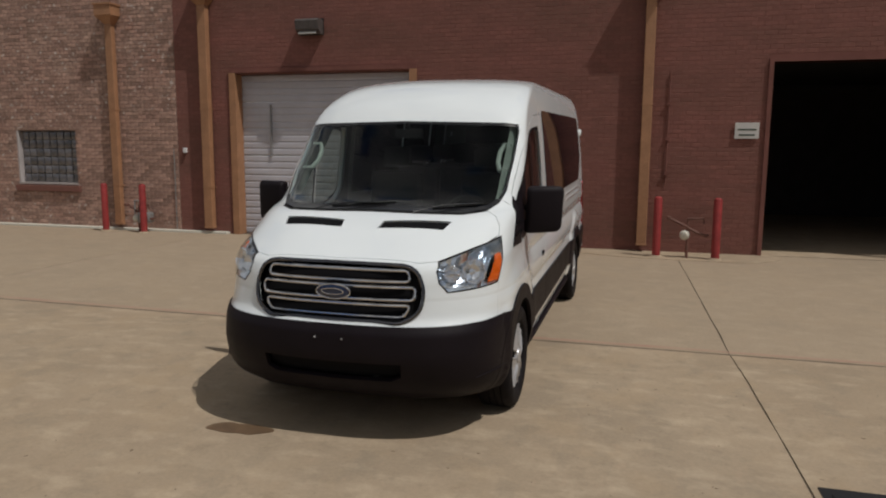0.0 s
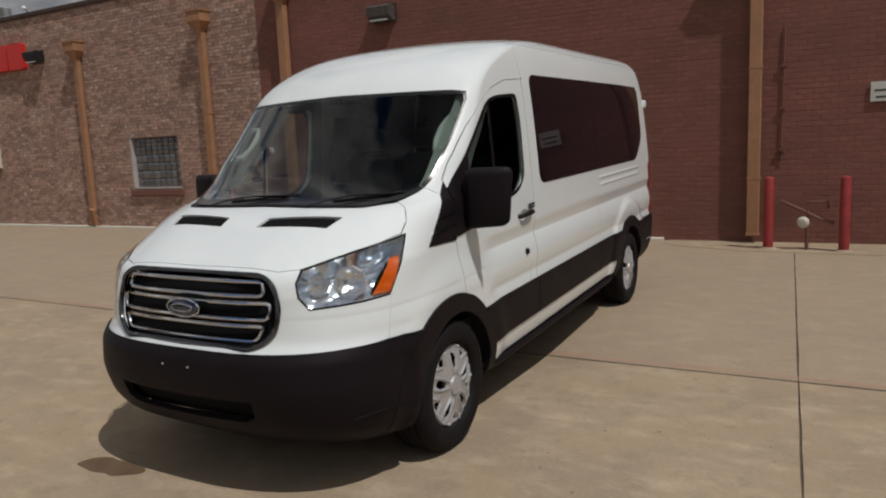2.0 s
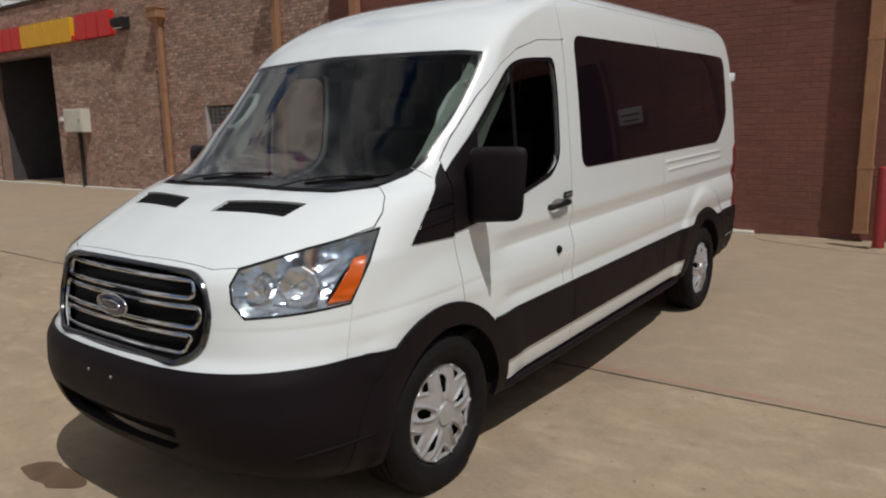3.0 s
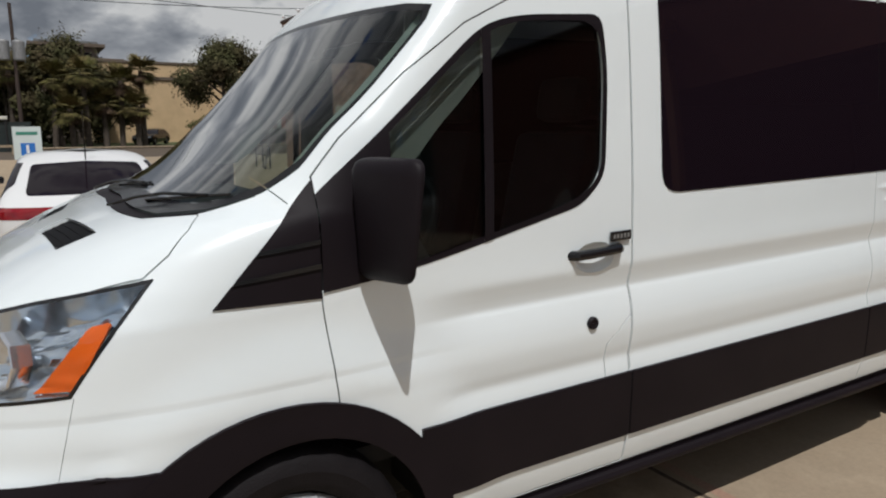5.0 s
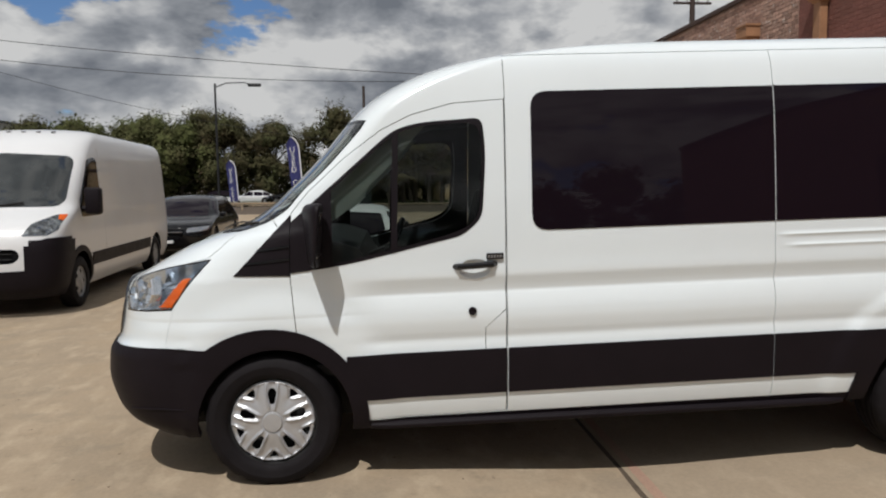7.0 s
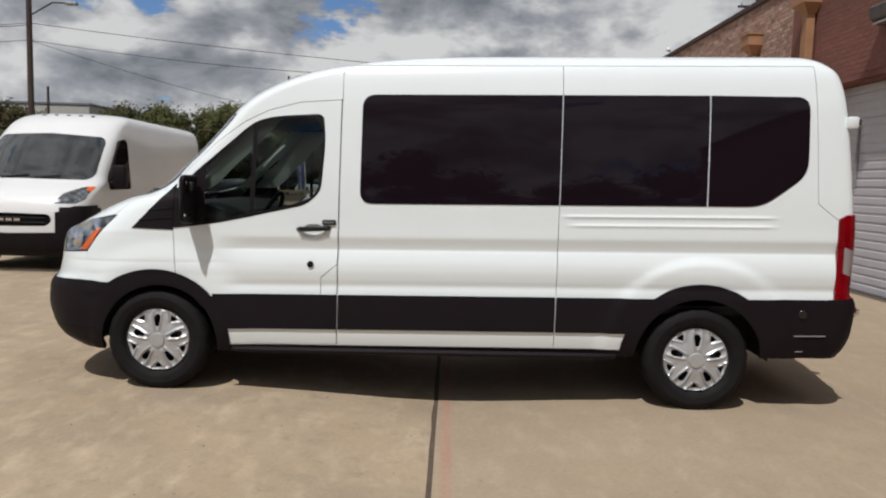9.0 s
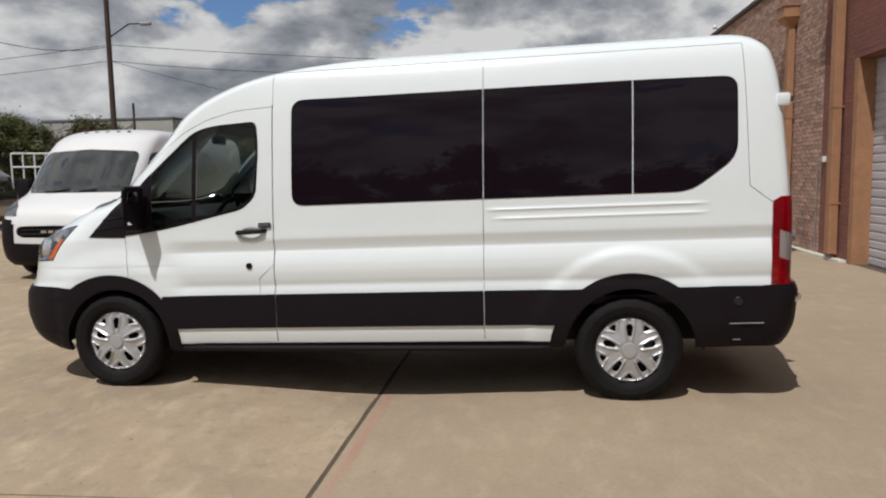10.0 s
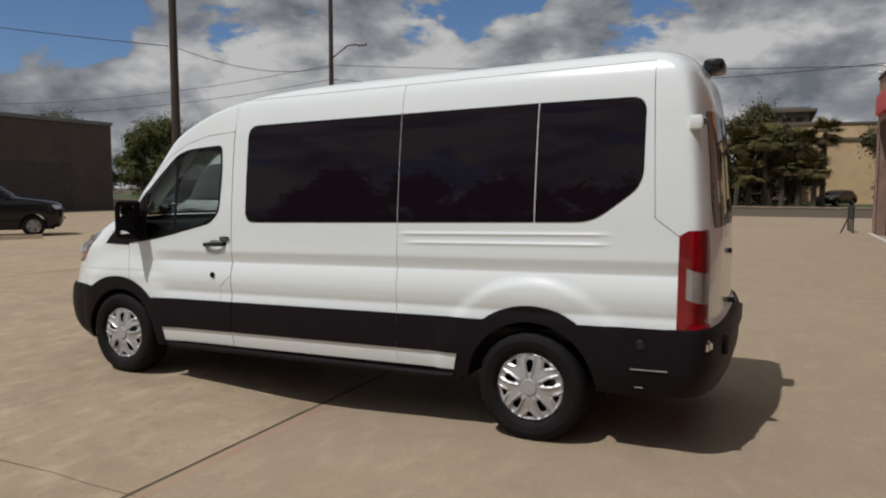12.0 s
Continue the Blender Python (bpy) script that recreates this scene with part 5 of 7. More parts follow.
def seat(x, y, w=0.50, m=CLOTH):
    s = part("seat_base", raked(new_box(x - w / 2, x + w / 2, y, y + 0.52, 0.72, 0.92, bevel=0.05)), m, van, "charcoal cloth seat", True)
    bm = bmesh.new()
    box(bm, x - w / 2 + 0.01, x + w / 2 - 0.01, -0.075, 0.075, 0.0, 0.66, bevel=0.05, m=Matrix.Translation((0, y + 0.50, 0.88)) @ Matrix.Rotation(radians(-12), 4, "X"))
    part("backrest", raked(bm), m, s, "", True)
    bm = bmesh.new()
    box(bm, x - 0.13, x + 0.13, -0.05, 0.05, 0.70, 0.88, bevel=0.04, m=Matrix.Translation((0, y + 0.50, 0.88)) @ Matrix.Rotation(radians(-10), 4, "X"))
    part("headrest", raked(bm), m, s, "", True)


for x in (0.42, -0.42):
    seat(x, 0.72)
for y in (1.75, 2.65, 3.55):
    for x in (-0.55, -0.05, 0.50):
        seat(x, y, 0.46)
bm = new_box(-0.86, 0.86, -0.1, 4.6, 0.56, 0.62)
part("cabin_floor", raked(bm), INTERIOR, van, "dark cabin floor")
bm = bmesh.new()
box(bm, -0.11, 0.11, 0.42, 0.45, 1.83, 1.90, bevel=0.012), tube(bm, [(0, 0.43, 1.90), (0, 0.40, 1.96)], 0.012, 8)
part("rear_view_mirror", raked(bm), INTERIOR, van, "dark rear-view mirror", True)
for sx in (1, -1):
    bm = bmesh.new()
    rows = []
    for k in range(12):
        z = 1.40 + 0.047 * k
        y = nose_y(0.79, z)
        rows.append([bm.verts.new((sx * x, yy, z)) for x, yy in ((0.765, y + 0.03), (0.785, y + 0.06), (inside_x(y + 0.11, z), y + 0.13), (inside_x(y + 0.20, z), y + 0.22), (inside_x(y + 0.28, z), y + 0.37))])
    for r0, r1 in zip(rows, rows[1:]):
        for k in range(4):
            bm.faces.new((r0[k], r0[k + 1], r1[k + 1], r1[k]))
    thick(bm, 0.006)
    part("pillar_trim", raked(bm), INTERIOR_LIGHT, van, "pale grey pillar trim", True)
    a, b = (Vector((sx * 0.80, nose_y(0.79, z) + 0.08, z)) for z in (1.42, 1.90))
    bm = bmesh.new()
    p, q = a.lerp(b, 0.38), a.lerp(b, 0.75)
    off = Vector((-sx * 0.075, 0.02, 0.0))
    tube(bm, [p, p + off * 0.8, p.lerp(q, 0.3) + off * 1.15, p.lerp(q, 0.7) + off * 1.15, q + off * 0.8, q], 0.018, 8)
    part("grab_handle", raked(bm), INTERIOR_LIGHT, van, "pale grey grab handle", True)
bm = bmesh.new()
box(bm, -0.58, 0.58, -0.84, -0.70, 0.38, 0.50, bevel=0.02)
part("intake_backing", raked(bm), DARK, van, "black backing behind the intake")


# ---- fittings on the workshop wall ----
WY = WALL_Y
# sectional garage door, set back in its opening
x0, x1, zt = DOOR1
bm = bmesh.new()
box(bm, x0 - 0.11, x0 + 0.03, WY - 0.035, WY + 0.36, 0, zt + 0.02), box(bm, x1 - 0.03, x1 + 0.11, WY - 0.035, WY + 0.36, 0, zt + 0.02)
tagged(part("trim_jamb", bm, TAN), "tan painted garage door jambs", "trim", kind="structure")
bm = new_box(x0 - 0.11, x1 + 0.11, WY - 0.035, WY + 0.36, zt + 0.021, zt + 0.10)
tagged(part("trim_head", bm, MORTAR_RED), "red-brown garage door head trim", "trim", kind="structure")
garage = thing("garage_door", "closed grey-white ribbed sectional garage door in brick wall", "garage door")
H = zt / 6
for k in range(6):
    prof = [(0.0, 0.0)]
    for j in range(4):
        b = j * H / 4
        prof += [(0.0, b + 0.010), (-0.013, b + 0.030), (-0.013, b + H / 4 - 0.022), (0.0, b + H / 4 - 0.006)]
    prof += [(0.05, H - 0.004), (0.05, 0.0)]
    bm = bmesh.new()
    a = [bm.verts.new((x0 + 0.032, WY + 0.24 + p[0], k * H + p[1])) for p in prof]
    b = [bm.verts.new((x1 - 0.032, WY + 0.24 + p[0], k * H + p[1])) for p in prof]
    for i in range(len(prof)):
        j = (i + 1) % len(prof)
        bm.faces.new((a[i], a[j], b[j], b[i]))
    bm.faces.new(a[::-1]), bm.faces.new(b)
    part("door_section", bm, DOORWHITE, garage)
part("lift_rod", tube(bmesh.new(), [(x0 + 0.68, WY + 0.205, 1.6), (x0 + 0.68, WY + 0.205, 2.65)], 0.02, 8), GALV, garage, "grey steel rod")
# steel edging of the open doorway
bm = bmesh.new()
box(bm, DOOR2[0] - 0.05, DOOR2[0] + 0.02, WY - 0.03, WY + 0.34, 0, DOOR2[2]), box(bm, DOOR2[0] - 0.05, DOOR2[1], WY - 0.03, WY + 0.34, DOOR2[2], DOOR2[2] + 0.06)
tagged(part("trim_door_edge", bm, MORTAR_RED), "brown painted steel doorway edging", "trim", kind="structure")


def downspout(x, w, head, depth, hw, kick=False):
    d = thing("downspout", "tan painted square downspout with hopper head on brick wall", "downspout", group="downspouts on the wall")
    yb = WY - 0.03
    bm = bmesh.new()
    top = head - 0.02
    box(bm, x - w / 2, x + w / 2, yb - depth, yb, 0.42 if kick else 0.13, top, bevel=0.012)
    part("pipe", bm, TAN, d)
    bm = bmesh.new()
    q = [(x - w / 2 - 0.005, x + w / 2 + 0.005, yb - depth - 0.005, yb + 0.005, head - 0.10), (x - hw / 2, x + hw / 2, yb - depth - 0.14, yb + 0.03, head + 0.06), (x - hw / 2, x + hw / 2, yb - depth - 0.14, yb + 0.03, head + 0.26), (x - hw / 2 - 0.02, x + hw / 2 + 0.02, yb - depth - 0.16, yb + 0.035, head + 0.262), (x - hw / 2 - 0.02, x + hw / 2 + 0.02, yb - depth - 0.16, yb + 0.035, head + 0.30)]
    rings = [[bm.verts.new((a, c, z)), bm.verts.new((b, c, z)), bm.verts.new((b, e, z)), bm.verts.new((a, e, z))] for a, b, c, e, z in q]
    for r, s in zip(rings, rings[1:]):
        for k in range(4):
            bm.faces.new((r[k], r[(k + 1) % 4], s[(k + 1) % 4], s[k]))
    bm.faces.new(rings[0][::-1]), bm.faces.new(rings[-1])
    part("hopper_head", bm, TAN, d)
    for z in (0.95, 2.55):
        part("strap", new_box(x - w / 2 - 0.008, x + w / 2 + 0.008, yb - depth - 0.004, yb + 0.028, z, z + 0.03), TAN, d)
    bm = bmesh.new()
    if kick:
        box(bm, x - w / 2, x + w / 2, -depth / 2, depth / 2, -0.22, 0.22, bevel=0.012, m=Matrix.Translation((x + 0.02, yb - depth / 2 - 0.03, 0.26)) @ Matrix.Rotation(radians(12), 4, "X") @ Matrix.Rotation(radians(8), 4, "Y") @ Matrix.Translation((-x, 0, 0)))
    else:
        box(bm, x - w / 2 - 0.006, x + w / 2 + 0.006, yb - depth - 0.006, yb + 0.004, 0.115, 0.15, bevel=0.004)
    part("shoe", bm, TAN, d)
    return d


downspout(-8.36, 0.19, 4.70, 0.14, 0.44)
downspout(-10.60, 0.17, 4.42, 0.12, 0.40)
downspout(-14.78, 0.16, 4.22, 0.11, 0.40, kick=True)
downspout(0.30, 0.17, 4.45, 0.14, 0.52)
downspout(5.6, 0.17, 4.45, 0.14, 0.52)


BRONZE = material("weathered_bronze_paint", (0.10, 0.085, 0.08), rough=0.5, vary=0.4, scale=9)


def wall_lamp(x, z, lit_mat):
    d = thing("wall_lamp", "weathered metal wall-pack lamp bolted to the brick wall", "lamp", group="wall lamps")
    bm = bmesh.new()
    prism(bm, [(0.0, 0.0), (0.10, -0.02), (0.24, 0.07), (0.26, 0.22), (0.22, 0.26), (0.0, 0.26)], -0.24, 0.24, Matrix.Translation((x, WY - 0.0, z)) @ Matrix(((0, 0, 1, 0), (-1, 0, 0, 0), (0, 1, 0, 0), (0, 0, 0, 1))))
    part("housing", bm, lit_mat, d)
    bm = bmesh.new()
    box(bm, x - 0.19, x + 0.19, -0.01, 0.006, -0.075, 0.075, bevel=0.008, m=Matrix.Translation((0, WY - 0.175, z + 0.022)) @ Matrix.Rotation(radians(-52), 4, "X"))
    part("lens", bm, material("cloudy_lamp_glass", (0.42, 0.42, 0.40), rough=0.25, coat=0.5), d, "cloudy prismatic lens")
    part("back_plate", new_box(x - 0.25, x + 0.25, WY - 0.012, WY + 0.02, z - 0.02, z + 0.29, bevel=0.004), STEELDARK, d)


wall_lamp(-6.02, 3.97, BRONZE)
wall_lamp(-16.38, 4.18, STEELDARK)

# glass-block window: 8 by 6 moulded blocks in mortar
gbw = thing("window_1", "glass-block window with pale frame in the brick wall", "window", kind="structure")
gx0, gx1, gz0, gz1 = GB
part("window_frame", new_box(gx0, gx1, WY + 0.14, WY + 0.20, gz0, gz1), material("grey_block_grout", (0.46, 0.42, 0.41), rough=0.9, vary=0.2), gbw, "grey grout bed")
bm = bmesh.new()
box(bm, gx0 - 0.005, gx0 + 0.035, WY - 0.01, WY + 0.14, gz0, gz1), box(bm, gx0 - 0.005, gx1 + 0.005, WY - 0.02, WY + 0.14, gz0 - 0.005, gz0 + 0.035)
part("window_edge", bm, bpy.data.materials["grey_block_grout"], gbw, "pale painted window edge")
part("window_sill", new_box(gx0 - 0.08, gx1 + 0.08, WY - 0.06, WY + 0.05, gz0 - 0.16, gz0 - 0.03, bevel=0.01), BRICK_RED, gbw, "dark brick sill")
bm = bmesh.new()
bw, bh = (gx1 - gx0 - 0.05) / 8, (gz1 - gz0 - 0.05) / 6
box(bm, -bw / 2 + 0.010, bw / 2 - 0.010, -0.035, 0.03, -bh / 2 + 0.010, bh / 2 - 0.010, bevel=0.018)
block_mesh = mesh_of(bm, "glass_block", material("moulded_glass_block", (0.16, 0.155, 0.165), rough=0.12, vary=0.4, scale=9, coat=1.0, random_tint=0.4, bump=0.5, bump_scale=30), True)
for i in range(8):
    for j in range(6):
        o = new("glass_block", block_mesh)
        o.parent = gbw
        o.location = (gx0 + 0.04 + bw * (i + 0.5), WY + 0.125, gz0 + 0.038 + bh * (j + 0.5))

# steel bollards
for x, y in ((0.545, 12.40), (1.475, 12.33), (-9.72, 12.62), (-10.70, 12.66)):
    b = thing("bollard", "red painted steel pipe bollard standing in the concrete", "bollard", group="red bollards")
    bm = bmesh.new()
    lathe(bm, [(0.001, 1.02), (0.035, 1.015), (0.058, 1.0), (0.066, 0.975), (0.066, 0.0)], 20, pose(x, y, 0, 0, -90, 0))
    part("post", bm, REDPAINT, b, smooth=True)
    bm = bmesh.new()
    lathe(bm, [(0.067, 0.03), (0.10, 0.014), (0.125, 0.0)], 20, pose(x, y, 0.002, 0, -90, 0))
    part("footing", bm, CONCRETE, b)


def gas_meter(x, y, z, tall):
    g = thing("gas_meter", "weathered grey gas meter with pipes between red bollards", "gas meter", group="gas meters")
    rust = material("rusty_painted_pipe", (0.17, 0.075, 0.055), rough=0.7, vary=0.4, scale=12)
    bm = bmesh.new()
    tube(bm, [(x, y, 0.0), (x, y, z + 0.18)], 0.024, 10)
    part("riser", bm, rust, g)
    bm = bmesh.new()
    tube(bm, [(x - 0.30, y + 0.05, z + 0.30), (x - 0.05, y, z + 0.18), (x + 0.12, y - 0.02, z + 0.09), (x + 0.30, y - 0.02, z + 0.02)], 0.022, 10)
    part("pipe", bm, rust, g)
    bm = bmesh.new()
    tube(bm, [(x, y, z + 0.16), (x + 0.0, y, z + 0.30), (x + 0.24, y, z + 0.31), (x + 0.25, y, z + 0.22)], 0.020, 8)
    part("pipe", bm, rust, g)
    bm = bmesh.new()
    lathe(bm, [(0.001, 0.045), (0.05, 0.04), (0.078, 0.012), (0.080, -0.012), (0.05, -0.04), (0.001, -0.045)], 24, pose(x - 0.05, y - 0.05, z + 0.03, 0, 0, 70))
    part("regulator", bm, CREAM, g, "round grey pressure regulator", True)
    if tall:
        part("meter_body", new_box(x + 0.02, x + 0.30, y - 0.10, y + 0.10, z - 0.06, z + 0.16, bevel=0.03), GALV, g, "grey metal meter case", True)
        bm = bmesh.new()
        for p, q in (((x - 0.1, z + 0.1), (x - 0.1, z + 0.40)), ((x + 0.12, z + 0.16), (x + 0.12, z + 0.40)), ((x - 0.1, z + 0.40), (x + 0.12, z + 0.40))):
            tube(bm, [(p[0], y, p[1]), (q[0], y, q[1])], 0.016, 8)
        part("pipe_loop", bm, GALV, g, "pale pipe loop")
    for k in (0.30, -0.30):
        part("valve", new_box(x + k - 0.03, x + k + 0.03, y - 0.05, y + 0.06, z + (0.0 if k > 0 else 0.27), z + (0.05 if k > 0 else 0.33), bevel=0.008), rust, g)


gas_meter(1.03, 12.40, 0.36, False)
gas_meter(-9.95, 12.78, 0.26, True)

# wall boxes, notice, conduits
cab = thing("meter_cabinet", "cream steel electrical cabinet on the brick wall", "electrical box")
part("case", new_box(-19.46, -18.50, WY - 0.26, WY + 0.02, 1.57, 2.22, bevel=0.012), CREAM, cab)
part("door_panel", new_box(-19.42, -18.54, WY - 0.275, WY - 0.262, 1.61, 2.18, bevel=0.004), CREAM, cab)
part("latch", new_box(-18.62, -18.58, WY - 0.29, WY - 0.276, 1.86, 1.94), GALV, cab)
part("conduit", tube(bmesh.new(), [(-19.0, WY - 0.08, 0.0), (-19.0, WY - 0.08, 1.57)], 0.05, 10), STEELDARK, cab, "dark conduit")
notice = thing("notice", "white notice board with two dark lines on the brick wall", "sign")
# white dimmed in colour to weaken the board's reflection in the van windows
part("board", new_box(1.745, 2.125, WY - 0.030, WY - 0.012, 1.985, 2.25, bevel=0.003), material("dimmed_white_board", (0.58, 0.57, 0.55), rough=0.7, vary=0.15), notice)
for z, a, b in ((2.135, 1.79, 2.08), (2.045, 1.81, 2.06)):
    part("writing_bar", new_box(a, b, WY - 0.0335, WY - 0.0295, z - 0.013, z + 0.013), material("dark_green_print", (0.03, 0.055, 0.035), rough=0.7), notice)
for x, z, w, h, lb in ((-8.95, 1.72, 0.07, 0.10, "small white box on the brick wall"), (-20.05, 1.95, 0.16, 0.10, "small white plate on the brick wall")):
    b = thing("wall_plate", lb, "box")
    part("plate", new_box(x - w / 2, x + w / 2, WY - 0.05, WY + 0.02, z - h / 2, z + h / 2, bevel=0.004), WHITEPLAIN, b)
pale = thing("wall_conduit", "thin pale conduit down the bare brick wall", "pipe")
part("tube", tube(bmesh.new(), [(-9.22, WY - 0.03, 0.05), (-9.22, WY - 0.03, 1.75)], 0.011, 8), GALV, pale)
pipe = thing("wall_conduit", "thin red-painted conduit clipped to the red brick wall", "pipe")
part("tube", tube(bmesh.new(), [(0.66, WY - 0.02, 1.2), (0.67, WY - 0.02, 3.1)], 0.012, 8), MORTAR_RED, pipe)
for z in (1.35, 1.95, 2.55):
    part("clip", new_box(0.63, 0.70, WY - 0.045, WY + 0.005, z, z + 0.05), MORTAR_RED, pipe)
bm = bmesh.new()
prism(bm, rounded([(-0.9, 12.55), (0.1, 12.15), (2.0, 12.05), (2.55, 12.6), (2.6, 13.1), (-1.0, 13.1)], 0.25, 4), -0.06, 0.006)
tagged(part("kerb_pad", bm, CONCRETE), "low concrete pad at the foot of the wall", "pavement", kind="structure")
bm = bmesh.new()
for a, b in ((-25.0, -7.97), (-3.78, -1.0)):
    box(bm, a, b, WY - 0.12, WY + 0.01, -0.02, 0.045, bevel=0.012)
tagged(part("baseboard", bm, CREAM), "pale mortar fillet along the wall foot", "trim", kind="structure")

# lettered sign over the porch: plain blocks in its colours
sign = thing("shop_sign", "raised red and yellow shop sign letters on brick wall", "sign")
SX = -24.55
for k, (c, w, gap_) in enumerate([("r", 0.50, 0.06)] * 5 + [("y", 0.44, 0.05)] * 6 + [("r", 0.16, 0.10), ("r", 0.50, 0.05), ("r", 0.52, 0.05), ("r", 0.60, 0.05)]):
    h = 0.14 if w < 0.2 else 0.64
    bm = bmesh.new()
    prism(bm, rounded([(0, 0), (w, 0), (w, h), (0, h)], 0.05, 3), 0, 0.13, Matrix.Translation((SX, WY - 0.005, 4.06)) @ Matrix.Rotation(radians(90), 4, "X"))
    part("letter_block", bm, SIGNRED if c == "r" else SIGNYELLOW, sign)
    SX += w + gap_
part("raceway", new_box(-24.5, SX - 0.1, WY - 0.02, WY + 0.02, 4.20, 4.34), SIGNRED, sign)
for k in range(6):
    x = -24.6 + 1.6 * k
    b = thing("roof_light", "small white bulb holder on the roof edge", "lamp", group="roof edge lights")
    bm = bmesh.new()
    tube(bm, [(x, WY + 0.05, WALL_TOP + 0.098), (x, WY - 0.05, WALL_TOP + 0.19)], 0.018, 8)
    part("stem", bm, GALV, b)
    bm = bmesh.new()
    bmesh.ops.create_uvsphere(bm, u_segments=12, v_segments=8, radius=0.06, matrix=Matrix.Translation((x, WY - 0.07, WALL_TOP + 0.20)))
    part("bulb", bm, WHITEPLAIN, b, smooth=True)
# pipe rail by the corner of the building
rail = thing("pipe_rail", "low black pipe hand rail by the porch", "rail")
for x in (-27.2, -26.3, -25.4):
    part("post", tube(bmesh.new(), [(x, 12.52, 0), (x, 12.52, 0.95)], 0.03, 8), STEELDARK, rail)
for z in (0.5, 0.95):
    part("bar", tube(bmesh.new(), [(-27.3, 12.52, z), (-25.3, 12.52, z)], 0.03, 8), STEELDARK, rail)
part("bar", tube(bmesh.new(), [(-25.4, 12.52, 0.95), (-24.7, 12.1, 0.05)], 0.03, 8), STEELDARK, rail)


# ---- other vehicles ----
def small_wheel(parent, x, y, r, sx, w=0.21, cover=GALV):
    bm = bmesh.new()
    lathe(bm, [(r * 0.60, -0.02), (r * 0.66, 0.0), (r * 0.86, 0.004), (r * 0.96, -0.014), (r, -0.04), (r, -w + 0.04), (r * 0.95, -w + 0.01), (r * 0.6, -w)], 36)
    t = part("wheel", bm, RUBBER, parent, "black tyre with metal wheel", True, m=pose(sx * x, y, r, 0, 0, 0 if sx > 0 else 180))
    bm = bmesh.new()
    lathe(bm, [(r * 0.61, -0.022), (r * 0.56, -0.035), (r * 0.30, -0.02), (r * 0.14, -0.012), (0.001, -0.01)], 30)
    for k in range(5):
        bmesh.ops.delete(bm, geom=carve(bm, ellipse(r * 0.42 * math.cos(k * 1.2566), r * 0.42 * math.sin(k * 1.2566), r * 0.085, r * 0.085, 10), AY, AZ), context="FACES")
    part("rim", bm, cover, t, "", True)


def half_sides(bm, name, mat, parent, label="", sheet=0.012, out=0.004):
    push(bm, out)
    if sheet:
        thick(bm, sheet)
    o = flipped(bm)
    part(name, bm, mat, parent, label, True)
    part(name, o, mat, parent, label, True)


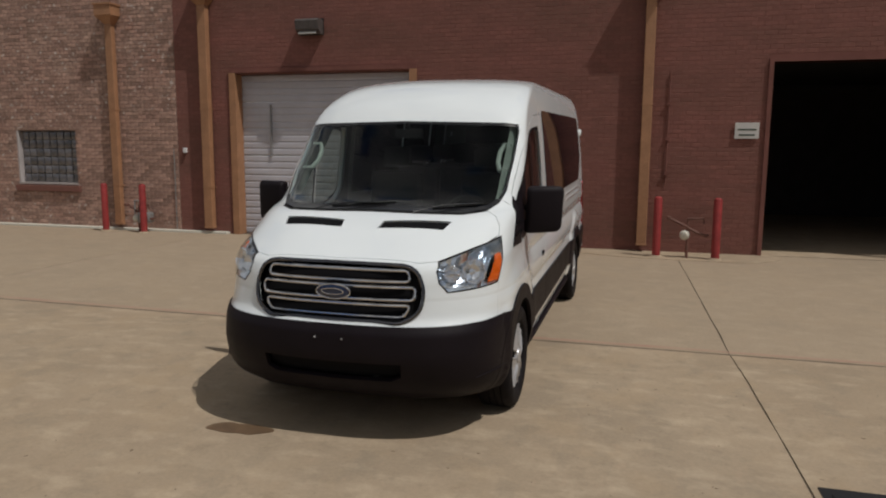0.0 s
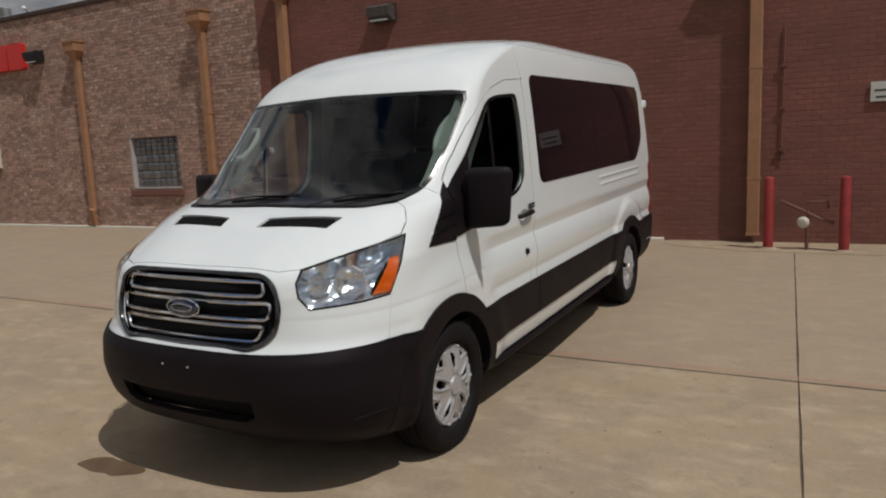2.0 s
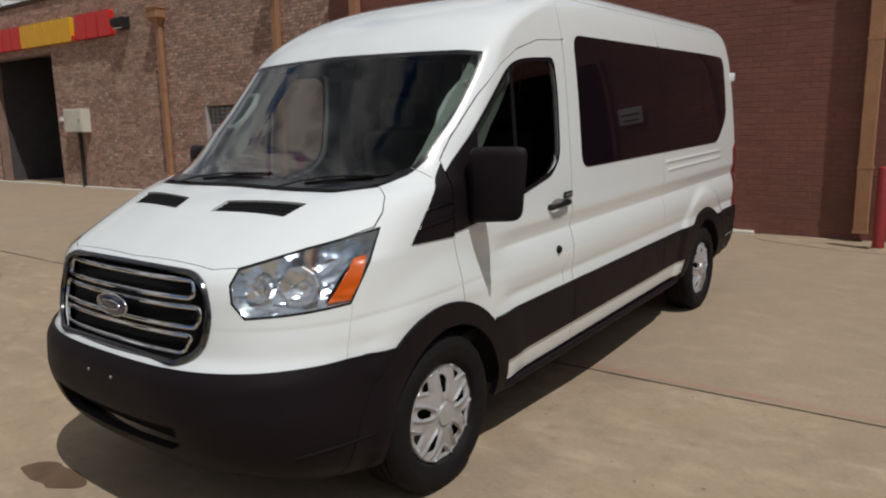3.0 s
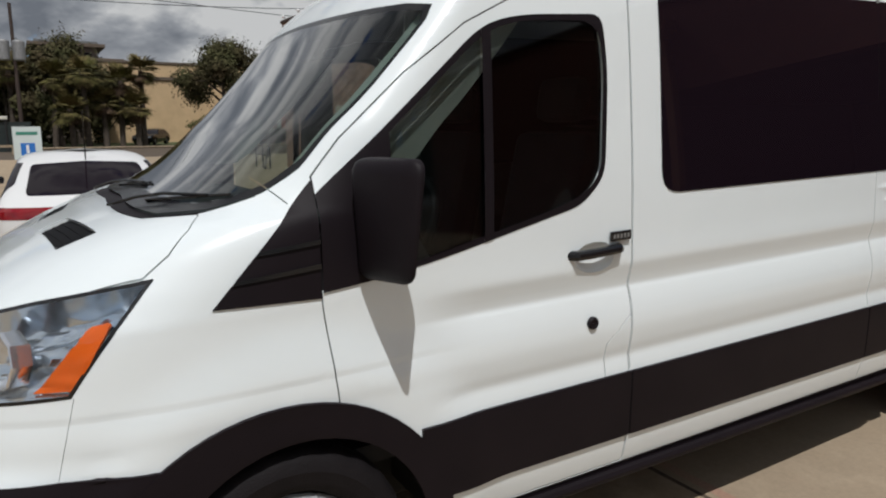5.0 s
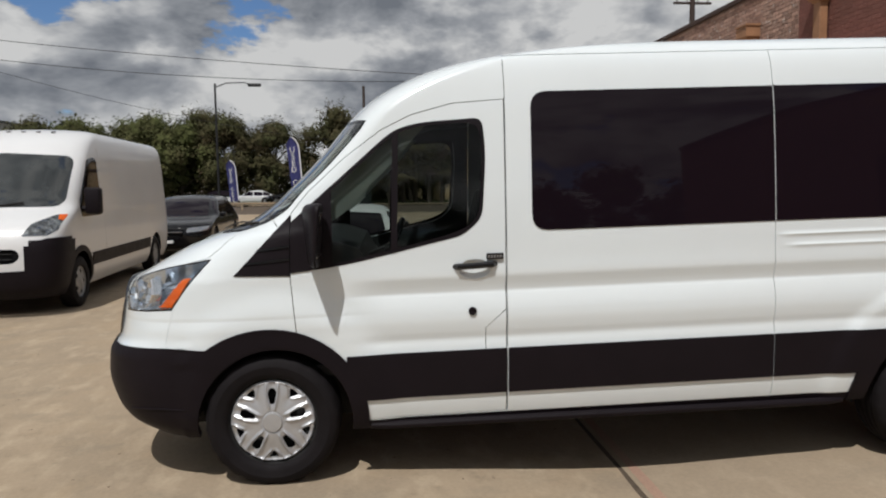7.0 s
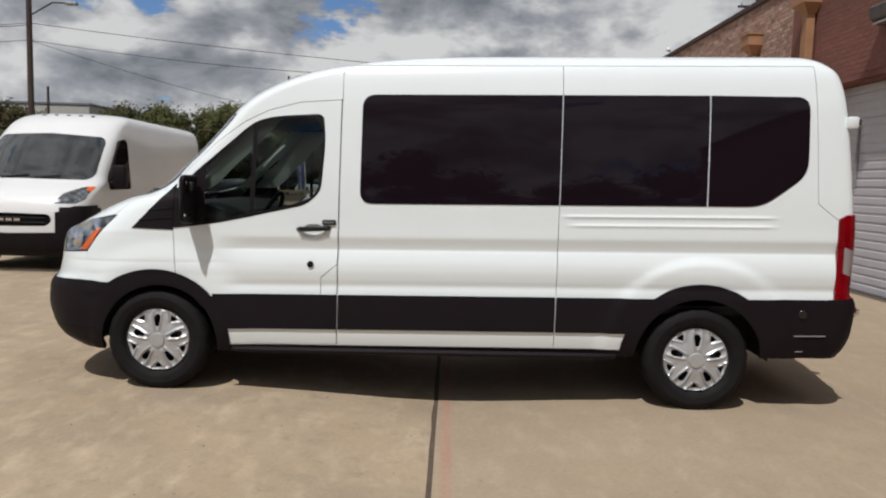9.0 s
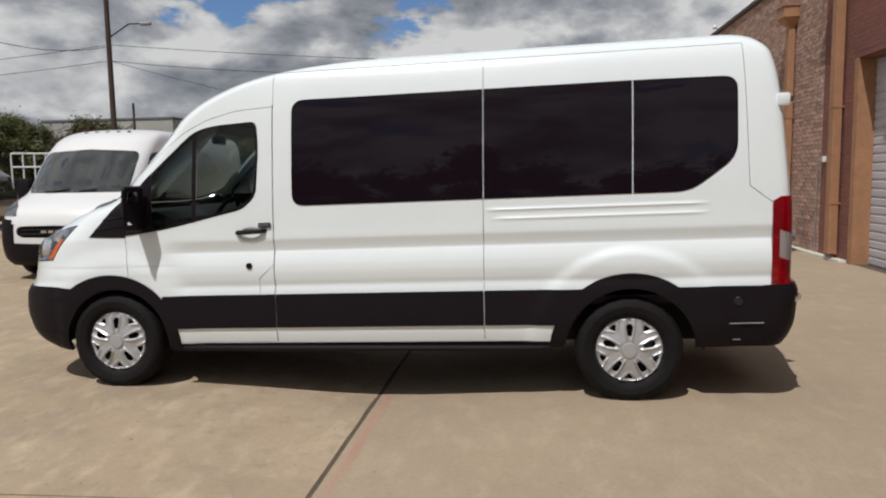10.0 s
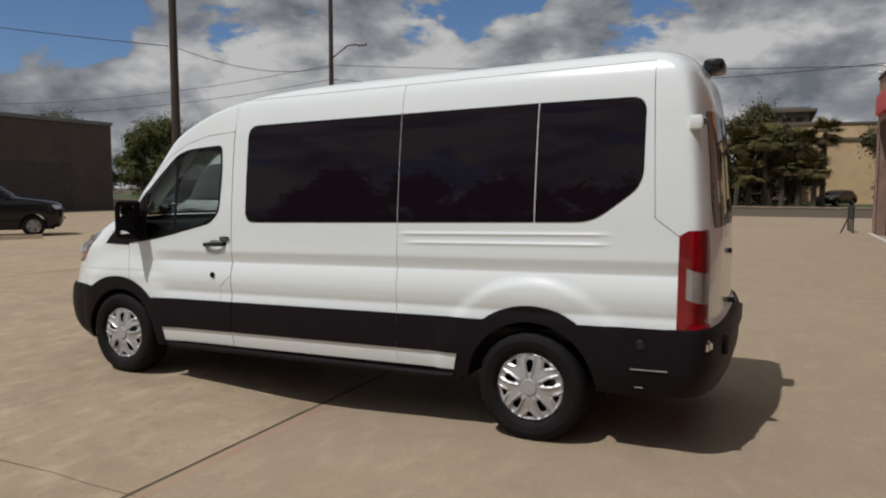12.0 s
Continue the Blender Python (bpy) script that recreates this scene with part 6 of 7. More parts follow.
def cargo_van(m):
    v = thing("cargo_van", "white high-roof cargo van with black bumper parked on concrete", "van", m)
    Fz = smooth_curve([0.25, 0.36, 0.60, 0.85, 1.0, 1.12, 1.22, 1.30, 1.36, 1.60, 1.90, 2.10, 2.28, 2.40, 2.47, 2.52], [-0.83, -0.92, -0.95, -0.94, -0.90, -0.82, -0.66, -0.48, -0.34, -0.12, 0.14, 0.33, 0.55, 0.80, 1.10, 1.6])
    Rz = smooth_curve([0.25, 0.5, 2.0, 2.4, 2.52], [5.00, 5.05, 5.03, 4.99, 4.9])
    Hz = smooth_curve([0.25, 0.40, 0.80, 1.20, 1.60, 2.05, 2.25, 2.36, 2.43, 2.475, 2.505, 2.52], [0.90, 0.97, 1.0, 0.99, 0.965, 0.935, 0.910, 0.875, 0.81, 0.68, 0.42, 0.0])
    Bz = smooth_curve([0.25, 0.9, 1.3, 1.9, 2.52], [0.50, 0.55, 0.55, 0.42, 0.5])
    Pz = smooth_curve([0.25, 1.0, 1.6, 2.52], [3.4, 3.2, 2.8, 2.6])
    sk = shell(sorted({round(z, 3) for z in list(np.arange(0.25, 2.44, 0.05)) + [2.44, 2.46, 2.48, 2.495, 2.507, 2.515, 2.52]}), Fz, Rz, Hz, Bz, Pz, lambda z: 0.10, ns=44, nf=22)
    F = lambda: [f for f in sk.faces if f.normal.x > 0.3]
    for y in (0.0, 4.04):
        bmesh.ops.delete(sk, geom=carve(sk, ellipse(y, 0.34, 0.42, 0.42, 32), AY, AZ, where=F()), context="FACES")
    ahead = lambda: [f for f in sk.faces if f.calc_center_median().y < -0.30]
    half_sides(take(sk, carve(sk, [(0.66, 0.0), (1.2, 0.0), (1.2, 1.0), (0.86, 0.985), (0.74, 0.94), (0.66, 0.70)], AX, AZ, where=ahead())), "bumper_corner", PLASTIC, v, "black bumper corner", out=0.02)
    half_sides(take(sk, carve(sk, [(-0.92, 0.0), (-0.38, 0.0), (-0.38, 0.66), (-0.34, 0.90), (-0.46, 0.985), (-0.92, 0.96)], AY, AZ, where=[f for f in sk.faces if f.normal.x > 0.25 and f.calc_center_median().x > 0.6])), "bumper_side", PLASTIC, v, "black bumper end by the wheel", out=0.016)
    nose = take(sk, carve(sk, [(-0.02, 0.0), (0.67, 0.0), (0.67, 0.60), (-0.02, 0.58)], AX, AZ, where=ahead()))
    part("front_bumper", whole(thick(push(nose, 0.02), 0.03)), PLASTIC, v, "black front bumper", True)
    gr = take(sk, carve(sk, rounded([(-0.02, 0.68), (0.52, 0.69), (0.60, 0.77), (0.55, 0.865), (-0.02, 0.875)], [0.001, 0.05, 0.05, 0.05, 0.001], 4), AX, AZ, where=ahead()))
    part("grille", whole(push(gr, -0.03)), DARKMESH, v, "black slot grille", True)
    for k in range(2):
        a, b = (0.735, 0.745) if k == 0 else (0.805, 0.815)
        part("grille_bar", new_box(-0.50, 0.50, -0.925, -0.905, a, b, bevel=0.003), STEELDARK, v, "dark grille bar")
    for k in range(3):
        part("grille_mark", new_box(-0.16 + 0.115 * k, -0.07 + 0.115 * k, -0.945, -0.925, 0.755, 0.80, bevel=0.006), CHROME, v, "chrome mark bar")
    half_sides(take(sk, carve(sk, [(0.45, 0.52), (3.6, 0.52), (3.6, 0.70), (0.45, 0.70)], AY, AZ, where=F())), "side_moulding", PLASTIC, v, "dark side moulding", out=0.012)
    half_sides(take(sk, carve(sk, ellipse(0.0, 0.34, 0.50, 0.50, 32), AY, AZ, where=F())), "arch_moulding", PLASTIC, v, "dark arch moulding", out=0.012)
    half_sides(take(sk, carve(sk, rounded([(0.12, 1.22), (0.95, 1.22), (0.98, 1.30), (0.96, 2.02), (0.85, 2.06), (0.58, 2.02), (0.10, 1.40)], 0.06, 3), AY, AZ, where=F())), "door_window", TINTED, v, "dark door window")
    lamp = take(sk, carve(sk, rounded([(0.60, 1.02), (0.86, 1.02), (0.94, 1.08), (0.955, 1.27), (0.86, 1.27), (0.67, 1.17)], 0.02, 3), AX, AZ, where=[f for f in sk.faces if f.normal.y < -0.05 and f.calc_center_median().y < 0.2]))
    ind = take(lamp, carve(lamp, [(0.80, 1.40), (0.81, 1.245), (0.90, 1.215), (0.93, 1.13), (1.1, 1.10), (1.1, 1.4)], AX, AZ))
    half_sides(lamp, "headlamp", material("smoked_lamp_glass", (0.40, 0.42, 0.43), rough=0.14, metal=0.8, vary=0.9, scale=14), v, "grey swept headlamp")
    half_sides(ind, "indicator", AMBER, v, "amber lamp corner")
    ws = take(sk, carve(sk, rounded([(-0.02, 1.37), (0.80, 1.37), (0.86, 1.45), (0.84, 1.98), (0.78, 2.06), (-0.02, 2.10)], [0.001, 0.06, 0.05, 0.05, 0.05, 0.001], 3), AX, AZ, where=[f for f in sk.faces if f.normal.y < -0.2 and f.calc_center_median().y < 0.9]))
    part("windscreen", whole(push(ws, 0.003)), material("dim_windscreen", (0.045, 0.050, 0.050), rough=0.05, coat=1.0, vary=0.5, scale=1.5), v, "dark windscreen", True)
    bmesh.ops.delete(sk, geom=carve(sk, [(1.06, 0.5), (1.066, 0.5), (1.066, 2.2), (1.06, 2.2)], AY, AZ, where=F()), context="FACES")
    part("body", whole(sk), PAINT2, v, "white painted body", True)
    part("underbody", new_box(-0.80, 0.80, -0.6, 4.9, 0.24, 0.5), DARK, v, "black underbody")
    for sx in (1, -1):
        for y in (0.0, 4.04):
            small_wheel(v, 0.985, y, 0.345, sx)
        bm = bmesh.new()
        a, b = sorted((sx * 1.03, sx * 1.24))
        box(bm, a, b, 0.10, 0.26, 1.25, 1.62, bevel=0.04)
        mir = part("door_mirror", bm, PLASTIC, v, "tall black door mirror", True)
        part("mirror_arm", tube(bmesh.new(), [(sx * 0.95, 0.18, 1.33), (sx * 1.06, 0.18, 1.33)], 0.04, 8), PLASTIC, mir)
        bm = bmesh.new()
        tube(bm, [(sx * (0.05 if sx > 0 else 0.45), -0.33, 1.385), (sx * (0.42 if sx > 0 else 0.05), -0.28, 1.43)], 0.012, 6)
        part("wiper", bm, GLOSSBLACK, v, "black wiper")
    for k in range(5):
        part("roof_light", new_box(-0.42 + 0.2 * k, -0.37 + 0.2 * k, 0.86, 0.93, 2.40, 2.445, bevel=0.01), GALV, v, "small roof marker")
    return v


def family_car(name, label, m, paint, zk=1.0, yk=1.0, boot=0.0, cover=GALV, antenna=False, group=""):
    """A road car: nose, cabin and tail from level outlines."""
    v = thing(name, label, "car", m, group=group)
    Z = [0.24, 0.40, 0.66, 0.84, 0.96, 1.02, 1.07, 1.12, 1.30, 1.50, 1.62, 1.70, 1.74]
    zs = [z * zk for z in Z]
    Fz = smooth_curve(zs, [yk * y for y in (-0.80, -0.91, -0.93, -0.90, -0.78, -0.52, -0.10, 0.32, 0.62, 0.98, 1.25, 1.6, 2.0)])
    Rz = smooth_curve(zs, [yk * y - boot * max(0, z - 0.95) for y, z in zip((3.60, 3.70, 3.74, 3.73, 3.72, 3.70, 3.68, 3.66, 3.54, 3.38, 3.24, 3.08, 2.8), Z)])
    Hz = smooth_curve(zs, [0.80, 0.89, 0.925, 0.925, 0.915, 0.90, 0.885, 0.865, 0.80, 0.725, 0.66, 0.50, 0.0])
    Bz = smooth_curve([zs[0], zs[4], zs[7], zs[-1]], [0.55, 0.62, 0.45, 0.45])
    sk = shell(sorted({round(z, 3) for z in list(np.arange(zs[0], zs[-2], 0.045)) + [zs[-2], zs[-2] + 0.014, zs[-2] + 0.026, zs[-2] + 0.034, zs[-1]]}), Fz, Rz, Hz, Bz, lambda z: 2.7, lambda z: 0.30, ns=40, nf=18)
    F = lambda: [f for f in sk.faces if f.normal.x > 0.3]
    wb = 2.78 * yk
    for y in (0.0, wb):
        bmesh.ops.delete(sk, geom=carve(sk, ellipse(y, 0.34, 0.40, 0.40, 28), AY, AZ, where=F()), context="FACES")
    z0, z1 = 1.10 * zk, 1.56 * zk
    for ya, yb, yc, yd in ((0.62, 1.62, 1.62, 1.10), (1.68, 2.52, 2.46, 1.68), (2.58, 3.25, 2.95, 2.52)):
        half_sides(take(sk, carve(sk, rounded([(ya * yk, z0), (yb * yk, z0), (yc * yk, z1), (yd * yk, z1)], 0.04, 2), AY, AZ, where=F())), "side_window", TINTED, v, "dark side window")
    ws = take(sk, carve(sk, [(-0.02, 1.12 * zk), (0.66, 1.12 * zk), (0.56, 1.60 * zk), (-0.02, 1.63 * zk)], AX, AZ, where=[f for f in sk.faces if f.normal.y < -0.2 and f.calc_center_median().y < 1.6 * yk]))
    part("windscreen", whole(push(ws, 0.004)), TINTED, v, "dark windscreen", True)
    rw = take(sk, carve(sk, rounded([(-0.02, 1.14 * zk), (0.64, 1.14 * zk), (0.56, 1.54 * zk), (-0.02, 1.58 * zk)], [0.001, 0.05, 0.05, 0.001], 3), AX, AZ, where=[f for f in sk.faces if f.normal.y > 0.2 and f.calc_center_median().y > 2.6 * yk]))
    part("rear_window", whole(push(rw, 0.004)), TINTED, v, "dark rear window", True)
    front = [f for f in sk.faces if f.normal.y < -0.1 and f.calc_center_median().y < 0]
    half_sides(take(sk, carve(sk, rounded([(0.42, 0.74 * zk), (0.86, 0.78 * zk), (0.88, 0.90 * zk), (0.46, 0.86 * zk)], 0.03, 2), AX, AZ, where=front)), "headlamp", material("clear_lamp_unit", (0.45, 0.46, 0.48), rough=0.1, metal=0.8), v, "clear headlamp")
    gr = take(sk, carve(sk, rounded([(-0.02, 0.62 * zk), (0.36, 0.64 * zk), (0.38, 0.84 * zk), (-0.02, 0.86 * zk)], [0.001, 0.03, 0.03, 0.001], 2), AX, AZ, where=[f for f in sk.faces if f.normal.y < -0.1 and f.calc_center_median().y < 0]))
    part("grille", whole(push(gr, -0.01)), DARKMESH, v, "dark grille", True)
    part("grille_bar", new_box(-0.36, 0.36, -0.955 * yk, -0.925 * yk, 0.745 * zk, 0.775 * zk, bevel=0.006), CHROME, v, "chrome grille bar")
    part("number_plate", new_box(-0.16, 0.16, -0.965 * yk, -0.94 * yk, 0.46 * zk, 0.54 * zk, bevel=0.004), WHITEPLAIN, v, "blank pale number plate")
    half_sides(take(sk, carve(sk, [(3.38 * yk, 0.84 * zk), (4.2 * yk, 0.84 * zk), (4.2 * yk, 0.98 * zk), (3.46 * yk, 1.0 * zk)], AY, AZ, where=[f for f in sk.faces if f.calc_center_median().x > 0.40 and f.calc_center_median().y > 3.2 * yk])), "tail_lamp", RED, v, "red tail lamp")
    part("body", whole(sk), paint, v, "glossy painted body", True)
    part("underbody", new_box(-0.72, 0.72, -0.6, 3.5 * yk, 0.22, 0.5), DARK, v, "black underbody")
    for sx in (1, -1):
        for y in (0.0, wb):
            small_wheel(v, 0.905, y, 0.345, sx, cover=cover)
        a, b = sorted((sx * 0.90, sx * 1.06))
        part("door_mirror", new_box(a, b, 0.62 * yk, 0.72 * yk, 1.10 * zk, 1.23 * zk, bevel=0.03), GLOSSBLACK, v, "dark door mirror", True)
        half = [(sx * 0.915, y, 0.86 * zk) for y in (1.45 * yk, 2.40 * yk)]
        for x, y, z in half:
            a, b = sorted((x, x + sx * 0.03))
            part("door_handle", new_box(a, b, y - 0.09, y + 0.09, z - 0.012, z + 0.012, bevel=0.005), paint, v)
    if antenna:
        part("antenna", tube(bmesh.new(), [(0, 2.75 * yk, 1.60 * zk), (0, 2.95 * yk, 1.60 * zk + 0.55)], 0.008, 6), GLOSSBLACK, v, "thin black antenna")
    return v


cargo_van(pose(-6.80, 0.42, 0, 0, 0, 93))
suv = family_car("sport_utility_car", "glossy black sport utility car parked on concrete", pose(-13.9, 0.75, 0, 0, 0, 92), BLACKPAINT, zk=0.82, group="parked cars")
tall = family_car("sport_utility_car", "tall black sport utility car parked across the yard", pose(-16.6, -10.5, 0, 0, 0, 118), BLACKPAINT, zk=1.14, group="parked cars")
copy_thing(tall, pose(-11.73, -12.56, 0, 0, 0, 237))
hatch = family_car("hatchback_car", "white hatchback car with dark glass and red tail lamps", pose(-10.7, 5.0, 0, 0, 0, -91), PAINT2, zk=0.76, yk=0.94, boot=0.75, antenna=True)
for k, (x, y, a) in enumerate(((-62, -3.5, 10), (-62, -7.0, 8), (-63, -10.5, 12), (-62, 1.5, 10), (-64, -18, 0), (-66, 14.0, 60), (-60, -24, 90))):
    src = hatch if k in (1, 3) else suv
    copy_thing(src, pose(x, y, 0.05, 0, 0, a))

# concrete wheel stops
for x, y, a in ((-13.6, -7.2, 28), (-11.9, -8.6, 28), (-10.0, -11.2, 60), (-15.2, -5.6, 28)):
    w = thing("wheel_stop", "worn concrete wheel stop on the yard", "wheel stop", pose(x, y, 0, 0, 0, a), group="wheel stops")
    bm = bmesh.new()
    prism(bm, [(-0.09, 0), (0.09, 0), (0.06, 0.13), (-0.06, 0.13)], -0.9, 0.9, Matrix.Rotation(radians(90), 4, "X"))
    part("block", bm, CONCRETE, w)

# ---- poles, cables, street lamp ----


def utility_pole(x, y, h, r=0.16, arm=None, cans=0, lean=0.0, big=1.0):
    p = thing("utility_pole", "dark weathered wooden utility pole", "pole", pose(x, y, 0, 0, lean, 0), group="utility poles")
    part("shaft", tube(bmesh.new(), [(0, 0, -0.2), (0, 0, h * 0.5), (0, 0, h)], r, 12, r_end=r * 0.72), POLEWOOD, p, smooth=True)
    if arm:
        part("cross_arm", new_box(-0.06, 0.06, -1.1, 1.1, h - 0.55, h - 0.43, bevel=0.01), POLEWOOD, p)
        for yy in (-0.9, -0.3, 0.3, 0.9):
            part("insulator", new_box(-0.035, 0.035, yy - 0.035, yy + 0.035, h - 0.43, h - 0.28, bevel=0.012), GALV, p)
    for k in range(cans):
        bm = bmesh.new()
        lathe(bm, [(big * r0, big * z0) for r0, z0 in ((0.001, 0.95), (0.22, 0.9), (0.26, 0.85), (0.26, 0.05), (0.22, 0.0), (0.001, 0.0))], 18, pose(0.1 * big * 3, big * (-0.42 + 0.62 * k), h - 2.7 - 0.8 * big, 0, -90, 0))
        part("transformer", bm, GALV, p, "pale grey pole transformer can", True)
    return p


P1, P2, P4 = (-38.5, -18.7), (-23.5, -18.1), (-36.0, 23.5)
utility_pole(*P1, 15.2, 0.20)
utility_pole(*P2, 13.8, 0.24)
utility_pole(*P4, 12.2, 0.20, arm=True, cans=3)
utility_pole(-57.5, 4.7, 10.05, 0.15, cans=2, big=1.5)
utility_pole(-36.0, -60.0, 12.5, 0.18, arm=True)
utility_pole(-60, -30.0, 9.0, 0.15)


def cable(a, b, sag, name="overhead_cable", r=0.019):
    c = thing(name, "thin black overhead cable slung between poles", "cable", group="overhead cables")
    a, b = Vector(a), Vector(b)
    part("strand", tube(bmesh.new(), [a.lerp(b, t) - Vector((0, 0, 4 * sag * t * (1 - t))) for t in [k / 24 for k in range(25)]], r, 6), CABLE, c)


for z0, z1, z2, s in ((10.2, 7.15, 9.3, 0.45), (9.2, 8.2, 8.4, 1.2)):
    cable((*P1, z0), (*P4, z1), s)
    cable((-36.0, -60.0, z2), (*P1, z0), 0.95)
cable((*P2, 8.75), (*P1, 10.1), 0.75)
cable((-8.0, -42.0, 12.0), (*P2, 8.75), 0.3)
cable((*P1, 9.2), (-62, 5.0, 5.6), 0.9, r=0.014)
arm = thing("street_lamp", "dark steel street lamp with a long curved arm", "street lamp")
part("post", tube(bmesh.new(), [(-56, -7.2, 0), (-56, -7.2, 10.0)], 0.11, 10, r_end=0.08), STEELDARK, arm)
part("arm", tube(bmesh.new(), [(-56, -7.2, 9.7), (-56, -6.3, 10.05), (-56, -4.9, 10.1), (-56, -4.2, 9.9)], 0.05, 8), STEELDARK, arm)
bm = bmesh.new()
box(bm, -56.18, -55.82, -4.6, -3.55, 9.78, 10.02, bevel=0.06)
part("lamp_head", bm, STEELDARK, arm)
arm = thing("street_lamp", "dark steel street lamp bracket on the pole", "street lamp")
part("arm", tube(bmesh.new(), [(P1[0], P1[1], 10.6), (P1[0] + 0.3, P1[1] + 1.6, 11.35), (P1[0] + 0.5, P1[1] + 2.6, 11.3)], 0.045, 8), STEELDARK, arm)
part("lamp_head", new_box(P1[0] + 0.35, P1[0] + 0.65, P1[1] + 2.5, P1[1] + 3.2, 11.18, 11.36, bevel=0.05), GALV, arm)

# ---- feather flags ----


def feather_flag(x, y, mast, text, lean=0.0, h=None):
    h = h or mast
    f = thing("feather_flag", "tall blue feather flag with white upright lettering", "flag", pose(x, y, 0, 0, -lean, 82), group="feather flags")
    bm = bmesh.new()
    path = [(0.0, 0, 0), (0.0, 0, mast * 0.75), (-0.03, 0, mast * 0.9), (-0.18, 0, mast * 0.98), (-0.42, 0, mast)]
    tube(bm, path, 0.025, 8)
    part("mast", bm, STEELDARK, f)
    bm = bmesh.new()
    rows = []
    for k in range(25):
        t = k / 24
        z = 0.55 + (h - 0.58) * t
        right = -0.02 - (0.40 * ((t - 0.78) / 0.22) ** 2 if t > 0.78 else 0)
        left = -0.80 + 0.12 * (1 - t) + (0.30 * max(0, t - 0.9) / 0.1)
        rows.append([bm.verts.new((right + (left - right) * u / 6, 0.05 * math.sin(5 * t + u * 0.9), z)) for u in range(7)])
    for a, b in zip(rows, rows[1:]):
        for u in range(6):
            bm.faces.new((a[u], a[u + 1], b[u + 1], b[u]))
    part("sail", thick(bm, 0.006), BLUECLOTH, f, "blue fabric sail", True)
    bm = bmesh.new()
    tube(bm, [(0.0, 0.0, 0.55), (0.0, 0.0, 0.55 + (h - 0.58) * 0.78), (-0.05, 0.0, h * 0.90), (-0.20, 0.0, h * 0.96), (-0.40, 0.0, h - 0.03)], 0.045, 8)
    part("hem", bm, WHITEPLAIN, f, "white mast sleeve")
    n = len(text)
    for k, ch in enumerate(text):
        if ch == " ":
            continue
        cu = bpy.data.curves.new("letter", "FONT")
        cu.body, cu.size, cu.align_x, cu.extrude = ch, (h - 1.0) / n * 1.15, "CENTER", 0.004
        tmp = bpy.data.objects.new("letter", cu)
        scene.collection.objects.link(tmp)
        dg = bpy.context.evaluated_depsgraph_get()
        me = bpy.data.meshes.new_from_object(tmp.evaluated_get(dg))
        bpy.data.objects.remove(tmp)
        me.materials.clear()
        me.materials.append(WHITEPLAIN)
        for sgn in (1, -1):
            o = new("letter", me)
            o.parent = f
            o.matrix_basis = Matrix.Translation((-0.42, -0.07 * sgn, h - 0.75 - (h - 1.1) * (k + 0.6) / n)) @ Matrix.Rotation(radians(90), 4, "X") if sgn > 0 else Matrix.Translation((-0.42, 0.07, h - 0.75 - (h - 1.1) * (k + 0.6) / n)) @ Matrix.Rotation(radians(180), 4, "Z") @ Matrix.Rotation(radians(90), 4, "X")


feather_flag(-42.5, 1.0, 4.85, "USED CARS", 4.0)
feather_flag(-56.0, -5.6, 5.0, "USED CARS", 4.0, 3.9)

# ---- far buildings ----


def block_house(name, label, x0, x1, y0, y1, h, mat, cornice=None, face="x", openings=()):
    b = thing(name, label, "building")
    part("wall", new_box(x0, x1, y0, y1, 0, h), mat, b)
    part("roof", new_box(x0 - 0.1, x1 + 0.1, y0 - 0.1, y1 + 0.1, h, h + 0.25, bevel=0.03), ROOFGREY if cornice is None else cornice, b)
    if cornice is not None:
        part("cornice", new_box(x0 - 0.14, x1 + 0.14, y0 - 0.14, y1 + 0.14, h * 0.80, h * 0.84, bevel=0.02), cornice, b)
    for p0, p1, z0, z1, mt in openings:
        w = part("window", new_box(x1 - 0.02, x1 + 0.06, p0, p1, z0, z1), mt, b) if face == "x" else part("window", new_box(p0, p1, y1 - 0.02, y1 + 0.06, z0, z1), mt, b)
    return b


BROWNTRIM = material("brown_cornice", (0.125, 0.095, 0.072), rough=0.9, vary=0.2)
block_house("commercial_building", "tan stucco commercial building across the street", -92, -76, 11.0, 62.0, 7.8, STUCCO, BROWNTRIM, openings=[(32 + 7 * k, 34.5 + 7 * k, 0.0, 2.4, TINTED) for k in range(4)])
part_tower = block_house("entrance_tower", "terracotta stucco entrance tower with white pilasters", -70, -64, 22.5, 28.5, 6.2, STUCCO_RED, BROWNTRIM)
for y in (23.2, 25.5, 27.8):
    part("pilaster", new_box(-64.02, -63.85, y - 0.18, y + 0.18, 0, 5.0, bevel=0.02), CREAM, part_tower, "white pilaster")
block_house("warehouse", "dark grey-brown windowless warehouse", -31.7, 5.0, -75, -32.8, 5.9, GREYBLOCK, openings=[(-28.5, -23.5, 0, 3.2, material("dark_steel_shutter", (0.052, 0.043, 0.040), rough=0.8, vary=0.2))], face="y")
block_house("store_building", "pale flat-roofed store building far behind the vans", -96, -74, -50, -33.5, 8.7, material("pale_concrete_panel", (0.42, 0.40, 0.37), rough=0.9, vary=0.2, scale=0.5), openings=[(-47 + 4 * k, -45 + 4 * k, 0.5, 3, TINTED) for k in range(3)])
block_house("office_tower", "grey-brown flat building behind the trees", -104, -91, 7.0, 13.2, 11.0, material("grey_brown_render", (0.16, 0.13, 0.11), rough=0.9, vary=0.2), openings=[(7.6 + 1.4 * k, 8.4 + 1.4 * k, 9.0, 10.0, TINTED) for k in range(4)])
tower = bpy.data.objects["office_tower"]
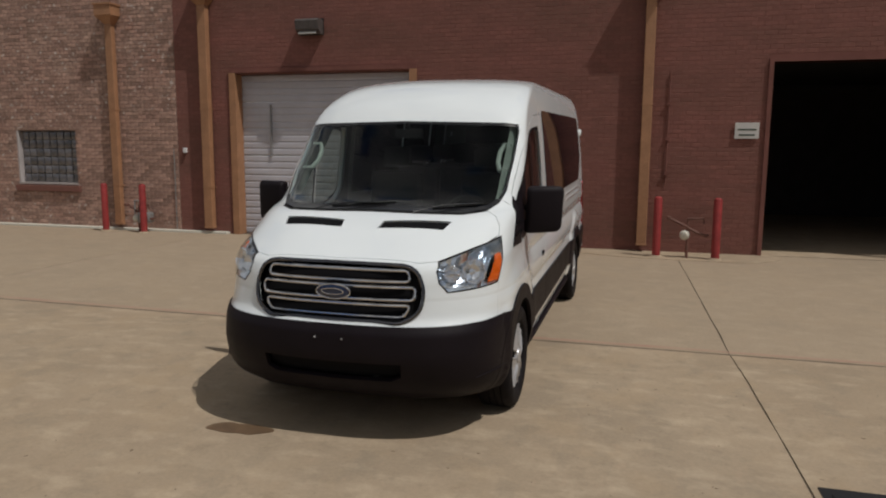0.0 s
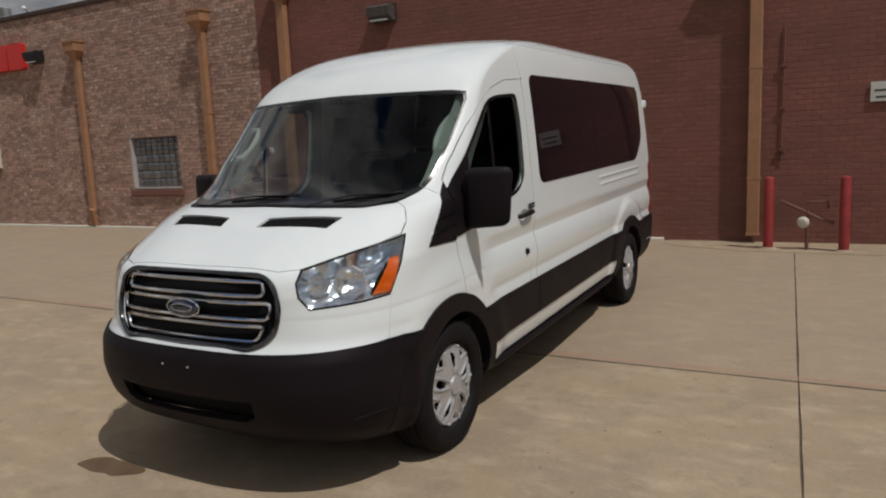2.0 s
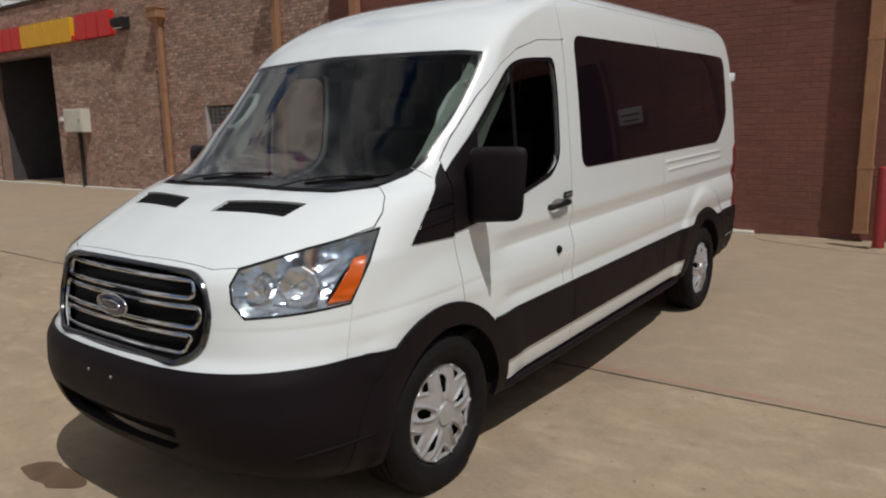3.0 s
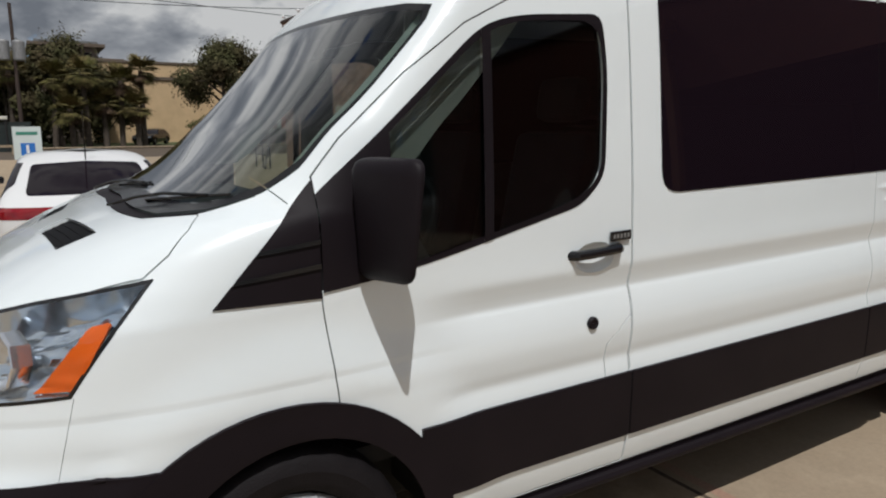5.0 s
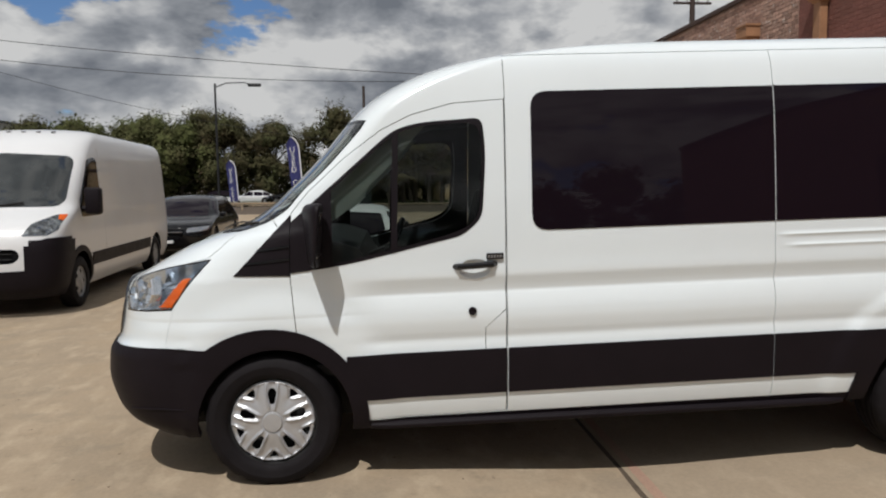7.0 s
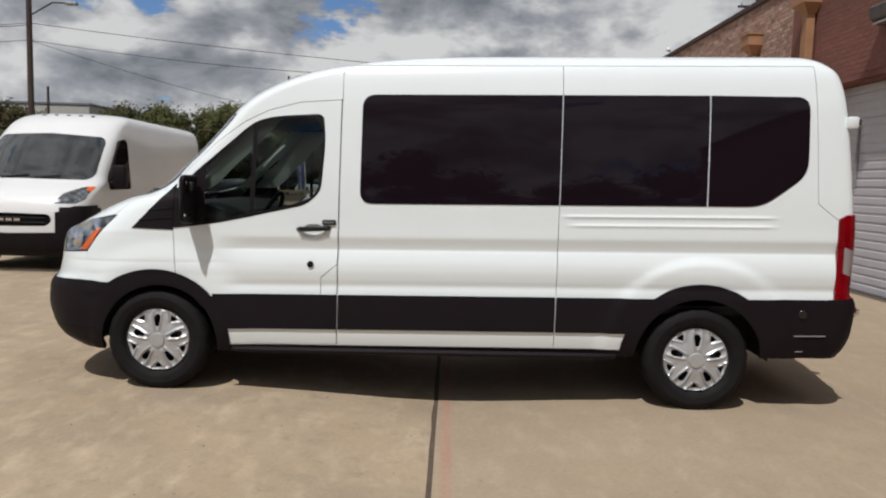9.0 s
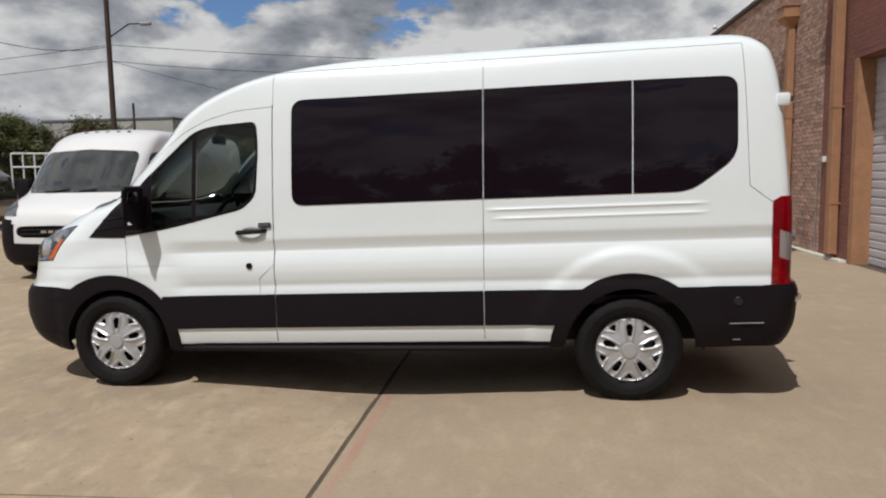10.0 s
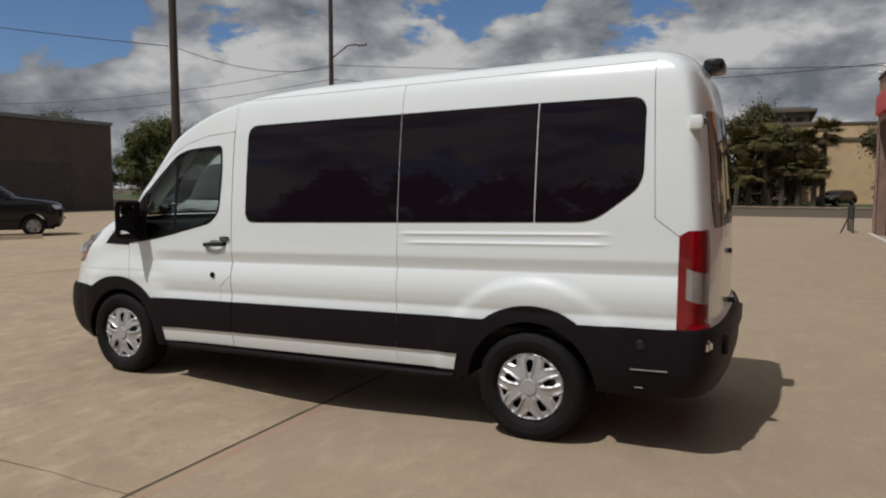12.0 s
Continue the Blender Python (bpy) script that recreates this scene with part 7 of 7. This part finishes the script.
part("eave", new_box(-104.6, -90.2, 6.2, 14.0, 10.55, 10.95, bevel=0.05), BROWNTRIM, tower, "deep brown flat eave")
part("lower_roof", new_box(-91.0, -88.0, 9.5, 15.6, 8.9, 9.2, bevel=0.05), BROWNTRIM, tower, "lower brown flat roof")
cot = thing("cottage", "small grey gabled cottage with a white porch", "house")
part("wall", new_box(-50, -45.5, -40.5, -36, 0, 2.2), material("slate_blue_siding", (0.13, 0.15, 0.17), rough=0.9, vary=0.2), cot)
bm = bmesh.new()
prism(bm, [(-40.8, 2.1), (-35.7, 2.1), (-38.25, 3.6)], -50.4, -45.1, Matrix(((0, 0, 1, 0), (1, 0, 0, 0), (0, 1, 0, 0), (0, 0, 0, 1))))
part("roof", bm, ROOFGREY, cot, "grey shingle roof")
for y in (-40.2, -38.3, -36.4):
    part("porch_post", new_box(-45.35, -45.2, y, y + 0.15, 0, 2.1), WHITEPLAIN, cot)
part("window", new_box(-45.52, -45.45, -39.3, -38.5, 0.8, 1.7), WHITEPLAIN, cot)
port = thing("carport_frame", "white open carport frame beside the grey cottage", "carport")
ends = Vector((-52.6, -33.0, 0)), Vector((-50.4, -35.6, 0))
for k in range(5):
    q = ends[0].lerp(ends[1], k / 4)
    part("post", tube(bmesh.new(), [q, q + Vector((0, 0, 4.05))], 0.07, 8), WHITEPLAIN, port)
for z in (2.9, 4.05):
    part("beam", tube(bmesh.new(), [ends[0] + Vector((0, 0, z)), ends[1] + Vector((0, 0, z))], 0.08, 8), WHITEPLAIN, port)
kiosk = thing("bus_shelter", "low open shelter with a white flat roof by the street", "shelter")
part("wall", new_box(-55.5, -53.5, 0.2, 5.2, 0, 1.95), material("dark_shelter_glass", (0.03, 0.04, 0.04), rough=0.25, vary=0.3), kiosk)
part("roof", new_box(-55.7, -53.3, 1.2, 3.9, 2.10, 2.32, bevel=0.03), CREAM, kiosk, "white flat roof")
for y in (1.35, 3.75):
    part("post", new_box(-53.48, -53.38, y - 0.05, y + 0.05, 0, 2.10), STEELDARK, kiosk)
psign = thing("parking_sign", "white accessible-parking sign with a blue square on a post", "sign", pose(-12.0, 4.43, 0))
part("post", tube(bmesh.new(), [(-0.03, 0, 0), (-0.03, 0, 1.56)], 0.022, 8), GALV, psign, "grey steel post")
part("panel", new_box(-0.006, 0.004, -0.20, 0.20, 1.08, 1.60, bevel=0.002), material("pale_sign_sheet", (0.62, 0.68, 0.66), rough=0.45, vary=0.08), psign, "pale painted sign panel")
part("blue_square", new_box(0.004, 0.008, -0.10, 0.10, 1.14, 1.34), material("bright_blue_sheet", (0.03, 0.16, 0.50), rough=0.4), psign, "blue square")
part("symbol_bar", new_box(0.008, 0.011, -0.025, 0.015, 1.18, 1.31), WHITEPLAIN, psign, "white symbol bar")
part("writing_bar", new_box(0.004, 0.008, -0.15, 0.15, 1.47, 1.52), material("green_sign_print", (0.05, 0.22, 0.16), rough=0.5), psign, "green lettering bar")
for y in (-0.9,):
    c = thing("traffic_cone", "orange traffic cone by the street", "cone", group="traffic cones")
    bm = bmesh.new()
    lathe(bm, [(0.03, 0.9), (0.20, 0.05), (0.26, 0.05), (0.26, 0.0)], 14, pose(-47, y, 0, 0, -90, 0))
    part("body", bm, ORANGE, c)
fence = thing("street_rail", "long pale low guard rail along the street", "fence")
part("bar", new_box(-48.1, -48.0, -40, 4.2, 0.42, 0.56, bevel=0.01), CONCRETE, fence)
for k in range(12):
    part("post", new_box(-48.08, -48.0, -40 + 4 * k, -39.88 + 4 * k, 0, 0.45), CONCRETE, fence)

# ---- trees ----


def leaves(gen, p, size, out=None):
    """Small four-sided leaf blades at the points p, turned at random or lying along the outside of their clump."""
    n = len(p)
    u = gen.normal(size=(n, 3)) * (1, 1, 0.6)
    u /= np.linalg.norm(u, axis=1)[:, None]
    facing = gen.normal(size=(n, 3)) if out is None else out + 0.30 * gen.normal(size=(n, 3))
    w = np.cross(facing, u)
    w /= np.linalg.norm(w, axis=1)[:, None]
    if out is not None:
        u = np.cross(w, facing)
        u /= np.linalg.norm(u, axis=1)[:, None]
    s = (size * gen.uniform(0.6, 1.3, n))[:, None]
    q = np.stack([p - u * s, p + w * s * 0.42, p + u * s, p - w * s * 0.42], axis=1).reshape(-1, 3)
    me = bpy.data.meshes.new("leaves")
    me.vertices.add(4 * n)
    me.vertices.foreach_set("co", q.ravel().astype(np.float32))
    me.loops.add(4 * n)
    me.loops.foreach_set("vertex_index", np.arange(4 * n, dtype=np.int32))
    me.polygons.add(n)
    me.polygons.foreach_set("loop_start", np.arange(0, 4 * n, 4, dtype=np.int32))
    me.update(calc_edges=True)
    return me


def tree(x, y, h, spread, leaf, seed, low=0.30, n=2600, size=0.34, name="tree", label="broad green street tree"):
    rg = random.Random(seed)
    t = thing(name, label, "tree", pose(x, y, 0, 0, 0, rg.uniform(0, 360)), group="street trees")
    bm = bmesh.new()
    trunk = [Vector((0.12 * math.sin(k * 1.3 + seed), 0.12 * math.cos(k * 1.7 + seed), h * 0.62 * k / 5)) for k in range(6)]
    tube(bm, trunk, 0.035 * h, 9, r_end=0.012 * h)
    tips = []
    for k in range(9):
        a, z = 2.4 * k + rg.uniform(-0.4, 0.4), h * (low + (0.62 - low) * k / 9)
        root = trunk[min(5, int(z / (h * 0.124)))].copy()
        root.z = z
        r = spread * rg.uniform(0.55, 0.95) * (1 - 0.35 * k / 9)
        tip = root + Vector((math.cos(a) * r, math.sin(a) * r, h * rg.uniform(0.10, 0.26)))
        tube(bm, [root, root.lerp(tip, 0.5) + Vector((0, 0, 0.06 * h)), tip], 0.012 * h, 6, r_end=0.003 * h)
        tips.append(tip)
    tips += [Vector((rg.uniform(-0.25, 0.25) * spread, rg.uniform(-0.25, 0.25) * spread, h * rg.uniform(0.72, 0.90))) for k in range(5)]
    part("trunk", bm, BARK, t, "grey-brown trunk and limbs", True)
    gen = np.random.default_rng(seed)
    centre = np.array([tuple(v) for v in tips])[np.arange(n) % len(tips)]
    d = gen.normal(size=(n, 3)) * (1, 1, 0.75)
    d /= np.linalg.norm(d, axis=1)[:, None]
    lump = 0.80 + 0.36 * np.sin(d[:, 0] * 7 + seed) * np.sin(d[:, 1] * 6 + 2 * seed) + 0.14 * np.sin(d[:, 2] * 13 + centre[:, 0] * 5)
    p = centre + d * (spread * (0.27 + 0.19 * ((np.arange(n) * 7) % 5) / 5) * lump * gen.random(n) ** 0.33)[:, None]
    p[:, 2] = np.maximum(p[:, 2], h * low * 0.75)
    me = leaves(gen, p, size, d + np.array((0.0, 0.0, 0.25)))
    me.materials.append(leaf)
    o = new("crown", me)
    o.parent = t
    tagged(o, "uneven leafy crown")
    return t


tree(-63.0, 20.2, 9.2, 4.5, LEAF2, 3, n=22000, size=0.15, low=0.36, label="round dark live oak on the street corner")
SPOTS = [(-66, 7.5, 9.4, 4.6), (-69, 1.5, 9.6, 4.8), (-67, 11.0, 6.8, 3.4), (-70, -4.5, 8.6, 4.6), (-68, -10.5, 8.9, 4.6), (-71, -16.0, 9.6, 5.0), (-67, -22.0, 8.2, 4.4), (-70, -28, 8.6, 4.4),
         (-62, -20, 7.6, 3.6), (-64, -14, 6.8, 3.4), (-72, -34, 6.6, 3.6), (-48, -46, 8.4, 4.2), (-57, -42, 8.0, 4.0), (-58, -33, 7.6, 4.0), (-42, -52, 8.8, 4.4), (-64, 3.8, 7.2, 3.4), (-73, 9.5, 7.4, 3.8), (-72, -42, 6.9, 3.8), (-72, -52, 9.6, 4.8), (-70, -60, 9.8, 4.8), (-64, -66, 9.6, 4.8), (-56, -70, 9.4, 4.6), (-76, -68, 10.4, 5.0), (-50, -62, 8.0, 4.2), (-66, -47, 8.0, 4.0), (-44, -66, 9.0, 4.4), (-65, -12.6, 8.4, 4.2), (-62, -15.8, 7.7, 3.8), (-66, -8.6, 8.5, 4.2), (-47, -41.2, 6.4, 3.3)]
for i, (x, y, h, s) in enumerate(SPOTS):
    tree(x, y, h, s, LEAF2 if i % 3 == 1 or (x < -63 and y > -5) else LEAF, 20 + i, n=17000, size=0.17, low=0.10)
for x, y in ((-63, 18.5), (-62, 20.5), (-71, 33), (-61, 30.0), (-40, 19.6)):
    tree(x, y, 2.6, 1.5, LEAF, int(x * -3 + y), n=1500, size=0.14, low=0.12, name="shrub", label="low bushy green shrub")
PALMLEAF = material("yellow_green_palm_fronds", (0.098, 0.098, 0.030), rough=0.85, spec=0.15, random_tint=0.35, island=True, second=(0.115, 0.082, 0.038), scale=0.8)
PALMDRY = material("dry_brown_palm_skirt", (0.105, 0.072, 0.048), rough=0.95, spec=0.1, random_tint=0.35, island=True)


def fan_palm(x, y, h, seed):
    rg = random.Random(seed)
    t = thing("fan_palm", "fan palm with yellow-green fronds and a dry brown skirt", "palm", pose(x, y, 0), group="fan palms by the street")
    lean = Vector((rg.uniform(-0.3, 0.3), rg.uniform(-0.3, 0.3), h))
    part("trunk", tube(bmesh.new(), [lean * (k / 6) + Vector((0, 0, 0)) for k in range(7)], 0.24, 9, r_end=0.17), BARK, t, "rough grey palm trunk", True)
    for name, mat, count, up0, up1, reach, label in (("crown", PALMLEAF, 44, -0.75, 1.35, 1.55, "fan-shaped green fronds"), ("skirt", PALMDRY, 26, -1.35, -0.55, 1.10, "hanging dead fronds")):
        bm = bmesh.new()
        for k in range(count):
            a, e = rg.uniform(0, 2 * math.pi), rg.uniform(up0, up1)
            way = Vector((math.cos(a) * math.cos(e), math.sin(a) * math.cos(e), math.sin(e)))
            side = way.cross(AZ).normalized()
            root = lean + way * 0.12
            span = reach * rg.uniform(0.7, 1.15)
            base = lean + way * span * 0.55 - Vector((0, 0, 0.06))
            bm.faces.new([bm.verts.new(p) for p in (root - side * 0.02, root + side * 0.02, base + side * 0.015, base - side * 0.015)])
            # the fan: narrow folded blades spread from the stalk's end
            for j in range(13):
                b = radians(-84 + 14 * j)
                d = way * math.cos(b) + side * math.sin(b)
                length = span * 0.62 * (0.72 + 0.28 * math.cos(b)) * rg.uniform(0.85, 1.1)
                tip = base + d * length - Vector((0, 0, length * 0.22))
                q = d.cross(way.cross(side)).normalized() * 0.055
                mid = base + d * length * 0.55
                bm.faces.new([bm.verts.new(p) for p in (base, mid + q, tip, mid - q)])
        part(name, bm, mat, t, label)
    return t


for k, (x, y, h) in enumerate(((-60.0, 9.1, 5.7), (-61.0, 11.6, 5.2), (-62.0, 13.4, 6.1), (-61.5, 6.9, 5.3), (-60.5, 10.4, 3.5), (-60.0, 12.7, 3.2), (-62.0, 4.2, 5.8), (-59.0, 8.0, 2.9), (-61.0, 29.0, 6.2))):
    fan_palm(x, y, h, 300 + k)
gen = np.random.default_rng(55)
p = np.column_stack([gen.uniform(-61.8, -60.2, 7000), gen.uniform(18.8, 25.5, 7000), gen.random(7000) ** 0.6 * 1.45])
me = leaves(gen, p, 0.10, np.column_stack([np.full(7000, 0.5), np.zeros(7000), np.full(7000, 0.8)]))
me.materials.append(LEAF2)
tagged(new("hedge", me), "low clipped dark green hedge by the oak", "hedge", kind="stuff")
gen = np.random.default_rng(91)
p = np.column_stack([gen.uniform(-77, -74, 60000), gen.uniform(-80, 12, 60000), np.zeros(60000)])
p[:, 2] = gen.random(60000) ** 0.8 * (4.6 + 0.9 * np.sin(p[:, 1] * 0.7) + 0.5 * np.sin(p[:, 1] * 1.9 + 1))
me = leaves(gen, p, 0.25)
me.materials.append(LEAF2)
tagged(new("hedge", me), "long dark green hedge behind the street trees", "hedge", kind="stuff")

# tree line across the far side of the yard, mirrored in the van's windows
rnd = random.Random(77)
for k in range(12):
    tree(47 + rnd.uniform(-3, 4), -32 + 6.6 * k + rnd.uniform(-1.5, 1.5), rnd.uniform(9.5, 14.0), rnd.uniform(4.8, 6.0), LEAF2 if k % 2 else LEAF, 400 + k, n=4500, size=0.40, low=0.06, label="green tree across the far side of the yard")

# ---- brickwork: pieces proud of their joints ----


def brick_list(xa, xb, openings):
    out = []
    rows = int((WALL_TOP - 0.01) / 0.0765)
    for r in range(rows):
        z0 = 0.006 + r * 0.0765
        x = xa + (0.0 if r % 2 else -0.105)
        while x < xb - 0.02:
            p, q = max(x, xa) + 0.005, min(x + 0.205, xb) - 0.005
            cuts = [(p, q)]
            for a, b, c, d in openings:
                if z0 + 0.066 > c and z0 < d:
                    cuts = [s for u, v in cuts for s in ((u, min(v, a)), (max(u, b), v)) if s[1] - s[0] > 0.02]
            out += [(u, v, z0, z0 + 0.0665) for u, v in cuts]
            x += 0.21
    return out


def brickwork(name, bricks, mat, parent, proud, rng, uneven=0.003):
    verts, faces = [], []
    for u, v, z0, z1 in bricks:
        y, yb, k, c = WALL_Y - proud + rng.uniform(-uneven, uneven), WALL_Y + 0.03, len(verts), 0.003
        verts += [(u, yb, z0), (v, yb, z0), (v, yb, z1), (u, yb, z1), (u, y + c, z0), (v, y + c, z0), (v, y + c, z1), (u, y + c, z1), (u + c, y, z0 + c), (v - c, y, z0 + c), (v - c, y, z1 - c), (u + c, y, z1 - c)]
        for i in range(4):
            j = (i + 1) % 4
            faces += [(k + i, k + j, k + 4 + j, k + 4 + i), (k + 4 + i, k + 4 + j, k + 8 + j, k + 8 + i)]
        faces.append((k + 8, k + 9, k + 10, k + 11))
    me = bpy.data.meshes.new(name)
    me.from_pydata(verts, [], faces)
    me.materials.append(mat)
    ob = new(name, me)
    ob.parent = parent
    return tagged(ob, kind="stuff")


rng = random.Random(7)
red = brick_list(SPLIT, 8.5, [(DOOR1[0] - 0.11, DOOR1[1] + 0.11, -1, DOOR1[2] + 0.1), (DOOR2[0] - 0.05, DOOR2[1] + 0.0, -1, DOOR2[2] + 0.06)])
brickwork("brickwork", red, BRICK_RED, wall_red, -0.0018, rng, 0.0008)
old = brick_list(CORNER, SPLIT, [(RECESS[0], RECESS[1], -1, RECESS[2]), (GB[0] - 0.01, GB[1] + 0.01, GB[2] - 0.01, GB[3])])
near = [b for b in old if b[0] > -11.6 and 0.45 < b[2] < 2.35 and b[1] - b[0] > 0.18][:300]
picked = set(near)
brickwork("brickwork", [b for b in old if b not in picked], BRICK, wall_old, 0.004, rng)
bm = bmesh.new()
box(bm, -0.0975, 0.0975, -0.004, 0.028, -0.033, 0.033)
bmesh.ops.bevel(bm, geom=[e for e in bm.edges if all(v.co.y < 0 for v in e.verts)], offset=0.004, segments=1, affect="EDGES")
brick_mesh = mesh_of(bm, "brick", BRICK_ONE)
for u, v, z0, z1 in near:
    o = new("brick", brick_mesh)
    o.parent = wall_old
    o.location = ((u + v) / 2, WALL_Y + rng.uniform(-0.003, 0.003), (z0 + z1) / 2)
    o.scale = ((v - u) / 0.195, 1, 1)
